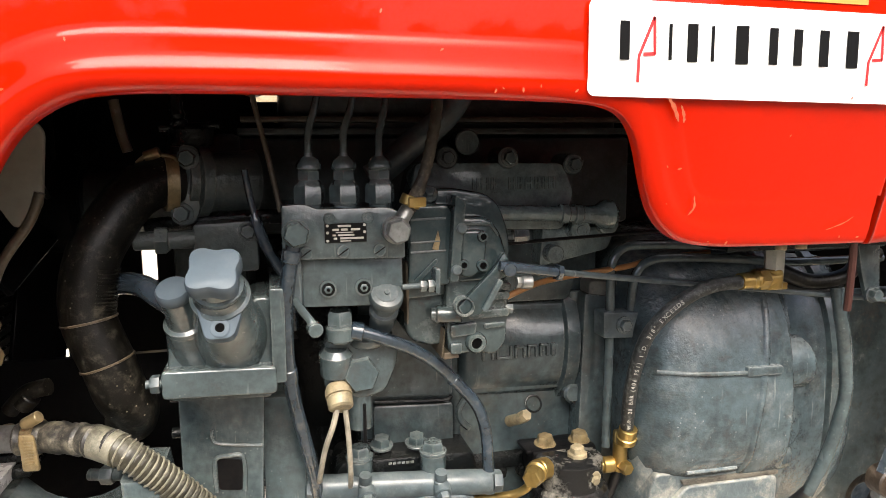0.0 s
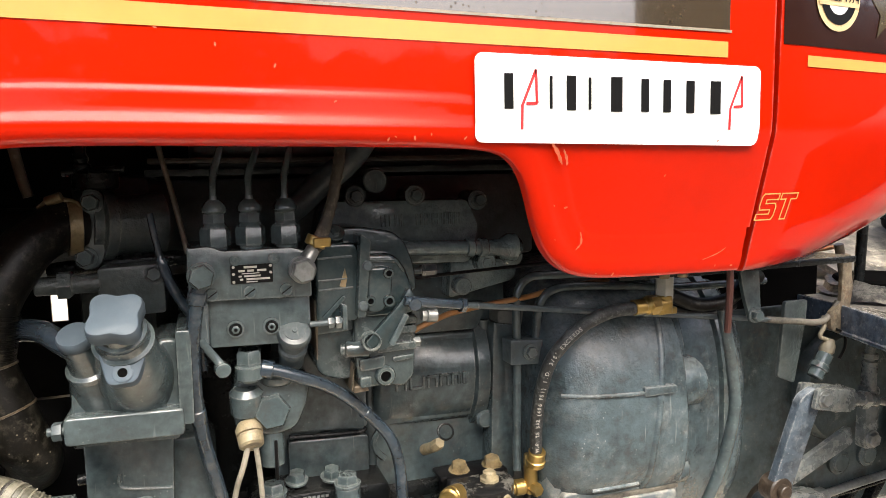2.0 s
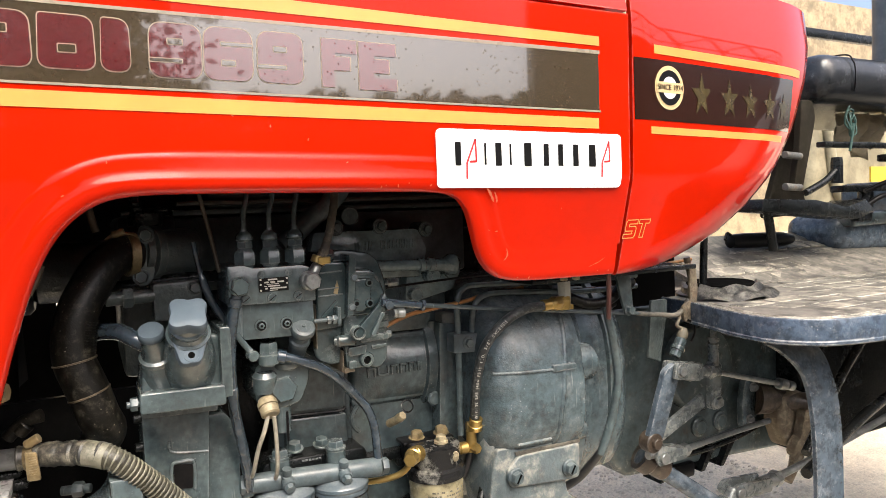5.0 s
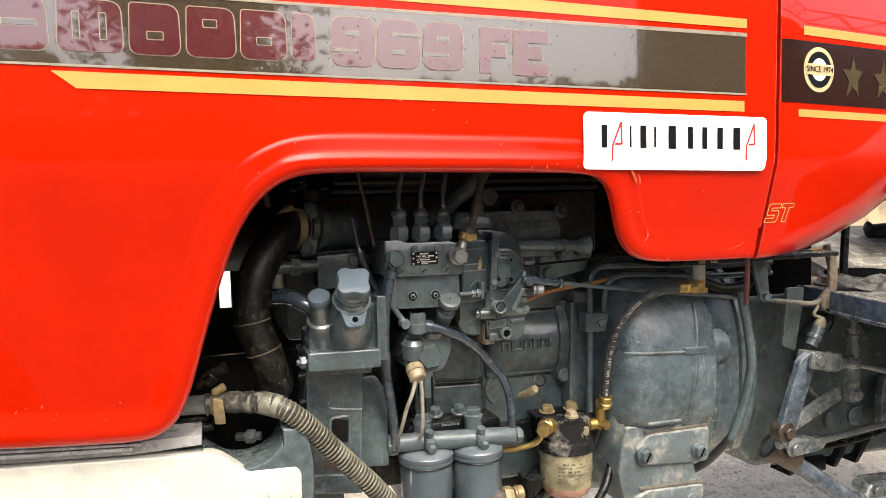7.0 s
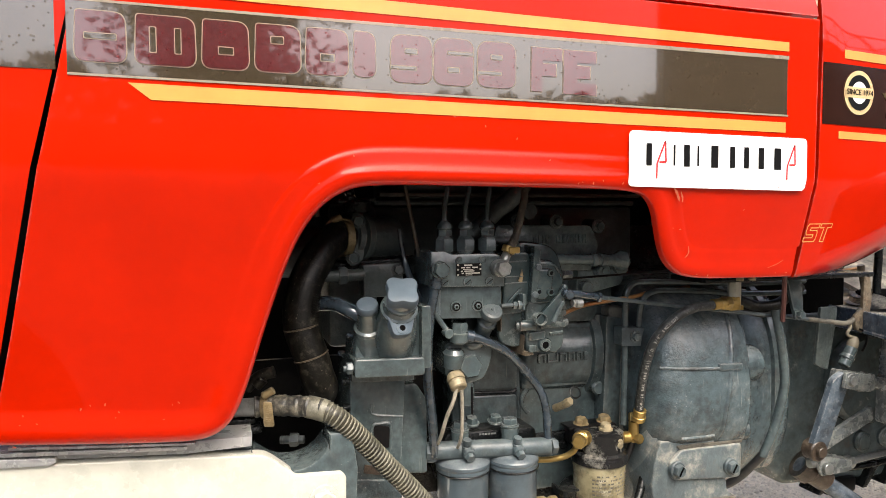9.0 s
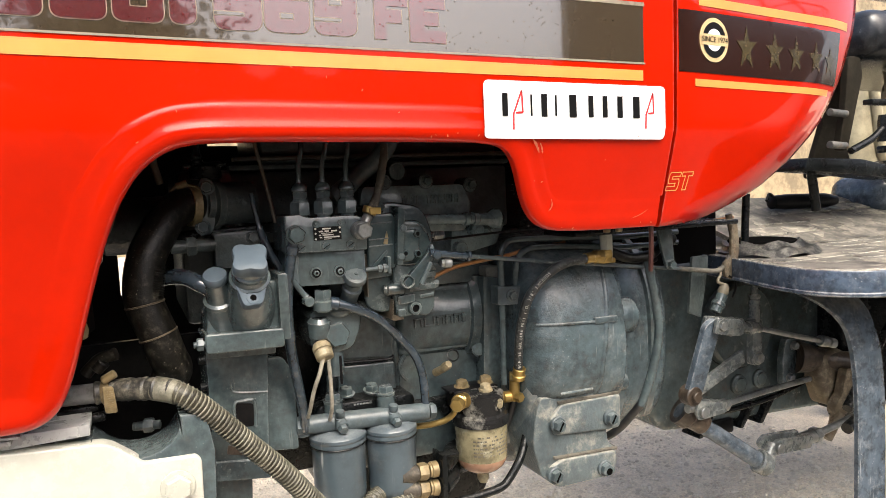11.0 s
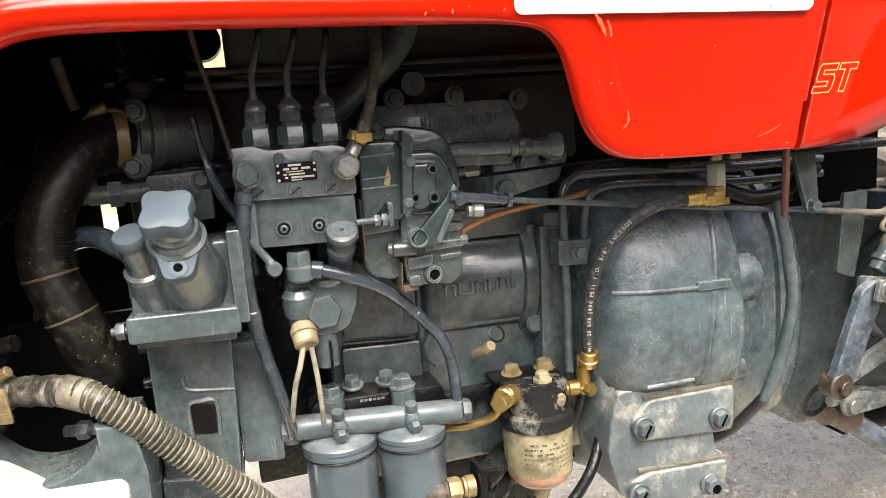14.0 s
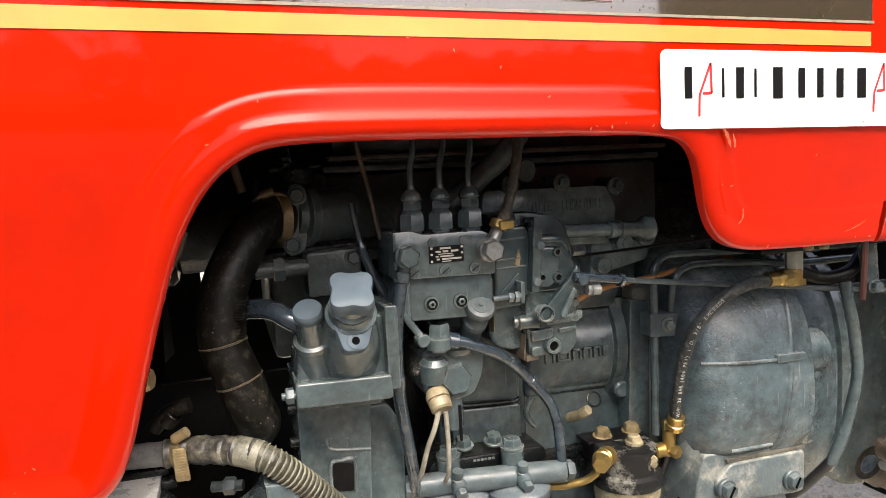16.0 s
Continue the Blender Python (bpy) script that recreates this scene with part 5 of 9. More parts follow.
# ---- injection pump and its neighbours ----
def injection_pump():
    bm = B()
    slab(bm, round_poly([(-0.012, 0.980), (0.101, 0.977), (0.101, 1.020), (0.085, 1.026), (0.020, 1.026), (0.008, 1.031), (-0.012, 1.030)], 0.003), 0.001, 0.085, 0.003)
    pump = part("injection_pump", bm, GREY, tractor, "grey three-cylinder fuel injection pump with pipe unions")
    bm = B()
    slab(bm, round_poly([(0.004, 0.933), (0.100, 0.930), (0.100, 0.978), (0.004, 0.981)], 0.004), 0.010, 0.085, 0.004)
    part("tappet_cover", bm, GREY, pump)
    bm = B()
    slab(bm, round_poly([(-0.011, 0.940), (0.004, 0.934), (0.005, 0.979), (-0.006, 0.979)], 0.006), 0.004, 0.085, 0.005)
    part("end_cover", bm, GREY_LIGHT, pump)
    bm = B()
    pipe(bm, [(-0.004, 0.006, 0.944), (0.002, 0.006, 0.933), (0.009, 0.006, 0.923), (0.013, 0.004, 0.917)], 0.0042, 10)
    rod(bm, (0.013, 0.010, 0.914), (0.015, -0.002, 0.913), 0.0072, seg=14)
    part("stop_lever", bm, GREY, pump)
    for i, x in enumerate((0.0145, 0.047, 0.0805)):
        y = 0.018
        bm = B()
        turned(bm, (x, y, 1.020), (x, y, 1.060), [(0, 0.0125), (0.003, 0.0125), (0.004, 0.0108), (0.008, 0.0108), (0.009, 0.0118), (0.024, 0.0118), (0.0275, 0.0105)], 24)
        holder = part("delivery_valve", bm, GREY, pump, "grey delivery valve holder with a union nut" if i == 0 else "")
        bm = B()
        hexnut(bm, (x, y, 1.030), (x, y, 1.0485), 0.0145, 0.2 + i)
        turned(bm, (x, y, 1.0475), (x, y, 1.053), [(0, 0.0122), (0.002, 0.0112), (0.0045, 0.0096)], 18)
        hexnut(bm, (x, y, 1.052), (x, y, 1.0615), 0.0108, 0.4 + i)
        turned(bm, (x, y, 1.0605), (x, y, 1.0735), [(0, 0.0098), (0.002, 0.0118), (0.006, 0.0118), (0.010, 0.0095), (0.013, 0.0062)], 18)
        turned(bm, (x, y, 1.066), (x, y, 1.078), [(0, 0.0085), (0.003, 0.0075), (0.005, 0.0048), (0.011, 0.004)], 16)
        part("union_nut", bm, GREY, holder)
        bm = B()
        lean = (0.006, 0.007, 0.006)[i]
        pipe(bm, [(x, y, 1.070), (x, y, 1.085), (x + 0.001, y + 0.001, 1.098), (x + lean, y + 0.006, 1.114), (x + lean * 1.8, y + 0.02, 1.130), (x + lean * 2.4, y + 0.05, 1.145)], 0.0036, 10)
        part("fuel_line", bm, GREY, holder)
    # banjo bolts on the gallery
    for x, y in ((0.0, 0.0), (0.0915, -0.004)):
        bm = B()
        rod(bm, (x, y + 0.010, 1.005), (x, y - 0.010, 1.005), 0.0128, seg=28, edge=0.002)
        hexnut(bm, (x, y - 0.009, 1.005), (x, y - 0.019, 1.005), 0.0118, 0.26)
        part("banjo_bolt", bm, STEEL if x > 0.05 else GREY, pump, "bright banjo bolt" if x > 0.05 else "grey banjo bolt")
    # data plate: printed bars
    bm = B()
    box(bm, 0.026, 0.0645, -0.0006, 0.002, 0.9945, 1.0125, 0.0003, 1)
    plate = part("data_plate", bm, INK, pump, "small black and white data plate")
    bm = B()
    for z, h, runs in ((1.0100, 0.0020, ((0.038, 0.050),)), (1.0066, 0.0020, ((0.033, 0.039), (0.041, 0.047), (0.050, 0.0585))), (1.0040, 0.0008, ((0.036, 0.052),)), (1.0015, 0.0016, ((0.033, 0.036), (0.038, 0.053))), (0.9985, 0.0018, ((0.034, 0.037), (0.040, 0.0615))), (0.9960, 0.0010, ((0.040, 0.050),))):
        for x0, x1 in runs:
            box(bm, x0, x1, -0.0010, -0.0005, z - h / 2, z + h / 2, 0.0)
    for x, z in ((0.0285, 1.0105), (0.0625, 1.0105), (0.0285, 0.9965), (0.0285, 1.004), (0.0625, 1.004)):
        rod(bm, (x, 0.0, z), (x, -0.0014, z), 0.0014, seg=8)
    pieces("printed_bar", bm, WHITE_DIRT, plate)
    # slotted screws, hex screws and cover bolts
    for x in (0.0085, 0.0425, 0.0765):
        bm = B()
        rod(bm, (x, 0.003, 0.986), (x, -0.002, 0.986), 0.0062, seg=18)
        scr = part("slotted_screw", bm, GREY, pump)
        bm = B()
        box(bm, -0.0056, 0.0056, -0.0005, 0.0005, -0.0006, 0.0006, 0.0, m=pose(x, -0.0021, 0.986, 0, -35, 0))
        part("slot", bm, BLACK, scr)
    for x in (0.0305, 0.0660):
        bm = B()
        rod(bm, (x, 0.004, 1.017), (x, -0.001, 1.017), 0.0055, seg=16)
        rod(bm, (x, 0.0, 1.017), (x, -0.003, 1.017), 0.003, seg=6)
        part("screw", bm, GREY, pump)
    for x in (0.028, 0.0615):
        bm = B()
        rod(bm, (x, 0.014, 0.950), (x, 0.006, 0.950), 0.0085, seg=22)
        part("plug", bm, GREY, pump)
        bm = B()
        rod(bm, (x, 0.0065, 0.950), (x, 0.0052, 0.950), 0.0062, seg=20)
        well = part("plug_well", bm, GREY_DARK, pump)
        bm = B()
        turned(bm, (x, 0.006, 0.950), (x, 0.0035, 0.950), [(0, 0.0042), (0.002, 0.004), (0.0025, 0.003)], 6)
        part("plug_bolt", bm, GREY, well)
        bm = B()
        rod(bm, (x, 0.0036, 0.950), (x, 0.0030, 0.950), 0.0017, seg=10)
        part("plug_hole", bm, HOLE, well)
    return pump


injection_pump()


def governor():
    def piece(name, poly, y0, bevel, mat, rr=0.006, y1=0.12, parent=None, label=""):
        bm = B()
        slab(bm, round_poly(poly, rr), y0, y1, bevel, 4)
        return part(name, bm, mat, parent, label)

    gov = piece("governor", [(0.108, 0.944), (0.151, 0.944), (0.154, 1.013), (0.150, 1.026), (0.118, 1.026), (0.109, 1.013)], 0.022, 0.006, GOV_BLACK, 0.006, 0.12, tractor, "dark grey governor housing bolted to the injection pump")
    piece("top_cover", [(0.112, 0.995), (0.223, 0.965), (0.220, 0.995), (0.210, 1.022), (0.196, 1.034), (0.157, 1.041), (0.131, 1.039), (0.118, 1.028)], 0.046, 0.014, GOV_BLACK, 0.010, 0.12, gov, "rounded black top cover")
    piece("governor_cover", [(0.155, 0.946), (0.213, 0.946), (0.2125, 0.966), (0.2035, 0.996), (0.190, 1.013), (0.155, 1.014)], 0.021, 0.009, GOV_BLACK, 0.010, 0.12, gov)
    piece("cover_face", [(0.158, 0.954), (0.172, 0.952), (0.184, 0.964), (0.1865, 0.992), (0.182, 1.0005), (0.160, 1.001)], 0.012, 0.006, GOV_BLACK, 0.006, 0.06, gov)
    piece("cover_ridge", [(0.160, 1.005), (0.191, 1.003), (0.199, 0.992), (0.201, 0.994), (0.193, 1.0065), (0.160, 1.009)], 0.0185, 0.002, GOV_BLACK, 0.002, 0.06, gov)
    bm = B()
    slab(bm, round_poly([(0.1465, 0.950), (0.1555, 0.950), (0.1635, 1.028), (0.1530, 1.036)], 0.003), 0.008, 0.12, 0.004, 4)
    part("cover_flange", bm, GOV_BLACK, gov, "upright joint flange")
    for x, z in ((0.1585, 1.003), (0.153, 0.962)):
        bm = B()
        rod(bm, (x, 0.012, z), (x, 0.0045, z), 0.0052, seg=18, edge=0.0012)
        part("flange_bolt", bm, GREY_LIGHT, gov)
    # lower casting in steps
    piece("lower_cover", [(0.148, 0.950), (0.215, 0.946), (0.2105, 0.878), (0.198, 0.867), (0.178, 0.872), (0.150, 0.869), (0.146, 0.915)], 0.026, 0.006, BELLY, 0.006, 0.12, gov)
    for poly, y in (([(0.168, 0.908), (0.212, 0.909), (0.212, 0.918), (0.170, 0.917)], 0.019), ([(0.170, 0.925), (0.213, 0.927), (0.213, 0.935), (0.174, 0.934)], 0.021), ([(0.150, 0.890), (0.176, 0.892), (0.178, 0.905), (0.150, 0.903)], 0.020),
                    ([(0.196, 0.938), (0.214, 0.936), (0.214, 0.944), (0.198, 0.946)], 0.020), ([(0.150, 0.872), (0.163, 0.872), (0.163, 0.884), (0.150, 0.884)], 0.0215), ([(0.186, 0.896), (0.209, 0.898), (0.209, 0.903), (0.186, 0.902)], 0.0225)):
        piece("casting_step", poly, y, 0.003, BELLY, 0.0035, 0.06, gov)
    piece("governor_belly", [(0.1065, 0.898), (0.1075, 0.934), (0.115, 0.942), (0.149, 0.940), (0.149, 0.878), (0.132, 0.878), (0.113, 0.884)], 0.041, 0.016, BELLY, 0.010, 0.12, gov, "grey belly with rust streaks")
    for poly, y in (([(0.1415, 0.868), (0.1440, 0.868), (0.1460, 0.897), (0.1445, 0.899)], 0.0275), ([(0.1070, 0.905), (0.1085, 0.905), (0.1100, 0.944), (0.1080, 0.968), (0.1065, 0.968)], 0.030), ([(0.1440, 0.8665), (0.160, 0.8675), (0.158, 0.8735), (0.1440, 0.8735)], 0.0255)):
        piece("rusty_gasket", poly, y, 0.0008, TAN_ROD, 0.001, 0.10, gov, "rust-stained gasket edge")
    piece("cast_web", [(0.108, 0.930), (0.148, 0.932), (0.148, 0.946), (0.108, 0.946)], 0.034, 0.004, BELLY, 0.004, 0.12, gov)
    piece("web_rib", [(0.112, 0.951), (0.135, 0.973), (0.138, 0.970), (0.118, 0.949)], 0.018, 0.002, GOV_BLACK, 0.002, 0.04, gov)
    # Thin ridges in lighter paint stand in for the housing's highlight lines.
    for z, x1 in ((1.0112, 0.146), (0.9885, 0.140), (0.9790, 0.146)):
        bm = B()
        pipe(bm, [(0.1105, 0.0215, z), (0.13, 0.0213, z + 0.0006), (x1, 0.0215, z + 0.001)], 0.0011, 8)
        part("casting_rib", bm, GREY_LIGHT, gov)
    bm = B()
    rod(bm, (0.1327, 0.06, 1.020), (0.1327, 0.036, 1.0365), 0.0098, seg=22)
    rod(bm, (0.1327, 0.040, 1.034), (0.1327, 0.033, 1.0395), 0.0055, seg=6)
    part("top_screw", bm, GREY, gov)
    for x, z, r, y in ((0.1812, 0.9935, 0.0060, 0.013), (0.1612, 0.9660, 0.0058, 0.013), (0.1810, 0.9645, 0.0068, 0.013), (0.1775, 0.8825, 0.0112, 0.024)):
        bm = B()
        turned(bm, (x, y + 0.008, z), (x, y - 0.005, z), [(0, r), (0.0095, r), (0.0125, r * 0.82), (0.0125, r * 0.52), (0.008, r * 0.46)], 22)
        boss = part("screw_boss", bm, BELLY if y > 0.02 else GOV_BLACK, gov)
        bm = B()
        rod(bm, (x, y, z), (x, y - 0.0022, z), r * 0.50, seg=14)
        part("screw_hole", bm, HOLE, boss)
    bm = B()
    rod(bm, (0.136, 0.030, 0.9135), (0.163, 0.026, 0.9125), 0.0092, seg=20, edge=0.002)
    rod(bm, (0.132, 0.031, 0.9138), (0.137, 0.030, 0.9135), 0.0070, seg=16)
    part("spring_boss", bm, BELLY, gov)
    bm = B()
    rod(bm, (0.210, 0.030, 0.9155), (0.219, 0.029, 0.915), 0.0058, seg=6)
    part("side_plug", bm, GREY, gov)
    # stop spindle with nuts in its fork
    bm = B()
    rod(bm, (0.098, 0.006, 0.9483), (0.134, 0.006, 0.9492), 0.0030)
    spin = part("stop_spindle", bm, GREY_LIGHT, gov)
    for x, r in ((0.116, 0.0060), (0.1235, 0.0068)):
        bm = B()
        hexnut(bm, (x, 0.006, 0.9485), (x + 0.006, 0.006, 0.9486), r)
        part("spindle_nut", bm, GREY, spin)
    bm = B()
    slab(bm, round_poly([(0.1305, 0.940), (0.1355, 0.940), (0.1360, 0.965), (0.1310, 0.965)], 0.002), 0.003, 0.03, 0.0015)
    part("spindle_fork", bm, GREY, spin)
    bm = B()
    slab(bm, [(0.132, 0.982), (0.138, 0.980), (0.140, 0.990), (0.138, 1.000), (0.136, 0.994)], 0.0206, 0.0222, 0.0)
    part("paint_chip", bm, OCHRE, gov, "ochre chip in the paint")
    # throttle lever with its spring, and the long rod
    bm = B()
    slab(bm, round_poly([(0.152, 0.925), (0.160, 0.933), (0.190, 0.962), (0.200, 0.979), (0.207, 0.968), (0.199, 0.955), (0.176, 0.917), (0.161, 0.914)], 0.004), 0.001, 0.010, 0.002)
    lever = part("throttle_lever", bm, GOV_BLACK, gov, "dark slanting throttle lever")
    bm = B()
    slab(bm, round_poly([(0.176, 0.922), (0.181, 0.919), (0.1985, 0.950), (0.1935, 0.953)], 0.002), -0.003, 0.004, 0.0015)
    part("lever_lip", bm, GREY, lever)
    bm = B()
    coil = [(0.1585 + 0.0088 * math.cos(k * 0.6), 0.010 - 0.0004 * k * 0.8, 0.9265 + 0.0088 * math.sin(k * 0.6)) for k in range(44)]
    pipe(bm, coil, 0.0012, 6, 2)
    part("return_spring", bm, BELLY, lever)
    bm = B()
    hexnut(bm, (0.2135, 0.004, 0.9475), (0.219, 0.004, 0.9472), 0.0062)
    rod(bm, (0.2185, 0.004, 0.9472), (0.230, 0.004, 0.9466), 0.0070, seg=14)
    part("spring_clip", bm, STEEL, lever)
    bm = B()
    a, b = Vector((0.194, -0.001, 0.9655)), Vector((0.258, 0.007, 0.9545))
    rod(bm, a, b, 0.0056, seg=16)
    hexnut(bm, b, b + (b - a).normalized() * 0.006, 0.0085)
    rod(bm, (0.2035, 0.004, 0.9615), (0.2035, -0.009, 0.9615), 0.0066, seg=18)
    part("rod_end", bm, FUEL_PIPE, gov, "glossy dark rod end")
    bm = B()
    pipe(bm, [(0.258, 0.008, 0.9545), (0.35, 0.018, 0.941), (0.50, 0.03, 0.920), (0.62, 0.035, 0.904), (0.705, 0.035, 0.893)], 0.0034, 10)
    part("throttle_rod", bm, GREY_LIGHT, gov, "long thin grey throttle rod")


governor()


def feed_pump():
    bm = B()
    slab(bm, round_poly([(0.023, 0.838), (0.024, 0.890), (0.060, 0.897), (0.101, 0.890), (0.099, 0.862), (0.086, 0.832), (0.060, 0.826)], 0.010), 0.040, 0.13, 0.012, 4)
    feed = part("feed_pump", bm, GREY, tractor, "grey fuel feed pump with a hand primer")
    bm = B()
    turned(bm, (0.068, 0.052, 0.884), (0.068, 0.048, 0.902), [(0, 0.018), (0.004, 0.021), (0.010, 0.021), (0.013, 0.017), (0.018, 0.015)], 24)
    part("pump_flange", bm, GREY, feed)
    bm = B()
    turned(bm, (0.036, 0.046, 0.852), (0.036, 0.040, 0.884), [(0, 0.010), (0.004, 0.016), (0.026, 0.017), (0.032, 0.012)], 22)
    part("pump_lobe", bm, GREY, feed)
    bm = B()
    turned(bm, (0.040, 0.030, 0.893), (0.040, 0.028, 0.926), [(0, 0.0120), (0.003, 0.0145), (0.015, 0.0145), (0.0165, 0.0120), (0.0185, 0.0120)], 24)
    hexnut(bm, (0.040, 0.029, 0.911), (0.040, 0.0275, 0.925), 0.0130, 0.4)
    part("banjo_union", bm, GREY, feed)
    bm = B()
    hexnut(bm, (0.060, 0.052, 0.853), (0.060, 0.030, 0.856), 0.0195, 0.1)
    part("big_hex_plug", bm, GREY, feed, "large grey hexagon plug")
    bm = B()
    rod(bm, (0.060, 0.055, 0.843), (0.060, 0.055, 0.792), 0.013, seg=20)
    part("valve_chamber", bm, GREY, feed)
    bm = B()
    box(bm, 0.0605, 0.0640, 0.032, 0.036, 0.783, 0.825, 0.001)
    part("slot_pin", bm, BLACK, feed)
    # primer
    bm = B()
    a, b = Vector((0.083, 0.046, 0.903)), Vector((0.083, 0.010, 0.938))
    turned(bm, a, b, [(0, 0.0125), (0.022, 0.0125), (0.024, 0.0145), (0.031, 0.0145), (0.033, 0.012), (0.042, 0.012)], 26)
    prim = part("primer_barrel", bm, GREY_LIGHT, feed)
    bm = B()
    w = (b - a).normalized()
    turned(bm, b - w * 0.003, b + w * 0.009, [(0, 0.0150), (0.002, 0.0165), (0.008, 0.0165), (0.0105, 0.0150), (0.0115, 0.0105), (0.0122, 0.0105)], 36)
    rod(bm, b + w * 0.009, b + w * 0.0115, 0.0028, seg=10)
    part("primer_knob", bm, GREY_LIGHT, prim, "round grey primer knob")
    # stained drain nut with two tan pipes
    bm = B()
    turned(bm, (0.036, 0.040, 0.845), (0.038, 0.022, 0.826), [(0, 0.0105), (0.006, 0.0135), (0.012, 0.0135), (0.0125, 0.0115), (0.014, 0.0130), (0.024, 0.0125), (0.026, 0.010)], 22)
    nut = part("drain_nut", bm, CREAM_NUT, feed, "cream-coloured stained drain nut")
    bm = B()
    pipe(bm, [(0.034, 0.024, 0.826), (0.029, 0.026, 0.806), (0.022, 0.034, 0.782), (0.017, 0.045, 0.752), (0.016, 0.06, 0.735)], 0.0029, 10)
    part("tan_pipe", bm, PALE_TUBE, nut)
    bm = B()
    pipe(bm, [(0.042, 0.024, 0.824), (0.045, 0.03, 0.790), (0.047, 0.04, 0.750), (0.048, 0.06, 0.725)], 0.0028, 10)
    part("tan_pipe", bm, PALE_TUBE, nut)
    # pipe from the pump gallery down to the filter head
    bm = B()
    pipe(bm, [(-0.002, -0.002, 0.997), (-0.008, 0.002, 0.965), (-0.0115, 0.008, 0.932), (-0.012, 0.018, 0.886), (-0.007, 0.032, 0.836), (0.004, 0.050, 0.779), (0.012, 0.066, 0.735), (0.014, 0.076, 0.712)], 0.0072, 14)
    fuel = part("fuel_pipe", bm, FUEL_PIPE, tractor, "grey fuel pipe from the injection pump to the filters")
    bm = B()
    for a, b, r in (((-0.0035, -0.001, 0.990), (-0.006, 0.0, 0.978), 0.0090), ((-0.0110, 0.0215, 0.872), (-0.0098, 0.0255, 0.858), 0.0080)):
        rod(bm, a, b, r, seg=16)
    pieces("pipe_sleeve", bm, FUEL_PIPE, fuel)
    bm = B()
    pipe(bm, [(0.046, 0.027, 0.905), (0.066, 0.026, 0.900), (0.089, 0.028, 0.890), (0.118, 0.038, 0.874), (0.145, 0.05, 0.852), (0.170, 0.058, 0.825), (0.190, 0.062, 0.799), (0.200, 0.064, 0.770), (0.203, 0.064, 0.735), (0.204, 0.064, 0.708)], 0.0068, 14)
    fuel = part("fuel_pipe", bm, FUEL_PIPE, tractor, "grey fuel pipe from the feed pump to the filter head")
    bm = B()
    rod(bm, (0.050, 0.027, 0.904), (0.062, 0.026, 0.901), 0.0095, seg=16)
    rod(bm, (0.160, 0.0555, 0.836), (0.163, 0.0565, 0.833), 0.0078, seg=16)
    pieces("pipe_sleeve", bm, FUEL_PIPE, fuel)
    # fuel hose with a brass clip, into the right banjo
    bm = B()
    pipe(bm, [(0.093, -0.006, 1.006), (0.097, -0.004, 1.014), (0.104, 0.0, 1.024)], 0.0070, 12)
    part("hose_stub", bm, STEEL, tractor, "bright pipe stub on the injection pump")
    bm = B()
    pipe(bm, [(0.103, 0.0, 1.021), (0.109, 0.0, 1.031), (0.116, 0.0, 1.046), (0.123, 0.0, 1.066), (0.128, 0.0, 1.088), (0.132, 0.0, 1.108), (0.135, 0.008, 1.130), (0.136, 0.03, 1.16)], 0.0056, 14, radius=lambda i, d: 0.0056 + 0.0004 * math.sin(i * 1.9) + (0.0010 if d < 0.03 else 0.0))
    hose = part("fuel_hose", bm, MUD, tractor, "brown dirt-stained rubber fuel hose")
    bm = B()
    a, b = Vector((0.1045, -0.001, 1.0265)), Vector((0.1085, -0.001, 1.0355))
    turned(bm, a, b, [(0, 0.0093), (0.001, 0.0102), (0.009, 0.0102), (0.0099, 0.0093)], 24)
    box(bm, 0.102, 0.119, -0.0145, -0.009, 1.026, 1.0355, 0.0012, 1, m=None)
    part("hose_clip", bm, BRASS, hose, "brass hose clip")


feed_pump()


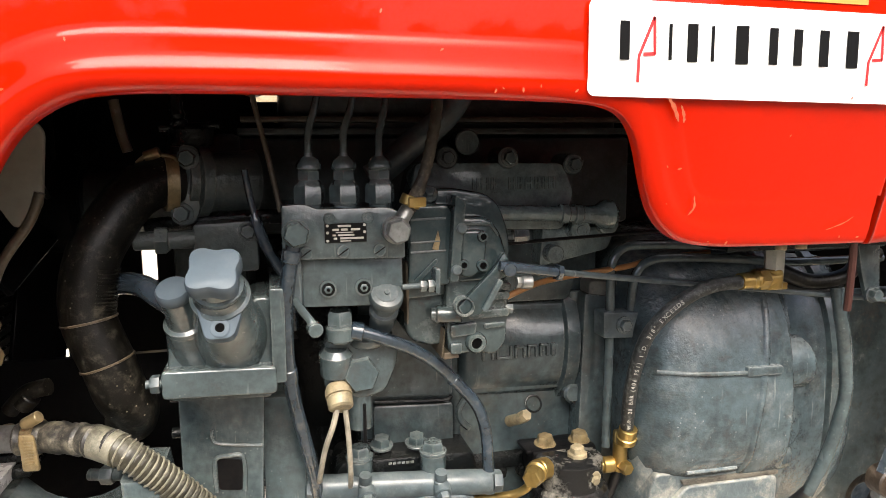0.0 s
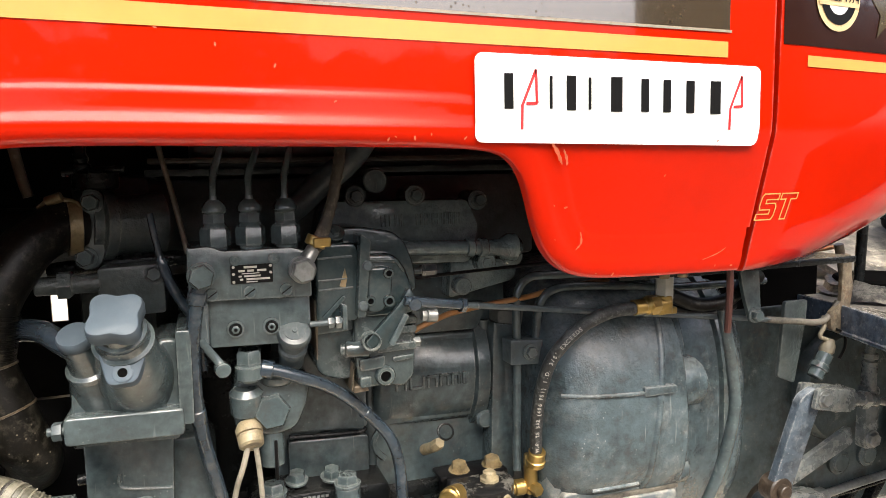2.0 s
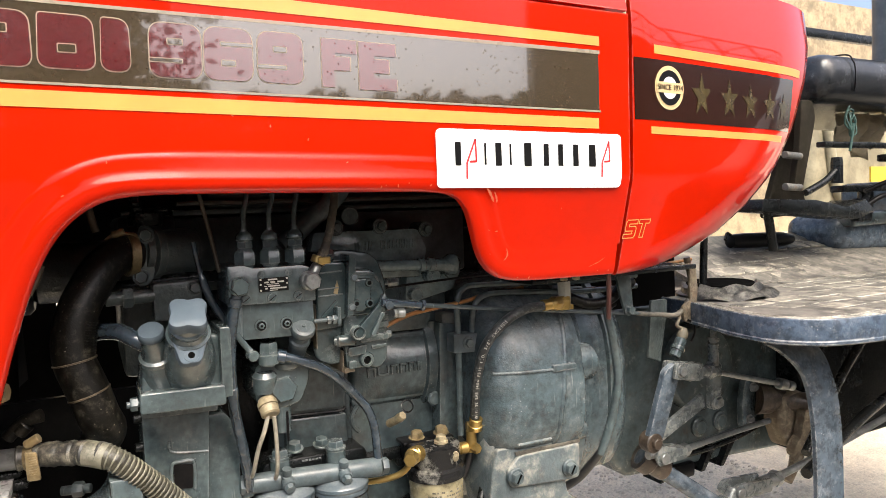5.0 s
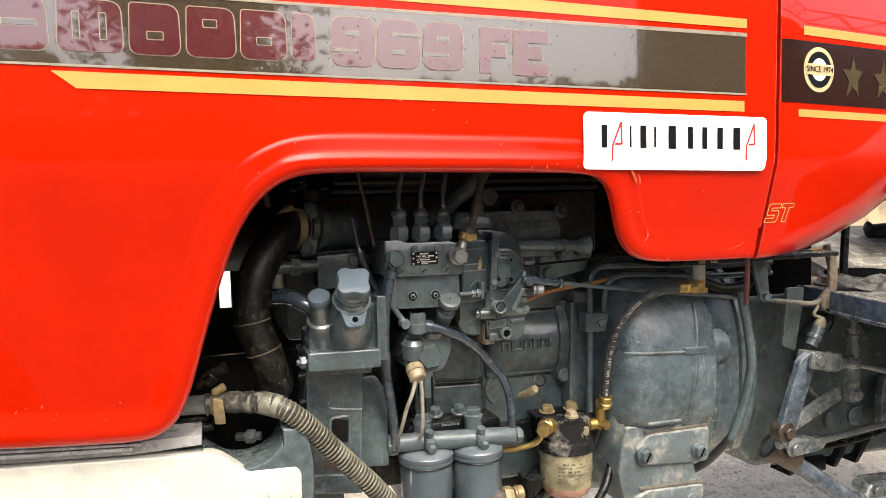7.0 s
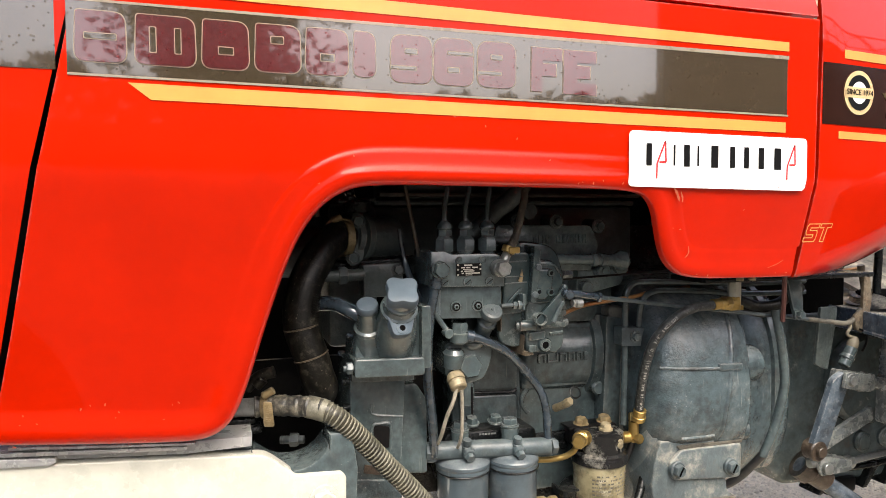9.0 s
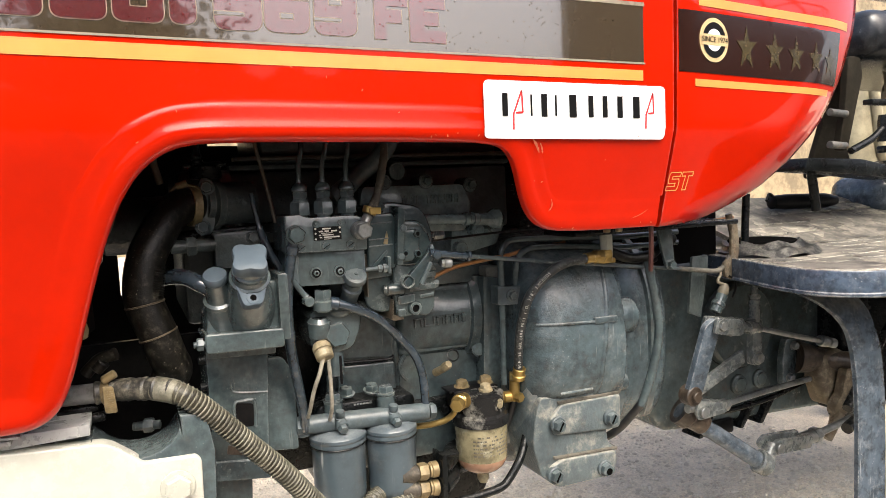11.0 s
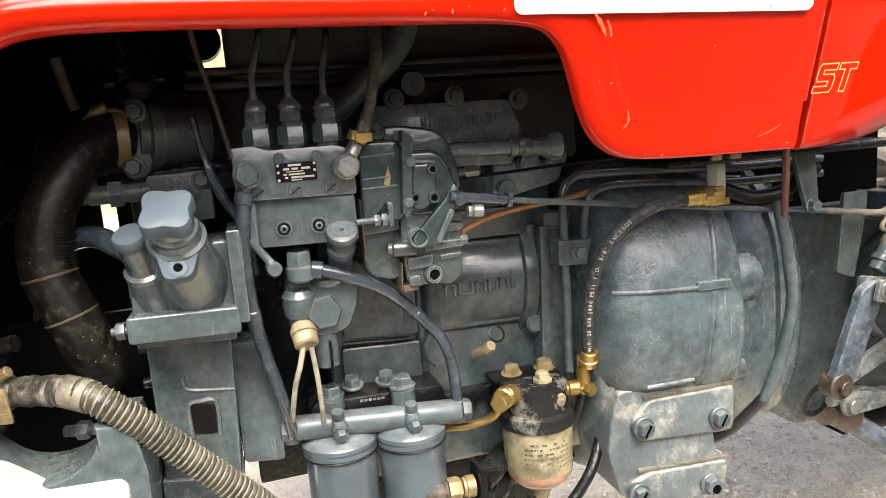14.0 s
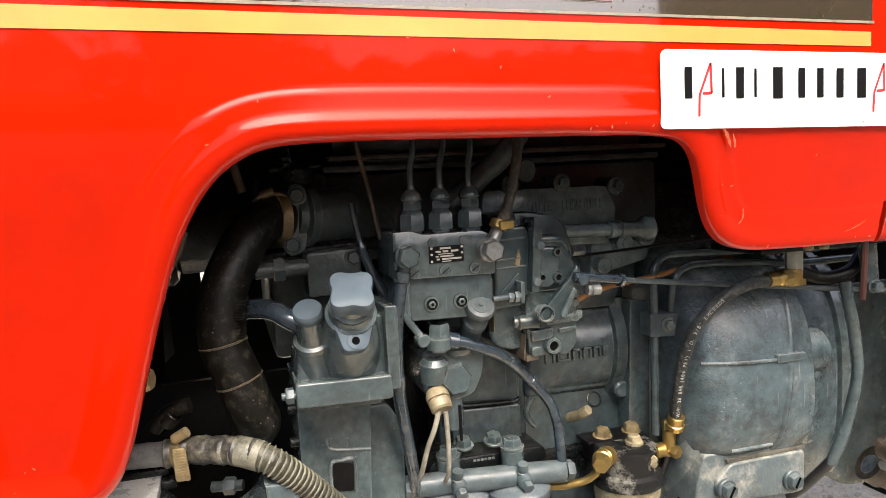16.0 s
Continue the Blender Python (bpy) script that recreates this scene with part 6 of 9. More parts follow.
# ---- fuel filters and water separator ----
def fuel_filters():
    a, b = Vector((0.018, 0.082, 0.7165)), Vector((0.206, 0.062, 0.7095))
    bm = B()
    turned(bm, a, b, [(0, 0.0120), (0.002, 0.0138), (0.030, 0.0142), (0.150, 0.0142), (0.187, 0.0136), (0.189, 0.012)], 28)
    head = part("filter_head", bm, GREY_LIGHT, tractor, "grey twin fuel filter head with bolts and unions")
    bm = B()
    slab(bm, round_poly([(0.030, 0.700), (0.200, 0.694), (0.196, 0.733), (0.04, 0.738)], 0.01), 0.092, 0.15, 0.006)
    part("head_body", bm, GREY_DARK, head)
    bm = B()
    w = (a - b).normalized()
    turned(bm, a + w * -0.002, a + w * 0.016, [(0, 0.0125), (0.004, 0.0125), (0.005, 0.0145), (0.016, 0.014), (0.018, 0.011)], 8)
    rod(bm, (0.013, 0.086, 0.700), (0.013, 0.086, 0.722), 0.011, seg=18)
    part("inlet_union", bm, GREY_LIGHT, head, "pale inlet union")
    bm = B()
    rod(bm, (0.204, 0.064, 0.696), (0.204, 0.064, 0.722), 0.0085, seg=18)
    hexnut(bm, (0.208, 0.062, 0.7095), (0.218, 0.061, 0.709), 0.0125)
    part("outlet_union", bm, GREY_LIGHT, head)
    for i, (x, y) in enumerate(((0.0655, 0.077), (0.147, 0.069))):
        z = 0.7155 - 0.003 * i
        bm = B()
        rod(bm, (x, y - 0.010, z + 0.002), (x, y - 0.022, z - 0.004), 0.0095, seg=18)
        hexnut(bm, (x, y - 0.020, z - 0.003), (x, y - 0.029, z - 0.007), 0.0075)
        turned(bm, (x - 0.001, y - 0.012, z + 0.006), (x - 0.001, y - 0.016, z + 0.020), [(0, 0.0075), (0.003, 0.0075), (0.004, 0.006), (0.007, 0.006), (0.008, 0.0072), (0.0145, 0.0065)], 14)
        part("vent_screw", bm, GREY_LIGHT, head)
        bm = B()
        x2, y2 = x - 0.004, y + 0.010
        rod(bm, (x2, y2, 0.715), (x2, y2, 0.744), 0.0145, seg=24)
        rod(bm, (x2, y2, 0.744), (x2, y2, 0.747), 0.0155, seg=24)
        hexnut(bm, (x2, y2, 0.747), (x2, y2, 0.757), 0.0125, 0.3)
        part("centre_bolt", bm, GREY, head, "grey hexagon centre bolt on its washer" if i == 0 else "")
    for x, y in ((0.090, 0.112), (0.130, 0.108)):
        bm = B()
        bolt(bm, (x, y, 0.744), (0, -0.2, 1), 0.0105, 0.009)
        part("mounting_bolt", bm, GREY, head)
    bm = B()
    for k in range(6):
        box(bm, 0.094 + k * 0.005, 0.0975 + k * 0.005, 0.0870, 0.0885, 0.731 - k * 0.0002, 0.7335 - k * 0.0002, 0.0)
    part("stamped_marks", bm, STEEL, head)
    for i, (x, y, r, low, label) in enumerate(((0.066, 0.087, 0.0415, 0.591, "grey painted fuel filter canister, larger of the pair"), (0.1475, 0.077, 0.0395, 0.589, "grey painted fuel filter canister, slimmer of the pair"))):
        bm = B()
        top = 0.7035
        turned(bm, (x, y, top), (x, y, 0.55), [(0.0, r * 0.55), (0.002, r * 0.80), (0.006, r * 0.98), (0.009, r * 1.045), (0.013, r * 1.055), (0.016, r * 1.02), (0.018, r * 1.03), (0.021, r * 1.03), (0.0235, r * 0.985),
                                               (top - low - 0.014, r * 0.955), (top - low - 0.006, r * 0.925), (top - low - 0.001, r * 0.84), (top - low + 0.003, r * 0.6), (top - low + 0.004, r * 0.2)], 48)
        can = part("fuel_filter", bm, CAN, tractor, label, angle=30)
        bm = B()
        pipe(bm, [(x + r * 1.03 * math.cos(t), y + r * 1.03 * math.sin(t), top - 0.0225) for t in (k * math.tau / 40 for k in range(41))], 0.0012, 6, 1)
        part("seal_ring", bm, GREY_DARK, can)


fuel_filters()


def water_separator():
    x, y = 0.310, 0.085
    bm = B()
    turned(bm, (x, y, 0.667), (x, y, 0.76), [(0, 0.040), (0.001, 0.0470), (0.010, 0.0475), (0.012, 0.0465), (0.016, 0.0462), (0.020, 0.041), (0.026, 0.0405), (0.050, 0.040), (0.053, 0.036), (0.0535, 0.01)], 44)
    sep = part("water_separator", bm, SEP_BLACK, tractor, "water separator with a black head and a stained amber bowl")
    bm = B()
    turned(bm, (x, y, 0.668), (x, y, 0.55), [(0, 0.0440), (0.003, 0.0445), (0.058, 0.0425), (0.0585, 0.0425)], 44, capped=False)
    bowl = part("bowl", bm, AMBER, sep, "stained amber bowl with worn printing")
    bm = B()
    turned(bm, (x, y, 0.6096), (x, y, 0.55), [(0, 0.0425), (0.006, 0.0415), (0.014, 0.0375), (0.022, 0.028), (0.026, 0.018), (0.0265, 0.004)], 44)
    part("bowl_base", bm, PINK_BOWL, bowl, "pinkish rounded base of the bowl")
    bm = B()
    turned(bm, (x + 0.001, y, 0.588), (x + 0.001, y, 0.553), [(0, 0.014), (0.006, 0.0135), (0.007, 0.010), (0.020, 0.0105), (0.0205, 0.0075), (0.026, 0.007)], 20)
    part("drain_plug", bm, CREAM_NUT, sep, "cream plastic drain plug")
    bm = B()
    rnd = random.Random(4)
    for row in range(6):
        z = 0.652 - row * 0.0062
        a = -2.35
        while a < -0.75:
            w = rnd.uniform(0.03, 0.13)
            r = 0.0450 - (0.668 - z) * 0.035
            if rnd.random() > 0.22:
                q = [bm.verts.new((x + r * math.cos(t), y + r * math.sin(t), zz)) for t, zz in ((a, z), (a + w, z), (a + w, z + 0.0026), (a, z + 0.0026))]
                bm.faces.new(q)
            a += w + rnd.uniform(0.02, 0.06)
    pieces("printed_bar", bm, STONE_PRINT, bowl, "worn illegible printing")
    # dusty white plug with its vent screw
    bm = B()
    turned(bm, (x + 0.007, y - 0.008, 0.690), (x + 0.007, y - 0.010, 0.745), [(0, 0.015), (0.012, 0.0135), (0.018, 0.0105), (0.024, 0.0102), (0.025, 0.0122), (0.034, 0.0122), (0.035, 0.009), (0.041, 0.0085), (0.043, 0.006)], 8)
    plug = part("top_plug", bm, CREAM_NUT, sep, "chalky white plug")
    bm = B()
    rod(bm, (x + 0.014, y - 0.018, 0.706), (x + 0.016, y - 0.036, 0.702), 0.0098, seg=20)
    hexnut(bm, (x + 0.016, y - 0.034, 0.7025), (x + 0.017, y - 0.041, 0.701), 0.0055)
    part("vent_screw", bm, CREAM_NUT, plug)
    bm = B()
    box(bm, 0.268, 0.352, 0.095, 0.13, 0.690, 0.722, 0.004)
    box(bm, 0.262, 0.35, 0.100, 0.135, 0.716, 0.7225, 0.003)
    part("mounting_bracket", bm, BLACK, sep)
    for bx in (0.291, 0.336):
        bm = B()
        bolt(bm, (bx, 0.112, 0.722), (0, -0.15, 1), 0.0105, 0.010)
        part("mounting_bolt", bm, OCHRE, sep, "ochre-stained bolt head")
    # brass unions and pipe
    bm = B()
    rod(bm, (0.276, 0.07, 0.713), (0.262, 0.062, 0.7155), 0.0125, seg=22)
    turned(bm, (0.264, 0.066, 0.714), (0.249, 0.046, 0.7150), [(0, 0.0115), (0.003, 0.0128), (0.010, 0.0128), (0.012, 0.0100), (0.014, 0.0115), (0.022, 0.0110), (0.026, 0.009)], 18)
    hexnut(bm, (0.252, 0.050, 0.715), (0.246, 0.042, 0.7155), 0.0110)
    part("brass_union", bm, BRASS, sep, "bright brass inlet union")
    bm = B()
    pipe(bm, [(0.252, 0.058, 0.708), (0.250, 0.062, 0.697), (0.238, 0.07, 0.686), (0.218, 0.08, 0.680), (0.198, 0.09, 0.678), (0.17, 0.11, 0.675)], 0.0050, 12)
    part("brass_pipe", bm, BRASS, sep, "curved brass fuel pipe")
    bm = B()
    turned(bm, (0.345, 0.085, 0.700), (0.375, 0.084, 0.700), [(0, 0.008), (0.008, 0.008), (0.010, 0.010), (0.022, 0.010), (0.024, 0.008)], 20)
    rod(bm, (0.376, 0.082, 0.692), (0.376, 0.082, 0.728), 0.0088, seg=20)
    hexnut(bm, (0.377, 0.078, 0.700), (0.380, 0.066, 0.699), 0.0085)
    hexnut(bm, (0.377, 0.083, 0.728), (0.378, 0.084, 0.741), 0.0098)
    part("brass_elbow", bm, BRASS, sep, "brass outlet elbow")
    bm = B()
    pipe(bm, [(0.378, 0.085, 0.70), (0.375, 0.10, 0.66), (0.365, 0.11, 0.63), (0.352, 0.12, 0.60), (0.335, 0.12, 0.575)], 0.0062, 12)
    part("drain_hose", bm, RUBBER_CLEAN, sep)


water_separator()


# ---- bell housing and gearbox ----
def barrel(bm, rows, cy, cz, a0=-35, a1=250, seg=60, square=2.7, tuck=0.0):
    """A casting turned about the crank line. rows: (x, radius). Angles run from the top's far side over the front to the underside."""
    rings = []
    for x, r in rows:
        ring = []
        for k in range(seg + 1):
            a = radians(a0 + (a1 - a0) * k / seg)
            sn, cs = math.sin(a), math.cos(a)
            rr = r * (1 - tuck * min(1.0, max(0.0, math.degrees(a) - 88) / 14) ** 1.5)
            ring.append(bm.verts.new((x, cy - rr * math.copysign(abs(sn) ** (2 / square), sn), cz + rr * math.copysign(abs(cs) ** (2 / square), cs))))
        rings.append(ring)
    for p, q in zip(rings, rings[1:]):
        for k in range(seg):
            bm.faces.new((p[k], p[k + 1], q[k + 1], q[k]))
    return bm


def bell_housing():
    cy, cz = 0.255, 0.745

    def lean(bm):
        for v in bm.verts:
            v.co.x += 0.17 * max(0.0, v.co.z - 0.745) * min(1.0, max(0.0, (v.co.x - 0.42) / 0.09))

    bm = B()
    barrel(bm, [(0.380, 0.10), (0.383, 0.172), (0.388, 0.195), (0.397, 0.213), (0.409, 0.225), (0.424, 0.232), (0.442, 0.2355), (0.47, 0.2365), (0.500, 0.2365), (0.520, 0.2365)], cy, cz, -35, 102, tuck=0.14)
    lean(bm)
    bell = part("bell_housing", bm, GREY_CAST, tractor, "large rough-cast grey bell housing with dusty ribs", angle=50)
    bm = B()
    slab(bm, round_poly([(0.350, 0.600), (0.428, 0.600), (0.430, 0.915), (0.352, 0.920)], 0.006), 0.124, 0.17, 0.005, 2)
    part("joint_flange", bm, FLANGE_DUST, bell, "dust-coated joint flange")
    # crossing ribs
    bm = B()
    barrel(bm, [(0.509, 0.2355), (0.511, 0.2388), (0.514, 0.2395), (0.517, 0.2388), (0.520, 0.2355)], cy, cz, 20, 101, tuck=0.14)
    lean(bm)
    part("upright_rib", bm, GREY_CAST, bell, angle=60)
    bm = B()
    pipe(bm, [(0.398, 0.042, 0.826), (0.43, 0.0255, 0.826), (0.47, 0.0215, 0.824), (0.512, 0.0212, 0.822)], 0.0026, 10)
    part("level_rib", bm, GREY_CAST, bell)
    bm = B()
    pipe(bm, [(0.43, 0.0245, 0.7085), (0.46, 0.0240, 0.7080), (0.495, 0.0240, 0.7075)], 0.0022, 8)
    part("level_rib", bm, GREY_CAST, bell)
    # flange beyond the rib with its lugs
    bm = B()
    barrel(bm, [(0.516, 0.20), (0.517, 0.230), (0.520, 0.2335), (0.566, 0.2335), (0.571, 0.230), (0.572, 0.19)], cy, cz, -35, 106, tuck=0.10)
    part("rear_flange", bm, GREY_CAST, bell, angle=50)
    for z0, z1, x1 in ((0.784, 0.850, 0.606), (0.680, 0.716, 0.592)):
        bm = B()
        zc, hr = (z0 + z1) / 2, (z1 - z0) / 2
        turned(bm, (0.530, 0.060, zc), (x1, 0.060, zc), [(0, hr - 0.004), (0.012, hr), (x1 - 0.536, hr), (x1 - 0.531, hr - 0.003), (x1 - 0.530, hr - 0.008)], 24)
        part("flange_lug", bm, GREY_CAST, bell)
    bm = B()
    slab(bm, round_poly([(0.500, 0.818), (0.548, 0.818), (0.548, 0.828), (0.500, 0.830)], 0.003), 0.018, 0.05, 0.003)
    part("rib_joint", bm, GREY_CAST, bell)
    # foot: the stepped lower block, set back, with its two bolted plates
    bm = B()
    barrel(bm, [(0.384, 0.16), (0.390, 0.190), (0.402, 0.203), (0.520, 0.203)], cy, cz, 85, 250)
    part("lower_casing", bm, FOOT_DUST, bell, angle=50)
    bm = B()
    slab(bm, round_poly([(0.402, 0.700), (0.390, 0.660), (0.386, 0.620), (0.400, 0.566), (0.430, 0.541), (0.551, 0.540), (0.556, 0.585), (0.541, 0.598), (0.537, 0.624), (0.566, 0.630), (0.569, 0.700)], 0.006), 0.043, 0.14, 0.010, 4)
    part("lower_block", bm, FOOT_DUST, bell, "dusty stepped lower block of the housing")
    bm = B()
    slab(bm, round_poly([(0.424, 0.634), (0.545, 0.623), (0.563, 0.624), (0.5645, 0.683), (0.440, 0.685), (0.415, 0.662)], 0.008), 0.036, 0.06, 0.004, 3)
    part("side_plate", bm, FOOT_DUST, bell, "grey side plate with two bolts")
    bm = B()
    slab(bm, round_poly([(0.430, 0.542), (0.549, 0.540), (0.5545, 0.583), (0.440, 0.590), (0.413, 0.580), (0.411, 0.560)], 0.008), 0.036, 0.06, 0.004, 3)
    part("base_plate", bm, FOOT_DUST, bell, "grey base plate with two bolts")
    for poly in ([(0.436, 0.6850), (0.566, 0.6835), (0.567, 0.6885), (0.434, 0.6905)], [(0.424, 0.5915), (0.555, 0.5840), (0.556, 0.5885), (0.424, 0.5965)]):
        bm = B()
        slab(bm, round_poly(poly, 0.001), 0.0385, 0.06, 0.0015)
        part("plate_edge", bm, DUSTY_EDGE, bell, "rust-stained upper edge of a plate")
    for x, z, hole in ((0.4296, 0.6527, 0), (0.5385, 0.6454, 0), (0.4210, 0.5670, 0), (0.5240, 0.5575, 1)):
        bm = B()
        rod(bm, (x, 0.040, z), (x, 0.031, z), 0.0145, seg=24)
        hexnut(bm, (x, 0.032, z), (x, 0.023, z), 0.0115, 0.3)
        fixing = part("plate_bolt", bm, GREY_LIGHT, bell)
        bm = B()
        if hole:
            rod(bm, (x + 0.002, 0.024, z - 0.003), (x + 0.002, 0.0222, z - 0.003), 0.0062, seg=18)
        else:
            box(bm, -0.0013, 0.0013, -0.001, 0.001, -0.008, 0.008, 0.0, m=pose(x, 0.0228, z, 0, 30, 0))
        part("bolt_slot", bm, HOLE, fixing)
    # clutch housing behind
    bm = B()
    barrel(bm, [(0.566, 0.20), (0.570, 0.222), (0.60, 0.224), (0.604, 0.220), (0.64, 0.219), (0.69, 0.215), (0.71, 0.205), (0.725, 0.18), (0.735, 0.12)], cy + 0.03, cz + 0.01, -35, 128)
    clutch = part("clutch_housing", bm, GREY_CAST, tractor, "dark grey round clutch housing", angle=50)
    bm = B()
    barrel(bm, [(0.655, 0.216), (0.659, 0.2235), (0.672, 0.2235), (0.676, 0.214)], cy + 0.03, cz + 0.01, -35, 124)
    part("housing_band", bm, GREY, clutch, angle=50)
    bm = B()
    slab(bm, round_poly([(0.455, 0.895), (0.665, 0.880), (0.72, 0.905), (0.72, 0.925), (0.455, 0.945)], 0.01), 0.145, 0.40, 0.01, 3)
    part("top_ledge", bm, IRON, clutch)
    # Dark sheet added behind the pipes, where there is only darkness.
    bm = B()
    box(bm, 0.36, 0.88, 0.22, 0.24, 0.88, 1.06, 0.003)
    part("floor_support", bm, GREY_DARK, clutch, "dark sheet added behind the pipes to close a bright gap")
    # grey steel conduit bent along the housing, then a black hose under it
    bm = B()
    pipe(bm, [(0.621, 0.025, 0.915), (0.624, 0.021, 0.885), (0.629, 0.018, 0.855), (0.636, 0.018, 0.805), (0.637, 0.018, 0.790), (0.634, 0.020, 0.760), (0.622, 0.025, 0.705), (0.608, 0.035, 0.655)], 0.0078, 14)
    conduit = part("conduit", bm, GREY, tractor, "grey bent steel conduit along the clutch housing")
    bm = B()
    pipe(bm, [(0.609, 0.034, 0.660), (0.600, 0.05, 0.635), (0.585, 0.07, 0.605), (0.565, 0.09, 0.585), (0.54, 0.11, 0.575), (0.50, 0.15, 0.575)], 0.0074, 14)
    part("hose_tail", bm, RUBBER_CLEAN, conduit)


bell_housing()


def gearbox():
    bm = B()
    slab(bm, round_poly([(0.73, 0.60), (0.78, 0.53), (1.30, 0.50), (1.60, 0.50), (1.60, 0.88), (0.73, 0.88)], 0.02), 0.165, 0.42, 0.012, 3)
    g = part("gearbox", bm, GEAR_GREY, tractor, "dark grimy gearbox casing with round covers")
    for x, z, r in ((0.99, 0.60, 0.022), (1.055, 0.603, 0.021)):
        bm = B()
        turned(bm, (x, 0.17, z), (x, 0.15, z), [(0, r), (0.011, r), (0.013, r - 0.003), (0.0131, r - 0.006), (0.014, r - 0.006), (0.016, r - 0.008), (0.0165, 0.003)], 24)
        part("round_cover", bm, GEAR_GREY, g)
    bm = B()
    turned(bm, (0.98, 0.172, 0.735), (0.98, 0.13, 0.735), [(0, 0.095), (0.025, 0.095), (0.034, 0.088), (0.036, 0.03)], 40)
    part("side_cover", bm, GEAR_GREY, g)
    bm = B()
    for x0 in (0.86, 0.98, 1.04):
        slab(bm, round_poly([(x0, 0.505), (x0 + 0.012, 0.505), (x0 + 0.05, 0.555), (x0 + 0.03, 0.555)], 0.003), 0.15, 0.20, 0.002)
    pipe(bm, [(0.82, 0.158, 0.565), (0.95, 0.155, 0.55), (1.08, 0.155, 0.555), (1.2, 0.158, 0.575)], 0.006, 10)
    pieces("casting_rib", bm, GREY_DARK, g)
    # Black box stands in for the darkness of an opening under the casing.
    bm = B()
    box(bm, 0.89, 0.97, 0.155, 0.20, 0.497, 0.53, 0.006)
    part("underside_opening", bm, BLACK, g)
    # rear axle and floor support in the dark behind the board
    bm = B()
    box(bm, 1.25, 2.3, 0.10, 0.44, 0.50, 0.86, 0.02)
    part("rear_axle_case", bm, GREY_DARK, g)
    # rusty pivot boss with its plate
    bm = B()
    slab(bm, round_poly([(1.085, 0.588), (1.120, 0.583), (1.135, 0.640), (1.125, 0.690), (1.095, 0.695), (1.085, 0.65)], 0.012), 0.125, 0.14, 0.003)
    plate = part("pivot_plate", bm, GREY_CAST, tractor, "pivot plate with two bolts on the gearbox")
    for x, z in ((1.105, 0.606), (1.118, 0.676)):
        bm = B()
        bolt(bm, (x, 0.125, z), r=0.0085, h=0.008)
        part("plate_bolt", bm, STEEL, plate)
    bm = B()
    turned(bm, (1.13, 0.13, 0.648), (1.30, 0.06, 0.62), [(0, 0.036), (0.03, 0.032), (0.05, 0.024), (0.14, 0.023), (0.15, 0.030), (0.18, 0.030)], 22)
    part("pivot_shaft", bm, RUSTY, plate, "rust-brown pivot shaft")
    bm = B()
    slab(bm, round_poly([(1.17, 0.50), (1.19, 0.50), (1.235, 0.62), (1.205, 0.625)], 0.006), 0.06, 0.08, 0.003)
    part("rusty_arm", bm, TAN_DIRT, plate, "mud-caked rusty arm")
    bm = B()
    slab(bm, round_poly([(1.150, 0.600), (1.175, 0.540), (1.215, 0.530), (1.250, 0.575), (1.262, 0.640), (1.215, 0.665), (1.165, 0.655)], 0.016), 0.085, 0.125, 0.012, 4)
    part("caked_boss", bm, TAN_DIRT, plate, "mud-caked tan boss")
    bm = B()
    turned(bm, (1.195, 0.085, 0.545), (1.200, 0.052, 0.538), [(0, 0.026), (0.018, 0.026), (0.022, 0.020), (0.030, 0.016), (0.033, 0.010)], 18)
    part("caked_nut", bm, TAN_DIRT, plate)
    bm = B()
    pipe(bm, [(1.262, 0.075, 0.640), (1.235, 0.07, 0.590), (1.195, 0.068, 0.530), (1.150, 0.068, 0.475)], 0.011, 12)
    part("caked_stay", bm, TAN_DIRT, plate, "tan mud-caked stay")


gearbox()


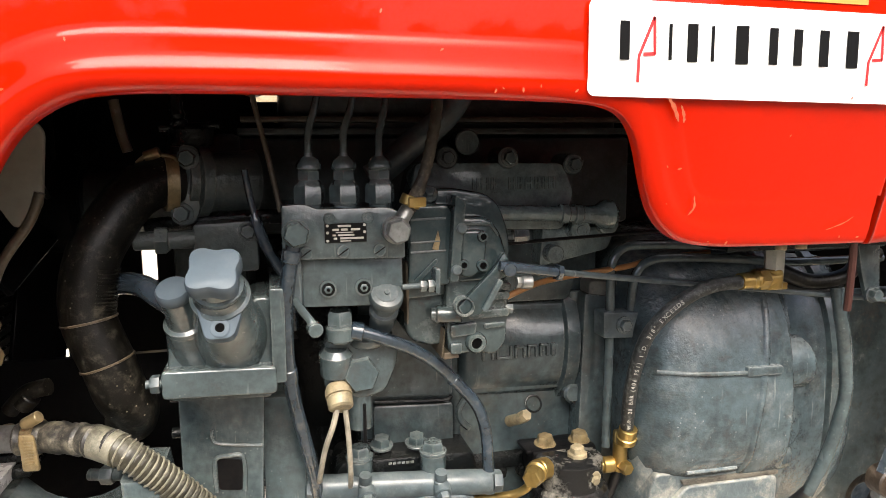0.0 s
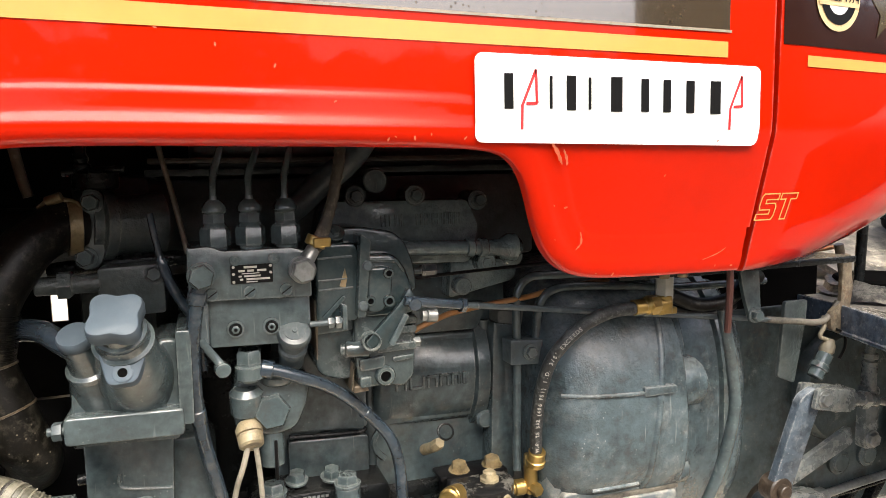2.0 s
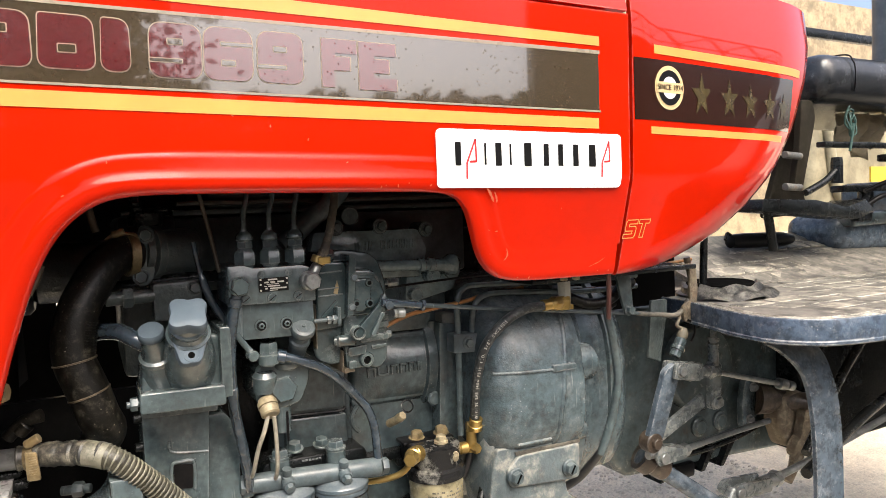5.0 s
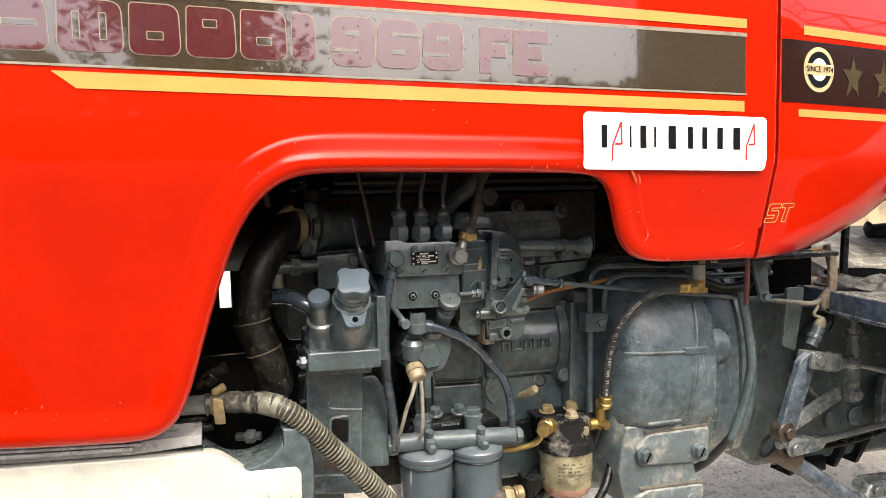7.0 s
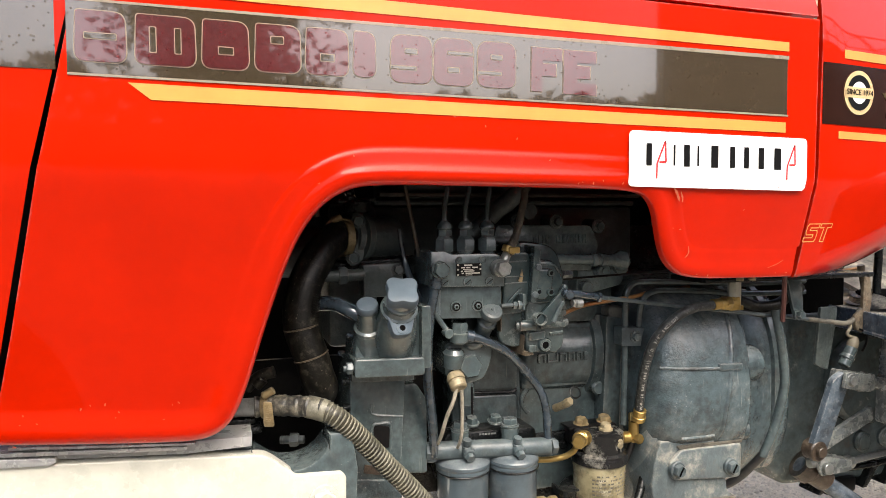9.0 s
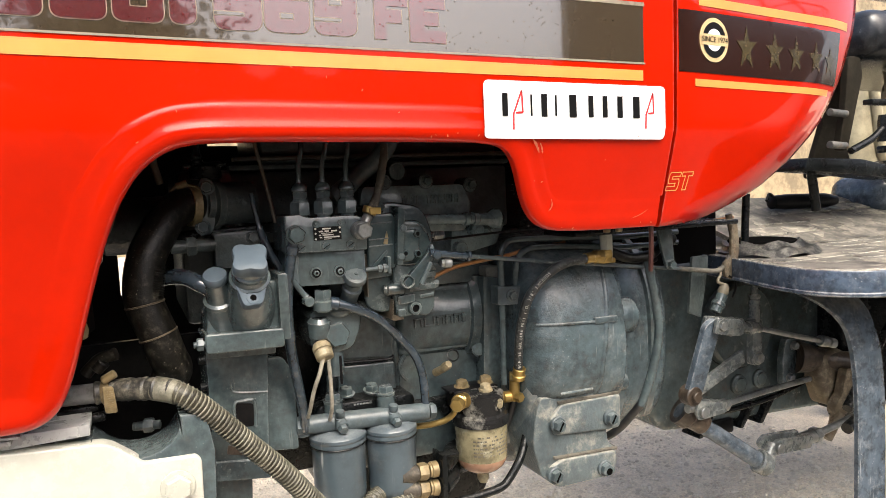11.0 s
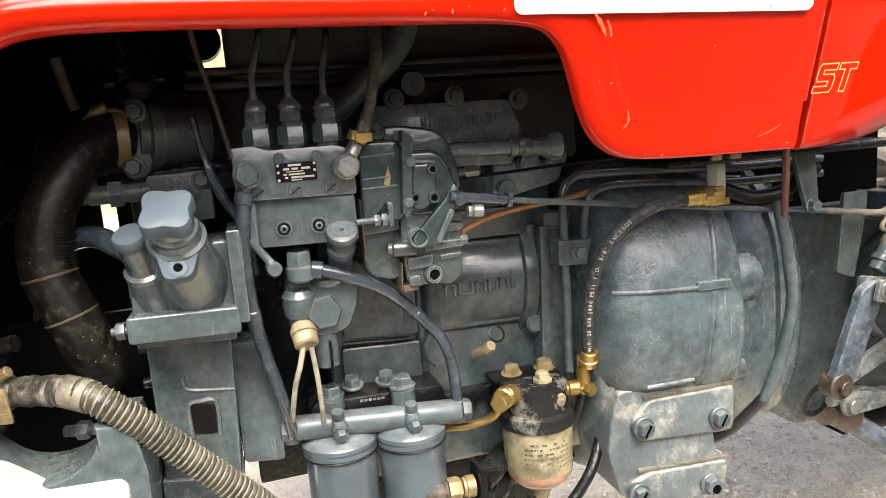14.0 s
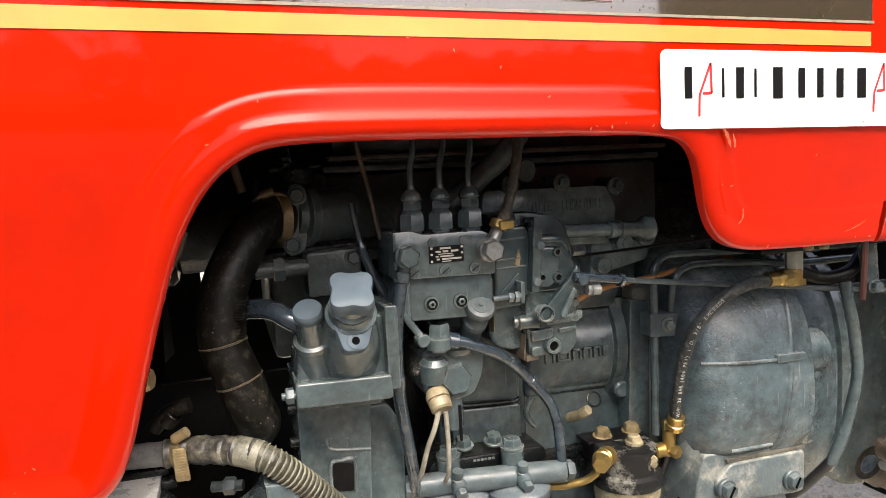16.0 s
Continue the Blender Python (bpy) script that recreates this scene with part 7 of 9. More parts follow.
def clutch_linkage():
    # upright arm from the cross shaft to the long rod
    bm = B()
    a = Vector((0.774, 0.028, 0.782))
    slab(bm, round_poly([(-0.020, -0.004), (-0.016, -0.152), (0.020, -0.150), (0.018, 0.006), (0.0, 0.014)], 0.010), -0.006, 0.006, 0.0025, m=Matrix.Translation(a) @ pose(0, 0, 0, 7, 14.5, 0))
    arm = part("clutch_arm", bm, BLUE_GREY, tractor, "worn grey clutch arm with rusty lower end")
    bm = B()
    rod(bm, (0.739, 0.062, 0.648), (0.739, 0.036, 0.648), 0.0195, seg=24)
    rod(bm, (0.739, 0.038, 0.648), (0.739, 0.028, 0.648), 0.010, seg=18)
    part("arm_hub", bm, RUSTY, arm, "rust-brown hub")
    bm = B()
    slab(bm, round_poly([(0.765, 0.768), (0.832, 0.755), (0.838, 0.772), (0.835, 0.786), (0.772, 0.797)], 0.005), 0.012, 0.018, 0.0015)
    slab(bm, round_poly([(0.765, 0.768), (0.832, 0.755), (0.838, 0.772), (0.835, 0.786), (0.772, 0.797)], 0.005), 0.040, 0.046, 0.0015)
    box(bm, 0.806, 0.842, 0.014, 0.044, 0.757, 0.787, 0.002)
    fork = part("clevis", bm, LINK, arm, "pale grey steel clevis")
    bm = B()
    bolt(bm, (0.783, 0.012, 0.781), r=0.0095, h=0.005)
    part("clevis_pin", bm, STEEL, fork)
    bm = B()
    rod(bm, (0.838, 0.028, 0.770), (0.872, 0.030, 0.764), 0.011, seg=16)
    hexnut(bm, (0.868, 0.030, 0.7645), (0.882, 0.030, 0.762), 0.014)
    rod(bm, (0.88, 0.03, 0.762), (0.90, 0.030, 0.759), 0.010, seg=16)
    part("rod_neck", bm, LINK, fork)
    bm = B()
    pipe(bm, [(0.895, 0.030, 0.760), (0.98, 0.025, 0.736), (1.07, 0.015, 0.712)], 0.0055, 10)
    rod(bm, (1.055, 0.016, 0.716), (1.075, 0.014, 0.711), 0.0115, seg=18)
    rod(bm, (1.078, 0.012, 0.710), (1.092, 0.010, 0.706), 0.010, seg=18)
    part("pull_rod", bm, STEEL, arm, "thin steel pull rod")
    # upright link from the pedal
    bm = B()
    rod(bm, (0.905, 0.045, 0.865), (0.905, 0.045, 0.80), 0.0065)
    hexnut(bm, (0.905, 0.045, 0.823), (0.905, 0.045, 0.815), 0.011)
    rod(bm, (0.905, 0.045, 0.812), (0.904, 0.045, 0.770), 0.010)
    slab(bm, round_poly([(0.890, 0.684), (0.914, 0.682), (0.918, 0.775), (0.892, 0.778)], 0.008), 0.036, 0.052, 0.003)
    link = part("pedal_link", bm, LINK, tractor, "grey upright pedal link under the footboard")
    bm = B()
    bolt(bm, (0.904, 0.036, 0.698), r=0.0105, h=0.006)
    part("link_bolt", bm, STEEL, link)
    bm = B()
    slab(bm, round_poly([(0.742, 0.652), (0.752, 0.630), (0.892, 0.686), (0.886, 0.714)], 0.006), 0.055, 0.063, 0.002)
    part("cross_arm", bm, LINK, link)
    # lower clevis with its rod
    bm = B()
    slab(bm, round_poly([(0.770, 0.603), (0.778, 0.585), (0.850, 0.588), (0.852, 0.608), (0.780, 0.625)], 0.006), 0.066, 0.072, 0.002)
    slab(bm, round_poly([(0.770, 0.603), (0.778, 0.585), (0.850, 0.588), (0.852, 0.608), (0.780, 0.625)], 0.006), 0.092, 0.098, 0.002)
    box(bm, 0.822, 0.854, 0.067, 0.097, 0.589, 0.609, 0.002)
    low = part("brake_clevis", bm, LINK, tractor, "pale steel brake clevis and rod")
    bm = B()
    rod(bm, (0.788, 0.068, 0.601), (0.788, 0.058, 0.601), 0.011, seg=18)
    rod(bm, (0.760, 0.08, 0.607), (0.775, 0.08, 0.607), 0.008, seg=12)
    part("clevis_pin", bm, STEEL, low)
    bm = B()
    hexnut(bm, (0.852, 0.08, 0.599), (0.868, 0.08, 0.600), 0.013)
    pipe(bm, [(0.86, 0.08, 0.600), (0.98, 0.09, 0.603), (1.13, 0.095, 0.606)], 0.0065, 10)
    part("brake_rod", bm, STEEL, low)
    # cross shaft with rusty collar and its end lever
    bm = B()
    turned(bm, (0.770, 0.112, 0.595), (0.930, 0.043, 0.472), [(0, 0.0165), (0.028, 0.0165), (0.19, 0.0170), (0.207, 0.018), (0.2075, 0.010)], 24)
    shaft = part("cross_shaft", bm, BLUE_GREY, tractor, "worn grey cross shaft with a rusty collar")
    bm = B()
    turned(bm, (0.772, 0.112, 0.597), (0.826, 0.088, 0.556), [(0, 0.030), (0.024, 0.030), (0.030, 0.024), (0.058, 0.0225), (0.062, 0.019)], 22)
    part("rusty_collar", bm, RUSTY, shaft, "rust-brown collar")
    bm = B()
    w = Vector((0.188, -0.057, -0.112)).normalized()
    e = Vector((0.930, 0.043, 0.474))
    rod(bm, e - w * 0.02, e + w * 0.006, 0.0245, seg=26)
    rod(bm, e + w * 0.004, e + w * 0.012, 0.014, seg=20)
    rod(bm, e + w * 0.010, e + w * 0.015, 0.007, seg=14)
    pipe(bm, [e, e + Vector((0.012, 0.002, 0.018)), e + Vector((0.026, 0.004, 0.034))], 0.014, 12)
    part("end_lever", bm, LINK, shaft, "grey end lever")
    bm = B()
    for y in (0.035, 0.068):
        slab(bm, round_poly([(0.940, 0.506), (0.952, 0.490), (1.060, 0.484), (1.062, 0.512), (0.958, 0.520)], 0.008), y, y + 0.008, 0.002)
    fork = part("shaft_clevis", bm, LINK, shaft, "pale steel clevis")
    bm = B()
    rod(bm, (0.958, 0.040, 0.505), (0.958, 0.026, 0.505), 0.011, seg=18)
    part("clevis_pin", bm, STEEL, fork)
    bm = B()
    rod(bm, (1.045, 0.055, 0.497), (1.09, 0.055, 0.498), 0.014, seg=18)
    hexnut(bm, (1.088, 0.055, 0.498), (1.105, 0.055, 0.500), 0.017)
    pipe(bm, [(1.10, 0.055, 0.499), (1.25, 0.055, 0.520), (1.5, 0.055, 0.56)], 0.008, 10)
    part("shaft_rod", bm, STEEL, fork)
    bm = B()
    pipe(bm, [(0.702, 0.036, 0.893), (0.75, 0.038, 0.886), (0.80, 0.040, 0.880), (0.822, 0.041, 0.890), (0.835, 0.042, 0.905)], 0.0045, 12)
    part("caked_rod_end", bm, DUSTY_EDGE, tractor, "mud-caked end of the throttle rod at the bracket")
    # plug and wire by the bracket under the cowl
    bm = B()
    slab(bm, round_poly([(0.750, 0.802), (0.780, 0.790), (0.798, 0.880), (0.800, 0.908), (0.760, 0.908)], 0.004), 0.060, 0.066, 0.0015)
    br = part("support_bracket", bm, IRON, tractor, "grey support bracket with an electrical plug")
    bm = B()
    rod(bm, (0.800, 0.045, 0.800), (0.820, 0.045, 0.832), 0.011, seg=16)
    rod(bm, (0.806, 0.045, 0.811), (0.811, 0.045, 0.818), 0.0135, seg=16)
    part("plug_body", bm, GREY, br)
    bm = B()
    turned(bm, (0.818, 0.045, 0.832), (0.828, 0.045, 0.852), [(0, 0.008), (0.005, 0.0105), (0.014, 0.0095), (0.022, 0.005)], 10)
    pipe(bm, [(0.826, 0.045, 0.850), (0.808, 0.045, 0.858), (0.815, 0.045, 0.872), (0.818, 0.05, 0.885)], 0.0030, 10)
    part("plug_cap", bm, material("cream_plug", (0.22, 0.19, 0.135), 0.6, amount=0.3, bump=0.2), br, "dirty cream plug cap")
    bm = B()
    pipe(bm, [(0.826, 0.035, 0.868), (0.840, 0.034, 0.860), (0.842, 0.034, 0.842), (0.832, 0.034, 0.826)], 0.0022, 8)
    part("plug_wire", bm, BLACK, br)


clutch_linkage()


# ---- pipes over the bell housing ----
def hydraulic_pipes():
    bm = B()
    slab(bm, round_poly([(0.350, 0.859), (0.402, 0.856), (0.403, 0.887), (0.350, 0.890)], 0.003), 0.080, 0.105, 0.003)
    clampb = part("pipe_clamp_block", bm, GREY_LIGHT, tractor, "grey clamp block holding two steel pipes")
    bm = B()
    rod(bm, (0.376, 0.081, 0.8735), (0.376, 0.0775, 0.8735), 0.0105, seg=22)
    hexnut(bm, (0.376, 0.078, 0.8735), (0.376, 0.072, 0.8735), 0.0075)
    part("block_bolt", bm, GREY, clampb)
    bm = B()
    pipe(bm, [(0.362, 0.092, 0.72), (0.364, 0.092, 0.85), (0.364, 0.092, 0.93), (0.367, 0.092, 0.950), (0.378, 0.092, 0.962), (0.40, 0.09, 0.966), (0.50, 0.085, 0.962), (0.60, 0.085, 0.956), (0.75, 0.09, 0.955)], 0.0058, 12)
    part("steel_pipe", bm, GREY, clampb)
    bm = B()
    pipe(bm, [(0.388, 0.092, 0.70), (0.390, 0.092, 0.85), (0.392, 0.092, 0.905), (0.396, 0.090, 0.932), (0.410, 0.088, 0.946), (0.44, 0.085, 0.950), (0.52, 0.08, 0.945), (0.60, 0.08, 0.938), (0.75, 0.09, 0.935)], 0.0058, 12)
    part("steel_pipe", bm, GREY, clampb)
    # printed rubber hose with brass ends
    bm = B()
    pipe(bm, [(0.500, 0.014, 0.9315), (0.478, 0.012, 0.9315), (0.446, 0.010, 0.930), (0.417, 0.010, 0.921), (0.393, 0.014, 0.9035), (0.375, 0.025, 0.8755), (0.368, 0.036, 0.838), (0.369, 0.050, 0.799), (0.376, 0.067, 0.752), (0.379, 0.073, 0.733)], 0.0077, 16)
    hose = part("hydraulic_hose", bm, HOSE_DUSTY, tractor, "black rubber hose with worn white printing")
    # worn white lettering that follows the hose
    path = smooth_path([(0.376, 0.067, 0.752), (0.369, 0.050, 0.799), (0.368, 0.036, 0.838), (0.375, 0.025, 0.8755), (0.393, 0.014, 0.9035), (0.417, 0.010, 0.921), (0.446, 0.010, 0.930)], 40)
    marks, run = [0.0], 0.0
    for p, q in zip(path, path[1:]):
        run += (q - p).length
        marks.append(run)
    for k, letter in enumerate('W.P. 28 BAR (406 PSI) I.D. 3/8" EXCEEDS'):
        if letter == " ":
            continue
        d = 0.008 + 0.0046 * k
        i = max(j for j, m in enumerate(marks[:-1]) if m <= d)
        p, w = path[i], (path[i + 1] - path[i]).normalized()
        out = Vector((-0.25, -1.0, 0.15))
        out = (out - w * out.dot(w)).normalized()
        u = out.cross(w)
        c = p + out * 0.0078
        m = Matrix(((w.x, u.x, out.x, c.x), (w.y, u.y, out.y, c.y), (w.z, u.z, out.z, c.z), (0, 0, 0, 1)))
        part("printed_letter", text_bm(letter, 0.0066, m, 0.0002, bold=0.0), FADED_PRINT, hose)
    bm = B()
    turned(bm, (0.3775, 0.066, 0.752), (0.3785, 0.074, 0.730), [(0, 0.0098), (0.001, 0.0108), (0.012, 0.0108), (0.013, 0.0125), (0.021, 0.0118)], 18)
    part("hose_ferrule", bm, BRASS, hose, "brass hose ferrule")
    bm = B()
    turned(bm, (0.478, 0.012, 0.932), (0.528, 0.012, 0.934), [(0, 0.0095), (0.014, 0.0095), (0.015, 0.0085), (0.018, 0.0110), (0.030, 0.0110), (0.031, 0.0095), (0.048, 0.0095)], 16)
    hexnut(bm, (0.500, 0.012, 0.933), (0.512, 0.012, 0.9335), 0.0125)
    rod(bm, (0.522, 0.014, 0.922), (0.522, 0.014, 0.944), 0.0110, seg=18)
    box(bm, 0.510, 0.536, 0.006, 0.03, 0.921, 0.929, 0.001)
    part("brass_fitting", bm, BRASS, hose, "brass tee fitting")
    bm = B()
    turned(bm, (0.523, 0.014, 0.940), (0.523, 0.014, 0.966), [(0, 0.0112), (0.027, 0.0112), (0.030, 0.0098), (0.031, 0.007)], 6)
    part("white_cap_nut", bm, CREAM, hose, "whitish cap nut")
    # copper-coloured tube crossing behind the rod
    bm = B()
    pipe(bm, [(0.222, 0.075, 0.914), (0.245, 0.08, 0.922), (0.28, 0.088, 0.930), (0.33, 0.09, 0.936), (0.38, 0.09, 0.941), (0.42, 0.095, 0.947), (0.50, 0.10, 0.952)], 0.0036, 10)
    part("copper_pipe", bm, COPPER, tractor, "orange-brown copper pipe")
    bm = B()
    pipe(bm, [(0.56, 0.12, 0.955), (0.68, 0.115, 0.958), (0.82, 0.12, 0.965), (0.93, 0.12, 0.972)], 0.0036, 10)
    part("copper_pipe", bm, COPPER, tractor, "orange-brown copper pipe under the cowl")
    # rusty strap that hangs at the panel seam, and screws under the hood edge
    bm = B()
    pipe(bm, [(0.543, -0.072, 0.992), (0.545, -0.070, 0.965), (0.546, -0.068, 0.940), (0.5465, -0.066, 0.912)], 0.0038, 8)
    part("seam_strap", bm, material("dark_red_strap", (0.045, 0.012, 0.008), 0.5, amount=0.3, bump=0.2), tractor, "dark red strap hanging at the panel seam")
    for x in (0.455, 0.478):
        bm = B()
        rod(bm, (x, -0.075, 0.990), (x, -0.075, 0.980), 0.0055, seg=12)
        part("panel_screw", bm, OCHRE, tractor, "yellowish screw under the hood edge")
    bm = B()
    box(bm, 0.43, 0.78, -0.030, 0.06, 0.972, 0.980, 0.002)
    sup = part("panel_support", bm, GREY_DARK, tractor, "dark steel panel support")
    bm = B()
    slab(bm, round_poly([(0.640, 0.975), (0.672, 0.975), (0.678, 0.905), (0.662, 0.895), (0.650, 0.93)], 0.004), 0.02, 0.026, 0.001)
    bolt(bm, (0.667, 0.02, 0.905), r=0.008, h=0.008)
    part("hanger_plate", bm, GREY, sup)
    bm = B()
    pipe(bm, [(0.56, 0.05, 0.935), (0.60, 0.045, 0.92), (0.645, 0.04, 0.925), (0.68, 0.05, 0.945), (0.72, 0.07, 0.945)], 0.009, 12)
    pipe(bm, [(0.57, 0.06, 0.915), (0.62, 0.05, 0.905), (0.66, 0.05, 0.915)], 0.007, 12)
    part("wire_loom", bm, RUBBER, sup, "grimy wire loom")


hydraulic_pipes()


# ---- coolant hoses, radiator side, front carrier ----
def front_end():
    bm = B()
    pipe(bm, [(-0.112, 0.098, 1.049), (-0.130, 0.086, 1.049), (-0.150, 0.070, 1.036), (-0.168, 0.057, 1.010), (-0.181, 0.049, 0.985), (-0.188, 0.045, 0.955), (-0.188, 0.043, 0.928), (-0.181, 0.042, 0.905), (-0.173, 0.042, 0.882), (-0.166, 0.045, 0.856), (-0.159, 0.056, 0.835), (-0.166, 0.08, 0.815)], 0.0240, 28)
    hose = part("radiator_hose", bm, RUBBER, tractor, "thick black radiator hose with dried mud spots")
    for c, w, tilt in (((-0.1875, 0.0430, 0.9265), (0.16, -0.05, -0.97), 0), ((-0.1745, 0.0420, 0.886), (0.30, -0.02, -0.95), 0)):
        bm = B()
        c, w = Vector(c), Vector(w).normalized()
        turned(bm, c - w * 0.0012, c + w * 0.0012, [(0, 0.0240), (0.0004, 0.0251), (0.002, 0.0251), (0.0024, 0.0240)], 36)
        part("hose_joint", bm, TAN_ROD, hose)
    for k in range(15):
        bm = B()
        t = k / 14
        c = Vector((-0.183, 0.048, 0.978)).lerp(Vector((-0.1895, 0.0435, 0.933)), t)
        pipe(bm, [c + 0.0239 * Vector((math.cos(a), -math.sin(a), -0.25 * math.cos(a))) for a in (radians(-25 + 11 * j) for j in range(9))], 0.0009, 6, 1)
        part("bellows_fold", bm, RUBBER, hose)
    bm = B()
    c, w = Vector((-0.1170, 0.0945, 1.0490)), Vector((0.93, 0.25, -0.02)).normalized()
    turned(bm, c - w * 0.006, c + w * 0.006, [(0, 0.0270), (0.0005, 0.0285), (0.0115, 0.0285), (0.012, 0.0270)], 40)
    pipe(bm, [c + Vector((-0.028, -0.01, 0.020)), c + Vector((-0.016, -0.012, 0.028)), c + Vector((0.004, -0.012, 0.026)), c + Vector((0.010, -0.016, 0.020))], 0.0022, 8)
    rod(bm, c + Vector((-0.020, -0.012, 0.026)), c + Vector((-0.006, -0.014, 0.031)), 0.0052, seg=12)
    part("hose_clamp", bm, OCHRE, hose, "ochre-stained worm clamp")
    # thermostat housing
    bm = B()
    turned(bm, (-0.104, 0.10, 1.050), (-0.04, 0.125, 1.046), [(0, 0.026), (0.008, 0.028), (0.010, 0.036), (0.020, 0.036), (0.022, 0.030), (0.05, 0.033), (0.068, 0.036)], 28)
    th = part("thermostat_housing", bm, IRON, tractor, "dark thermostat housing with a bolted flange")
    bm = B()
    slab(bm, round_poly([(-0.113, 1.005), (-0.094, 1.008), (-0.082, 1.045), (-0.088, 1.086), (-0.108, 1.088), (-0.104, 1.050)], 0.010), 0.083, 0.10, 0.004)
    part("flange_plate", bm, GREY, th)
    for x, z in ((-0.098, 1.073), (-0.106, 1.019)):
        bm = B()
        bolt(bm, (x, 0.083, z), (-0.1, -1, 0.05), 0.0085, 0.008)
        part("flange_bolt", bm, GREY, th)
    bm = B()
    rod(bm, (-0.096, 0.105, 1.085), (-0.096, 0.105, 1.104), 0.022, seg=22)
    rod(bm, (-0.125, 0.10, 1.103), (-0.068, 0.10, 1.106), 0.004, seg=10)
    turned(bm, (-0.106, 0.10, 1.10), (-0.110, 0.10, 1.145), [(0, 0.009), (0.010, 0.009), (0.012, 0.006), (0.016, 0.008), (0.022, 0.006), (0.028, 0.007), (0.034, 0.005), (0.046, 0.004)], 12)
    part("sensor", bm, GREY_DARK, th)
    bm = B()
    pipe(bm, [(-0.145, 0.11, 1.005), (-0.06, 0.10, 1.012), (0.0, 0.105, 1.012)], 0.008, 12)
    part("water_pipe", bm, GREY_DARK, th)
    # tan rods crossing in the dark
    bm = B()
    pipe(bm, [(-0.036, 0.06, 1.15), (-0.032, 0.06, 1.121), (-0.022, 0.06, 1.075), (-0.012, 0.06, 1.02)], 0.0028, 10)
    part("dipstick_tube", bm, TAN_ROD, tractor, "thin tan dipstick tube")
    bm = B()
    pipe(bm, [(-0.044, 0.05, 1.062), (-0.041, 0.05, 1.040), (-0.036, 0.05, 1.015), (-0.028, 0.05, 0.990), (-0.016, 0.055, 0.966), (-0.006, 0.06, 0.945), (-0.004, 0.06, 0.90)], 0.0050, 12, radius=lambda i, d: 0.0034 if d < 0.045 else 0.0054)
    part("black_cable", bm, FUEL_PIPE, tractor, "black flexible cable")
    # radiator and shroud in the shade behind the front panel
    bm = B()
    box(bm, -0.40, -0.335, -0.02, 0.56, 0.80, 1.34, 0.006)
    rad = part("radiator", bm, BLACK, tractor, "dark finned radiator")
    bm = B()
    for k in range(42):
        box(bm, -0.3335, -0.331, -0.01, 0.55, 0.83 + 0.012 * k, 0.8325 + 0.012 * k, 0.0)
    pieces("radiator_fin", bm, GREY_DARK, rad)
    bm = B()
    slab(bm, round_poly([(-0.285, 1.12), (-0.240, 1.125), (-0.215, 1.10), (-0.222, 1.03), (-0.245, 1.01), (-0.262, 1.04)], 0.008), 0.055, 0.062, 0.002)
    part("shroud_bracket", bm, material("dull_olive_bracket", (0.30, 0.29, 0.24), 0.7, amount=0.3, bump=0.2), rad, "dull olive bracket")
    bm = B()
    pipe(bm, [(-0.215, 0.03, 1.045), (-0.225, 0.03, 1.02), (-0.252, 0.03, 0.98), (-0.268, 0.03, 0.93), (-0.275, 0.03, 0.89)], 0.0045, 10)
    pipe(bm, [(-0.165, 0.10, 1.13), (-0.16, 0.10, 1.10), (-0.155, 0.10, 1.08)], 0.005, 10)
    pieces("bent_pipe", bm, TAN_ROD, rad)
    bm = B()
    for z in (0.905, 0.932):
        hexnut(bm, (-0.272, 0.02, z), (-0.255, 0.015, z), 0.0115)
    part("pipe_nut", bm, OCHRE, rad, "ochre-stained pipe nuts")
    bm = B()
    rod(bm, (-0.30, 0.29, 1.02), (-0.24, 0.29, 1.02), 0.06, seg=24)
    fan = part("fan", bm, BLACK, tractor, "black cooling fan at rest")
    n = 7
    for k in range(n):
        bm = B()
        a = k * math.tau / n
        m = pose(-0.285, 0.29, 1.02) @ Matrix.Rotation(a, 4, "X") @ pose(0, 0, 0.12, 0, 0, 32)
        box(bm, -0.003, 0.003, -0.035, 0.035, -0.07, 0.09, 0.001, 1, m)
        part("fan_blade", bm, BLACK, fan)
    bm = B()
    rod(bm, (-0.24, 0.29, 1.02), (-0.12, 0.29, 1.02), 0.045, seg=24)
    box(bm, -0.13, -0.05, 0.17, 0.42, 0.87, 1.10, 0.01)
    part("water_pump", bm, IRON, tractor, "dark water pump body")


front_end()


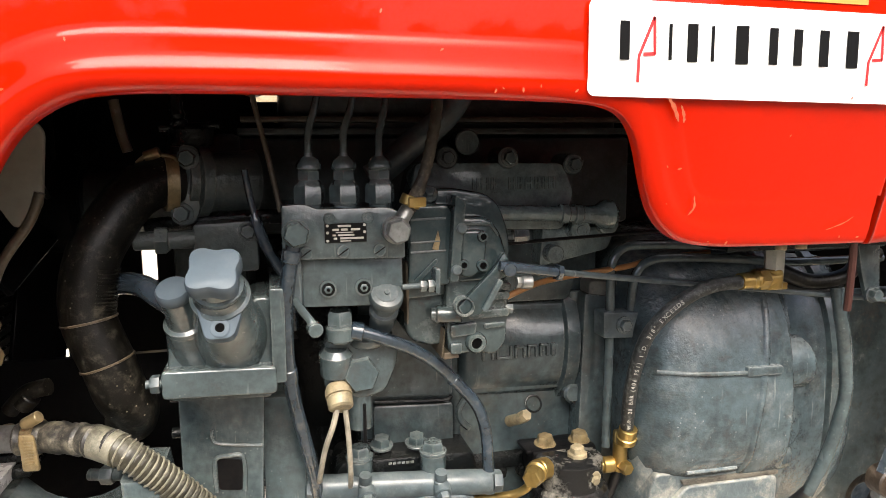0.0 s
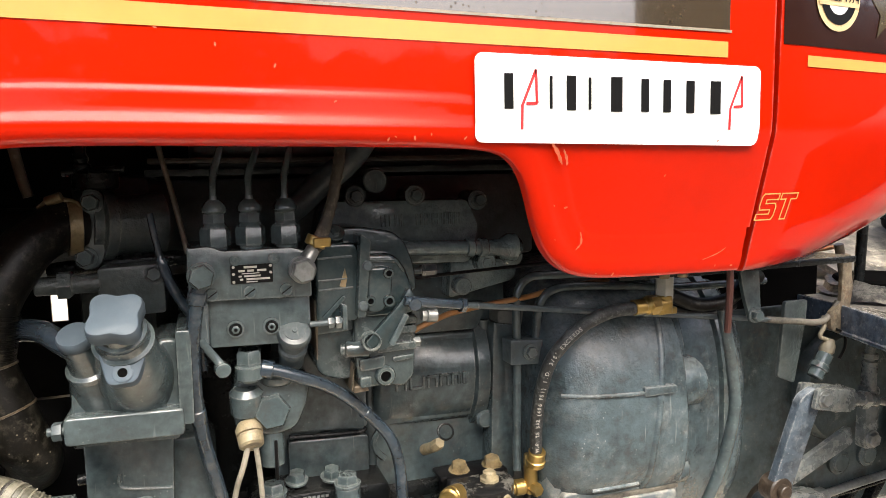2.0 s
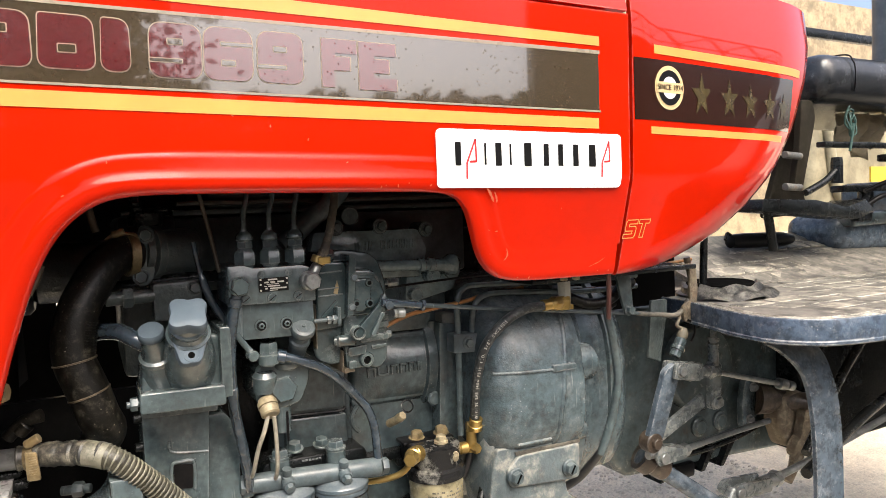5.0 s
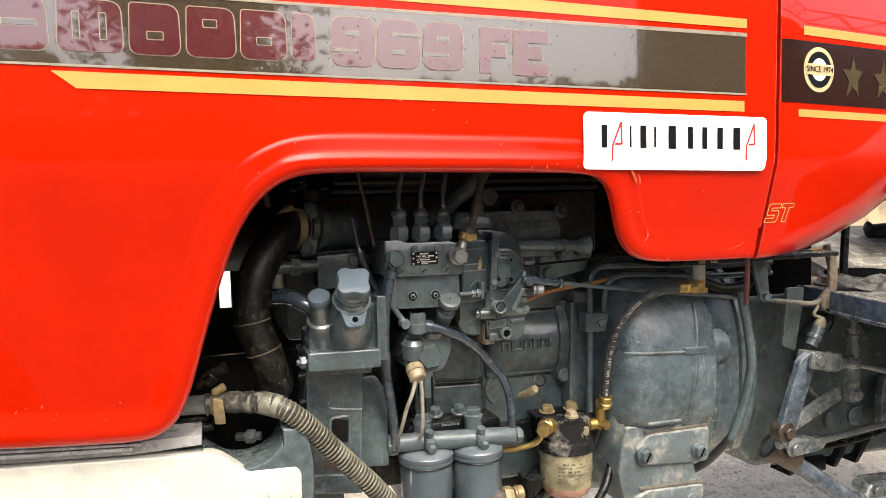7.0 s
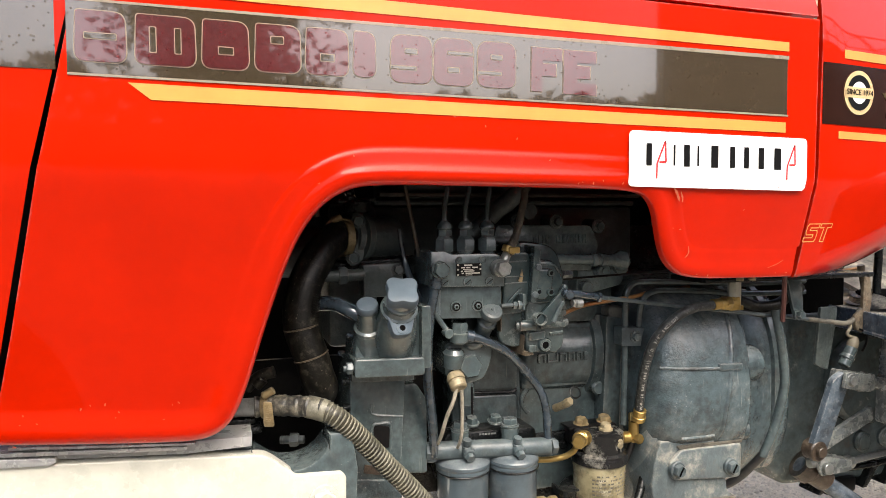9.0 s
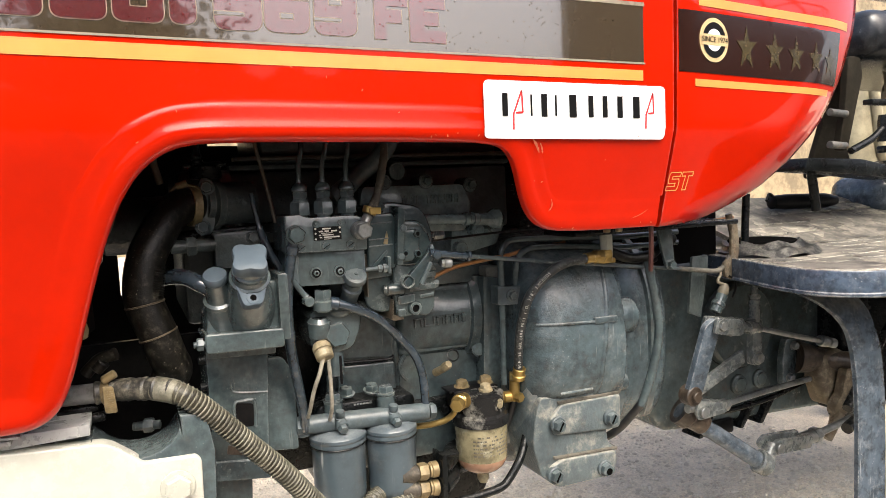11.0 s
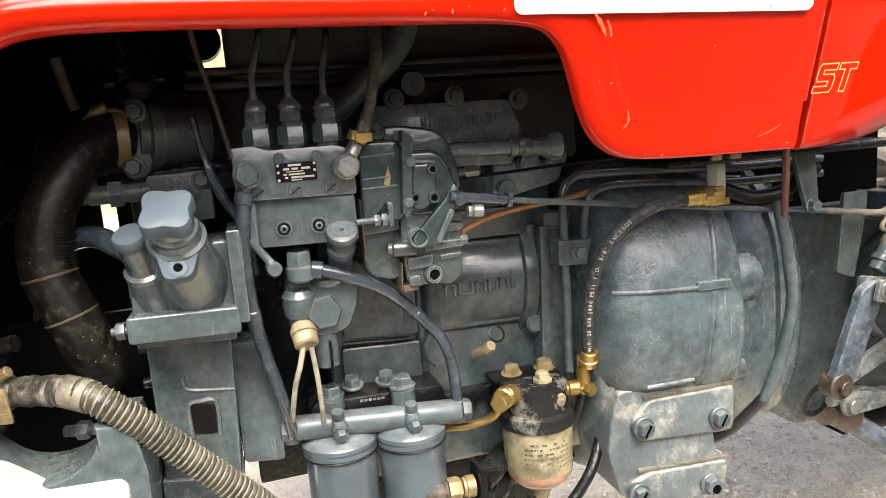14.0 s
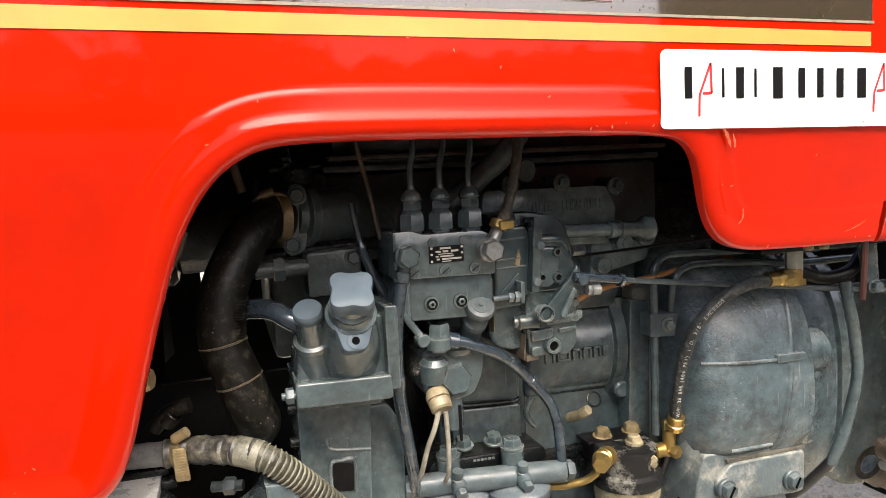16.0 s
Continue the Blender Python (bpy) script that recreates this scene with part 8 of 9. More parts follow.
def corrugated_hoses():
    pts = [(-0.168, 0.000, 0.822), (-0.148, -0.008, 0.811), (-0.114, -0.004, 0.776), (-0.077, 0.0, 0.733), (-0.033, 0.005, 0.683), (0.010, 0.020, 0.624), (0.045, 0.035, 0.583), (0.09, 0.05, 0.553), (0.14, 0.05, 0.545), (0.172, 0.05, 0.552)]
    bm = B()
    corrugated(bm, pts, 0.0136, 0.0056, 0.0006, 22)
    hose = part("corrugated_hose", bm, TAN_HOSE, tractor, "dusty tan corrugated hose slanting down to the filters", angle=75)
    bm = B()
    coil_round(bm, pts, 0.0140, 0.0056, 0.0011)
    part("winding_rib", bm, RIB_TAN, hose, "pale dusty winding rib")
    bm = B()
    pipe(bm, [(-0.252, 0.034, 0.823), (-0.228, 0.030, 0.824), (-0.200, 0.018, 0.824), (-0.180, 0.006, 0.824), (-0.162, -0.003, 0.820)], 0.0142, 20, radius=lambda i, d: 0.0142 + 0.0012 * math.sin(i * 1.7) * math.sin(i * 0.6))
    part("hose_cuff", bm, TORN_RUBBER, hose, "torn mud-stained hose cuff")
    bm = B()
    pipe(bm, [(-0.184, 0.0095, 0.824), (-0.174, 0.003, 0.8225), (-0.160, -0.004, 0.8185)], 0.0152, 20)
    part("hose_collar", bm, RIB_TAN, hose, "pale dusty collar where the windings begin")
    bm = B()
    pipe(bm, [(-0.340, 0.06, 0.822), (-0.29, 0.045, 0.822), (-0.235, 0.032, 0.823)], 0.0125, 18)
    part("steel_stub", bm, STEEL, hose, "pale steel pipe stub")
    bm = B()
    c, w = Vector((-0.2380, 0.0325, 0.824)), Vector((0.95, -0.25, 0.03)).normalized()
    turned(bm, c - w * 0.005, c + w * 0.005, [(0, 0.0152), (0.0005, 0.0166), (0.0095, 0.0166), (0.010, 0.0152)], 30)
    rod(bm, c + Vector((-0.004, -0.010, 0.016)), c + Vector((0.010, -0.014, 0.024)), 0.0055, seg=12)
    slab(bm, round_poly([(c.x - 0.004, c.z - 0.022), (c.x + 0.010, c.z - 0.023), (c.x + 0.007, c.z + 0.010), (c.x - 0.005, c.z + 0.012)], 0.003), 0.0085, 0.0115, 0.0012)
    for k in range(8):
        z = c.z - 0.016 + k * 0.0028
        box(bm, c.x - 0.001, c.x + 0.006, 0.0078, 0.0088, z, z + 0.0012, 0.0)
    part("hose_clamp", bm, OCHRE, hose, "ochre-stained hose clamp")
    bm = B()
    pipe(bm, [(-0.262, 0.05, 0.845), (-0.245, 0.045, 0.862), (-0.225, 0.04, 0.868)], 0.008, 12)
    rod(bm, (-0.25, 0.045, 0.850), (-0.240, 0.042, 0.860), 0.0090, seg=14)
    part("cuff_clip", bm, RUBBER, hose)
    for i, pts in enumerate(([(0.02, 0.0, 0.50), (0.05, 0.02, 0.545), (0.085, 0.045, 0.578), (0.12, 0.06, 0.597), (0.155, 0.06, 0.603)], [(0.05, -0.01, 0.49), (0.075, 0.01, 0.535), (0.10, 0.03, 0.562), (0.125, 0.04, 0.575), (0.165, 0.05, 0.588)])):
        bm = B()
        corrugated(bm, pts, 0.0130, 0.0058, 0.0006, 18)
        low = part("corrugated_hose", bm, TAN_HOSE, tractor, "dusty tan corrugated hose under the filters", angle=75)
        bm = B()
        coil_round(bm, pts, 0.0133, 0.0058, 0.0011)
        part("winding_rib", bm, RIB_TAN, low)
    # bracket plate with three hose unions and the steel pipes beyond
    bm = B()
    slab(bm, round_poly([(0.214, 0.543), (0.222, 0.543), (0.224, 0.640), (0.216, 0.643)], 0.002), 0.035, 0.075, 0.002)
    box(bm, 0.216, 0.245, 0.035, 0.055, 0.640, 0.6435, 0.001)
    plate = part("union_plate", bm, GREY_DARK, tractor, "dark bracket plate with three hose unions")
    for x0, z0, x1, z1 in ((0.150, 0.620, 0.214, 0.618), (0.150, 0.594, 0.214, 0.588), (0.150, 0.560, 0.214, 0.556)):
        bm = B()
        w = Vector((x1 - x0, 0, z1 - z0)).normalized()
        a = Vector((x0, 0.052, z0))
        turned(bm, a, a + w, [(0, 0.0145), (0.024, 0.0142), (0.025, 0.012), (0.029, 0.012)], 22)
        un = part("hose_tail_piece", bm, MUD, plate, "tan hose tail")
        bm = B()
        hexnut(bm, a + w * 0.030, a + w * 0.046, 0.0138)
        turned(bm, a + w * 0.048, a + w * 0.066, [(0, 0.011), (0.003, 0.011), (0.004, 0.0128), (0.014, 0.0128), (0.015, 0.010)], 18)
        part("union_nut", bm, OCHRE, un, "ochre hexagon union nut")
    bm = B()
    for z in (0.616, 0.584):
        pipe(bm, [(0.222, 0.058, z), (0.25, 0.085, z), (0.29, 0.13, z - 0.004), (0.42, 0.17, z - 0.01)], 0.0150, 16)
    pieces("steel_pipe", bm, GREY_DARK, plate, "dark steel pipes")
    bm = B()
    pipe(bm, [(0.222, 0.052, 0.556), (0.285, 0.052, 0.557), (0.325, 0.052, 0.561), (0.345, 0.055, 0.572), (0.37, 0.06, 0.60), (0.395, 0.08, 0.63)], 0.0070, 12)
    part("return_pipe", bm, GREY_DARK, plate)
    bm = B()
    pipe(bm, [(0.02, 0.04, 0.60), (0.018, 0.04, 0.575), (0.005, 0.04, 0.548), (-0.01, 0.04, 0.53)], 0.0022, 8)
    part("loose_cable", bm, RUSTY, tractor, "thin brown cable hanging under the filter")


corrugated_hoses()


def front_carrier():
    bm = B()
    slab(bm, round_poly([(-1.15, 0.60), (-0.140, 0.60), (-0.138, 0.733), (-0.144, 0.740), (-0.205, 0.743), (-0.214, 0.752), (-0.236, 0.770), (-0.247, 0.775), (-0.403, 0.786), (-0.479, 0.791), (-1.15, 0.838)], [0, 0.004, 0.004, 0.003, 0.005, 0.006, 0.008, 0.006, 0.01, 0.01, 0]), -0.022, 0.001, 0.006, 3)
    car = part("front_carrier", bm, CREAM, tractor, "cream-painted front axle carrier with large bolts")
    for x, y, z in ((-0.168, -0.022, 0.706), (-0.160, -0.022, 0.640), (-0.565, -0.022, 0.752), (-0.60, -0.022, 0.66)):
        bm = B()
        rod(bm, (x, y, z), (x, y - 0.004, z), 0.0205, seg=28)
        hexnut(bm, (x, y - 0.004, z), (x, y - 0.014, z), 0.0165, 0.4)
        part("carrier_bolt", bm, CREAM, car, "cream-painted bolt head")
    # grey side frame with its rounded recess
    bm = B()
    pts = [(-0.30, 0.60), (-0.128, 0.55), (-0.120, 0.74), (-0.128, 0.790), (-0.160, 0.792), (-0.158, 0.768)]
    pts += [(-0.207 + 0.049 * math.cos(radians(a)), 0.787 + 0.040 * math.sin(radians(a))) for a in range(-15, -151, -15)]
    pts += [(-0.258, 0.776), (-0.30, 0.772)]
    slab(bm, [Vector(p) for p in pts], -0.014, 0.06, 0.004)
    fr = part("side_frame", bm, GREY, tractor, "grey side frame with a rounded recess")
    # Black sheet added behind the frame for the darkness in the hollow.
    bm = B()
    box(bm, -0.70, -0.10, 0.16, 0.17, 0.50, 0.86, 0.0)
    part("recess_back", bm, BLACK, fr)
    bm = B()
    rod(bm, (-0.214, 0.10, 0.753), (-0.180, 0.09, 0.753), 0.006)
    hexnut(bm, (-0.200, 0.096, 0.753), (-0.188, 0.0925, 0.753), 0.010)
    part("recess_bolt", bm, GREY_LIGHT, fr)
    # plates and the rubber mount under the hood's corner
    bm = B()
    slab(bm, [(-0.62, 0.804), (-0.337, 0.785), (-0.259, 0.786), (-0.258, 0.799), (-0.323, 0.800), (-0.62, 0.815)], -0.016, 0.10, 0.001)
    slab(bm, [(-0.62, 0.8135), (-0.336, 0.794), (-0.336, 0.7985), (-0.62, 0.8185)], -0.030, 0.08, 0.0008)
    slab(bm, [(-0.526, 0.816), (-0.326, 0.8005), (-0.326, 0.8035), (-0.526, 0.8195)], -0.034, 0.08, 0.0006)
    mount = part("mount_plate", bm, ALLOY, tractor, "dull alloy mounting strips on the carrier")
    bm = B()
    slab(bm, round_poly([(-0.80, 0.808), (-0.487, 0.7915), (-0.479, 0.795), (-0.481, 0.800), (-0.545, 0.805), (-0.80, 0.823)], 0.002), -0.027, -0.012, 0.003)
    part("sill_strip", bm, ALLOY, mount, "bright dented alloy sill strip")
    bm = B()
    box(bm, -0.305, -0.243, 0.03, 0.12, 0.786, 0.797, 0.004)
    box(bm, -0.297, -0.250, 0.04, 0.11, 0.797, 0.806, 0.003)
    part("mount_pad", bm, GREY_DARK, mount, "dark rubber mount pad")
    bm = B()
    rod(bm, (-0.2725, 0.07, 0.804), (-0.2725, 0.07, 0.8075), 0.0155, seg=24)
    hexnut(bm, (-0.2725, 0.07, 0.8075), (-0.2725, 0.07, 0.817), 0.0115, 0.2)
    rod(bm, (-0.2725, 0.07, 0.815), (-0.2725, 0.07, 0.824), 0.006)
    part("mount_bolt", bm, CREAM_NUT, mount, "cream-stained mount nut")
    # lower front cross-member in shade
    bm = B()
    slab(bm, round_poly([(-0.13, 0.55), (-0.070, 0.55), (-0.064, 0.668), (-0.122, 0.675)], 0.004), 0.08, 0.40, 0.004)
    part("cross_member", bm, GREY, tractor, "grey front cross-member")


front_carrier()


# ---- footboard, pedals, seat ----
def footboard():
    edge = [(0.862, 0.13), (0.848, 0.06), (0.830, 0.0), (0.806, -0.075), (0.795, -0.130), (0.800, -0.178), (0.826, -0.216), (0.870, -0.238), (0.95, -0.252), (1.10, -0.262), (1.5, -0.27), (2.3, -0.27)]
    line = [Vector((p.x, p.y)) for p in smooth_path([(x, y, 0) for x, y in edge], 6)]
    bm = B()
    prof = [(0.0, 0.8985), (-0.0015, 0.9005), (-0.0045, 0.9005), (-0.006, 0.898), (-0.006, 0.866), (-0.0075, 0.8645), (-0.0075, 0.8605), (-0.005, 0.858), (0.004, 0.857), (0.010, 0.859)]
    rings = []
    for i, p in enumerate(line):
        way = (line[min(i + 1, len(line) - 1)] - line[max(i - 1, 0)]).normalized()
        nor = Vector((-way.y, way.x))
        rings.append([bm.verts.new((p.x + nor.x * d, p.y + nor.y * d, z)) for d, z in prof])
    for a, b in zip(rings, rings[1:]):
        for k in range(len(prof) - 1):
            bm.faces.new((a[k], b[k], b[k + 1], a[k + 1]))
    board = part("footboard", bm, NAVY, tractor, "blue-grey steel footboard with scuffed paint", angle=40)
    bm = B()
    inner = [(p.x, p.y) for p in line]
    top = [bm.verts.new((x, y, 0.8975)) for x, y in inner] + [bm.verts.new((2.3, 0.95, 0.8975)), bm.verts.new((0.97, 0.95, 0.8975)), bm.verts.new((0.97, 0.16, 0.8975)), bm.verts.new((0.88, 0.16, 0.8975))]
    bm.faces.new(top)
    ret = bmesh.ops.extrude_face_region(bm, geom=bm.faces[:])
    bmesh.ops.translate(bm, vec=(0, 0, -0.006), verts=[v for v in ret["geom"] if isinstance(v, bmesh.types.BMVert)])
    part("floor_plate", bm, MAT_DARK, board, "dusty floor plate")
    # raised tread of the mat: each pad on its own
    rnd = random.Random(11)
    bm = B()
    slab(bm, round_poly([(-0.044, -0.021), (0.044, -0.021), (0.044, 0.021), (-0.044, 0.021)], 0.009, 3), 0.0, 0.004, 0.0014, 1, m=pose(0, 0, 0.003, -90, 0, 0))
    pad = part("tread_pad", bm, MAT_FLOOR, board)
    first = True
    for j in range(12):
        y = 0.385 - 0.053 * j
        for i in range(15):
            x = 0.91 + 0.100 * i + (0.050 if j % 2 else 0.0)
            if y < -0.215 or (x < 0.94 and y < -0.10) or (x < 1.12 and y > -0.03) or x > 2.25:
                continue
            rise = max(0.0, y - 0.145) * 0.33
            m = pose(x, y, 0.8965 + rise - rnd.uniform(0, 0.0014), rnd.uniform(-1, 1) + (17 if y > 0.145 else 0), rnd.uniform(-1, 1), rnd.uniform(-4, 4))
            if first:
                pad.matrix_local, first = m, False
            else:
                o = new("tread_pad", pad.data)
                o.parent = board
                o.matrix_local = m
    for d in (0.007, 0.015, 0.024):
        pts = []
        for i, p in enumerate(line):
            way = (line[min(i + 1, len(line) - 1)] - line[max(i - 1, 0)]).normalized()
            pts.append((p.x - way.y * d, p.y + way.x * d, 0.8985))
        bm = B()
        pipe(bm, pts[10:], 0.0016, 6, 0)
        part("rim_ridge", bm, MAT_FLOOR, board)
    # Black sheet added where only a dark void lies beside the pedals.
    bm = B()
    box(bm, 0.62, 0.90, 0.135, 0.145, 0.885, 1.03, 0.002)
    part("pedal_shield", bm, HOLE, board, "black sheet added for the dark void beside the pedals")
    # bracket and rubber grommet by the corner
    bm = B()
    slab(bm, round_poly([(0.818, 0.868), (0.845, 0.856), (0.856, 0.925), (0.850, 0.972), (0.836, 0.974), (0.834, 0.905), (0.815, 0.893)], 0.004), 0.036, 0.042, 0.0015)
    part("corner_bracket", bm, TAN_DIRT, board, "rusty corner bracket")
    bm = B()
    turned(bm, (0.985, 0.095, 0.897), (0.985, 0.095, 0.93), [(0, 0.090), (0.004, 0.089), (0.006, 0.080), (0.014, 0.076), (0.019, 0.077), (0.022, 0.072), (0.020, 0.064), (0.005, 0.060)], 36)
    for v in bm.verts:
        if v.co.z > 0.9:
            v.co += Vector((noise.noise(v.co * 22), noise.noise(v.co * 22 + Vector((5, 0, 0))), 1.2 * noise.noise(v.co * 17 + Vector((0, 9, 0))))) * 0.007
    ring = part("rubber_grommet", bm, TORN_RUBBER, board, "cracked black rubber grommet")
    # Black plug raised near the rim paints the dark inside the grommet.
    bm = B()
    rod(bm, (0.985, 0.095, 0.898), (0.985, 0.095, 0.9245), 0.0665, seg=36)
    part("grommet_hole", bm, HOLE, ring)
    bm = B()
    rows = []
    for i in range(15):
        a = radians(200 + 9.5 * i)
        rows.append([bm.verts.new((0.975 + rr * math.cos(a), 0.095 + rr * math.sin(a) * 0.95, z + 0.004 * math.sin(i * 1.3 + z * 90))) for rr, z in ((0.120, 0.9005), (0.108, 0.912), (0.094, 0.914), (0.084, 0.924), (0.078, 0.921))])
    for p, q in zip(rows, rows[1:]):
        for k in range(4):
            bm.faces.new((p[k], q[k], q[k + 1], p[k + 1]))
    bmesh.ops.solidify(bm, geom=bm.faces[:], thickness=0.003)
    part("folded_flap", bm, TORN_RUBBER, ring, "dusty folded rubber flap")
    bm = B()
    rod(bm, (0.912, 0.075, 0.90), (0.918, 0.075, 1.02), 0.0075)
    part("pedal_stem", bm, GREY_DARK, board, "dark pedal stem")
    bm = B()
    pipe(bm, [(0.858, 0.05, 0.925), (0.850, 0.05, 0.955), (0.842, 0.05, 0.985)], 0.0065, 12)
    part("hose_piece", bm, TAN_ROD, board)
    # strap that carries the step
    bm = B()
    strap = [(0.885, -0.05, 0.856), (0.905, -0.09, 0.846), (0.932, -0.118, 0.820), (0.955, -0.130, 0.780), (0.968, -0.136, 0.72), (0.972, -0.14, 0.62), (0.974, -0.14, 0.42), (0.974, -0.14, 0.34)]
    path = smooth_path(strap, 6)
    rings = []
    for i, p in enumerate(path):
        t = i / len(path)
        half = 0.068 - 0.034 * min(1.0, t * 2.4)
        rings.append([bm.verts.new(p + Vector((dx, dy, 0))) for dx, dy in ((-half, 0.004), (-half, -0.004), (-half + 0.003, -0.006), (half - 0.003, -0.010), (half, -0.008), (half, 0.004))])
    for a, b in zip(rings, rings[1:]):
        for k in range(6):
            bm.faces.new((a[k], a[(k + 1) % 6], b[(k + 1) % 6], b[k]))
    bm.faces.new(rings[0])
    bm.faces.new(list(reversed(rings[-1])))
    step = part("step_strap", bm, BLUE_GREY, board, "scuffed blue-grey step strap")
    bm = B()
    box(bm, 0.96, 1.28, -0.20, -0.08, 0.33, 0.345, 0.004)
    part("step_tread", bm, BLUE_GREY, step)
    bm = B()
    pipe(bm, [(1.03, -0.06, 0.60), (1.25, 0.0, 0.72), (1.5, 0.05, 0.84)], 0.009, 10)
    pipe(bm, [(1.03, -0.06, 0.56), (1.35, 0.0, 0.62), (1.7, 0.05, 0.66)], 0.011, 10)
    pieces("stay_rod", bm, GREY_DARK, tractor, "dark stay rods under the footboard")


footboard()


# ---- operator's place and what stands beyond ----
def operators_place():
    # sloping toe board towards the pedals
    bm = B()
    quad = [(1.02, 0.16, 0.9), (1.90, 0.10, 0.9), (1.90, 0.42, 0.985), (1.02, 0.42, 1.00)]
    lo = [bm.verts.new((x, y, z - 0.012)) for x, y, z in quad]
    hi = [bm.verts.new(q) for q in quad]
    bm.faces.new(hi)
    bm.faces.new(list(reversed(lo)))
    for k in range(4):
        bm.faces.new((lo[k], lo[(k + 1) % 4], hi[(k + 1) % 4], hi[k]))
    part("toe_board", bm, MAT_DARK, tractor, "dusty sloping toe board")
    # transmission hump with its clutter
    bm = B()
    box(bm, -0.44, 0.44, -0.09, 0.10, -0.05, 0.055, 0.042, 5, m=pose(2.10, 0.30, 0.965, 0, 2.5, -8))
    tun = part("transmission_tunnel", bm, BLUE_GREY, tractor, "worn blue-grey transmission tunnel above the footboard", angle=50)
    bm = B()
    box(bm, 2.02, 2.60, 0.20, 0.50, 0.98, 1.13, 0.02, 3)
    part("tunnel_top", bm, BLUE_GREY, tun)
    bm = B()
    box(bm, 1.68, 1.90, 0.24, 0.32, 1.005, 1.045, 0.008, 3)
    part("lever_plate", bm, GREY, tun)
    for k, (x, y, r, h) in enumerate(((1.66, 0.22, 0.016, 0.05), (1.74, 0.25, 0.020, 0.07), (1.82, 0.20, 0.015, 0.06), (1.88, 0.24, 0.022, 0.045))):
        bm = B()
        rod(bm, (x, y, 1.02), (x + 0.01, y, 1.03 + h), r, seg=14)
        part("lever_base", bm, GREY_DARK, tun)
    bm = B()
    box(bm, 1.62, 1.94, 0.23, 0.27, 1.10, 1.118, 0.004)
    part("cross_bar", bm, GREY_DARK, tun)
    for pts, r in (([(1.62, 0.2, 1.04), (1.68, 0.17, 1.085), (1.78, 0.18, 1.08), (1.86, 0.2, 1.05)], 0.007), ([(1.66, 0.2, 1.10), (1.74, 0.16, 1.13), (1.88, 0.18, 1.11), (2.0, 0.2, 1.05)], 0.006)):
        bm = B()
        pipe(bm, pts, r, 10)
        part("cable", bm, BLACK, tun)
    # pedal plate and its arm
    bm = B()
    slab(bm, round_poly([(1.20, 1.062), (1.34, 1.052), (1.56, 1.030), (1.64, 1.048), (1.60, 1.080), (1.52, 1.062), (1.40, 1.083), (1.21, 1.090)], 0.008), 0.16, 0.25, 0.006)
    pedal = part("pedal_pad", bm, GREY_DARK, tractor, "grey steel pedal pad")
    bm = B()
    pipe(bm, [(1.285, 0.21, 1.065), (1.30, 0.215, 1.03), (1.32, 0.22, 0.965)], 0.011, 10)
    part("pedal_arm", bm, GREY_DARK, pedal, "dark pedal arm")
    # gear lever boot
    bm = B()
    turned(bm, (1.49, -0.05, 0.897), (1.49, -0.05, 1.05), [(0, 0.085), (0.006, 0.085), (0.009, 0.074), (0.014, 0.078), (0.019, 0.070), (0.024, 0.074), (0.029, 0.064), (0.034, 0.067), (0.040, 0.054), (0.065, 0.042), (0.09, 0.026), (0.12, 0.014)], 30)
    boot = part("lever_boot", bm, RUBBER_CLEAN, tractor, "dusty black lever boot on the footboard", angle=70)
    bm = B()
    pipe(bm, [(1.49, -0.05, 1.0), (1.485, -0.045, 1.03), (1.49, -0.035, 1.10), (1.51, -0.025, 1.17), (1.525, -0.025, 1.185)], 0.010, 12)
    part("gear_lever", bm, BLUE_GREY, boot, "grey gear lever")
    # seat with its padded front roll and back
    bm = B()
    box(bm, 1.315, 2.20, 0.08, 0.56, 1.305, 1.418, 0.045, 5)
    seat = part("seat_cushion", bm, VINYL, tractor, "black vinyl seat cushion with a stitched seam")
    bm = B()
    pipe(bm, [(1.42, 0.080, 1.33), (1.418, 0.075, 1.36), (1.42, 0.082, 1.40), (1.424, 0.12, 1.4205), (1.424, 0.3, 1.4205)], 0.0018, 8)
    part("seam_piping", bm, BLACK, seat)
    bm = B()
    box(bm, 1.95, 2.12, 0.12, 0.37, 1.40, 1.90, 0.05, 5)
    part("seat_back", bm, VINYL_GREY, seat, "dusty grey seat back")
    bm = B()
    box(bm, 1.36, 2.10, 0.11, 0.135, 1.205, 1.218, 0.003)
    part("seat_rail", bm, GREY_DARK, seat, "dark seat rail")
    bm = B()
    box(bm, 1.60, 2.30, 0.11, 0.135, 1.172, 1.190, 0.004)
    part("seat_frame", bm, GREY_DARK, seat, "dark seat frame")
    bm = B()
    slab(bm, round_poly([(1.245, 1.105), (1.275, 1.10), (1.325, 1.27), (1.315, 1.31), (1.275, 1.31), (1.265, 1.2)], 0.012), 0.11, 0.125, 0.003)
    fin = part("fender_stay", bm, DARK_OLIVE, seat, "dark olive stay plate")
    for z in (1.115, 1.185):
        bm = B()
        rod(bm, (1.20, 0.10, z), (1.26, 0.105, z - 0.003), 0.008)
        part("stay_pin", bm, RUST_GREY, fin)
    bm = B()
    pipe(bm, [(1.27, 0.10, 1.10), (1.34, 0.10, 1.125), (1.38, 0.10, 1.15)], 0.008, 10)
    hexnut(bm, (1.385, 0.10, 1.12), (1.385, 0.10, 1.18), 0.013)
    part("stay_link", bm, GREY_DARK, fin)
    bm = B()
    slab(bm, round_poly([(1.34, 1.04), (1.52, 1.05), (1.47, 1.16), (1.53, 1.305), (1.36, 1.305), (1.40, 1.18)], 0.02), 0.26, 0.275, 0.004)
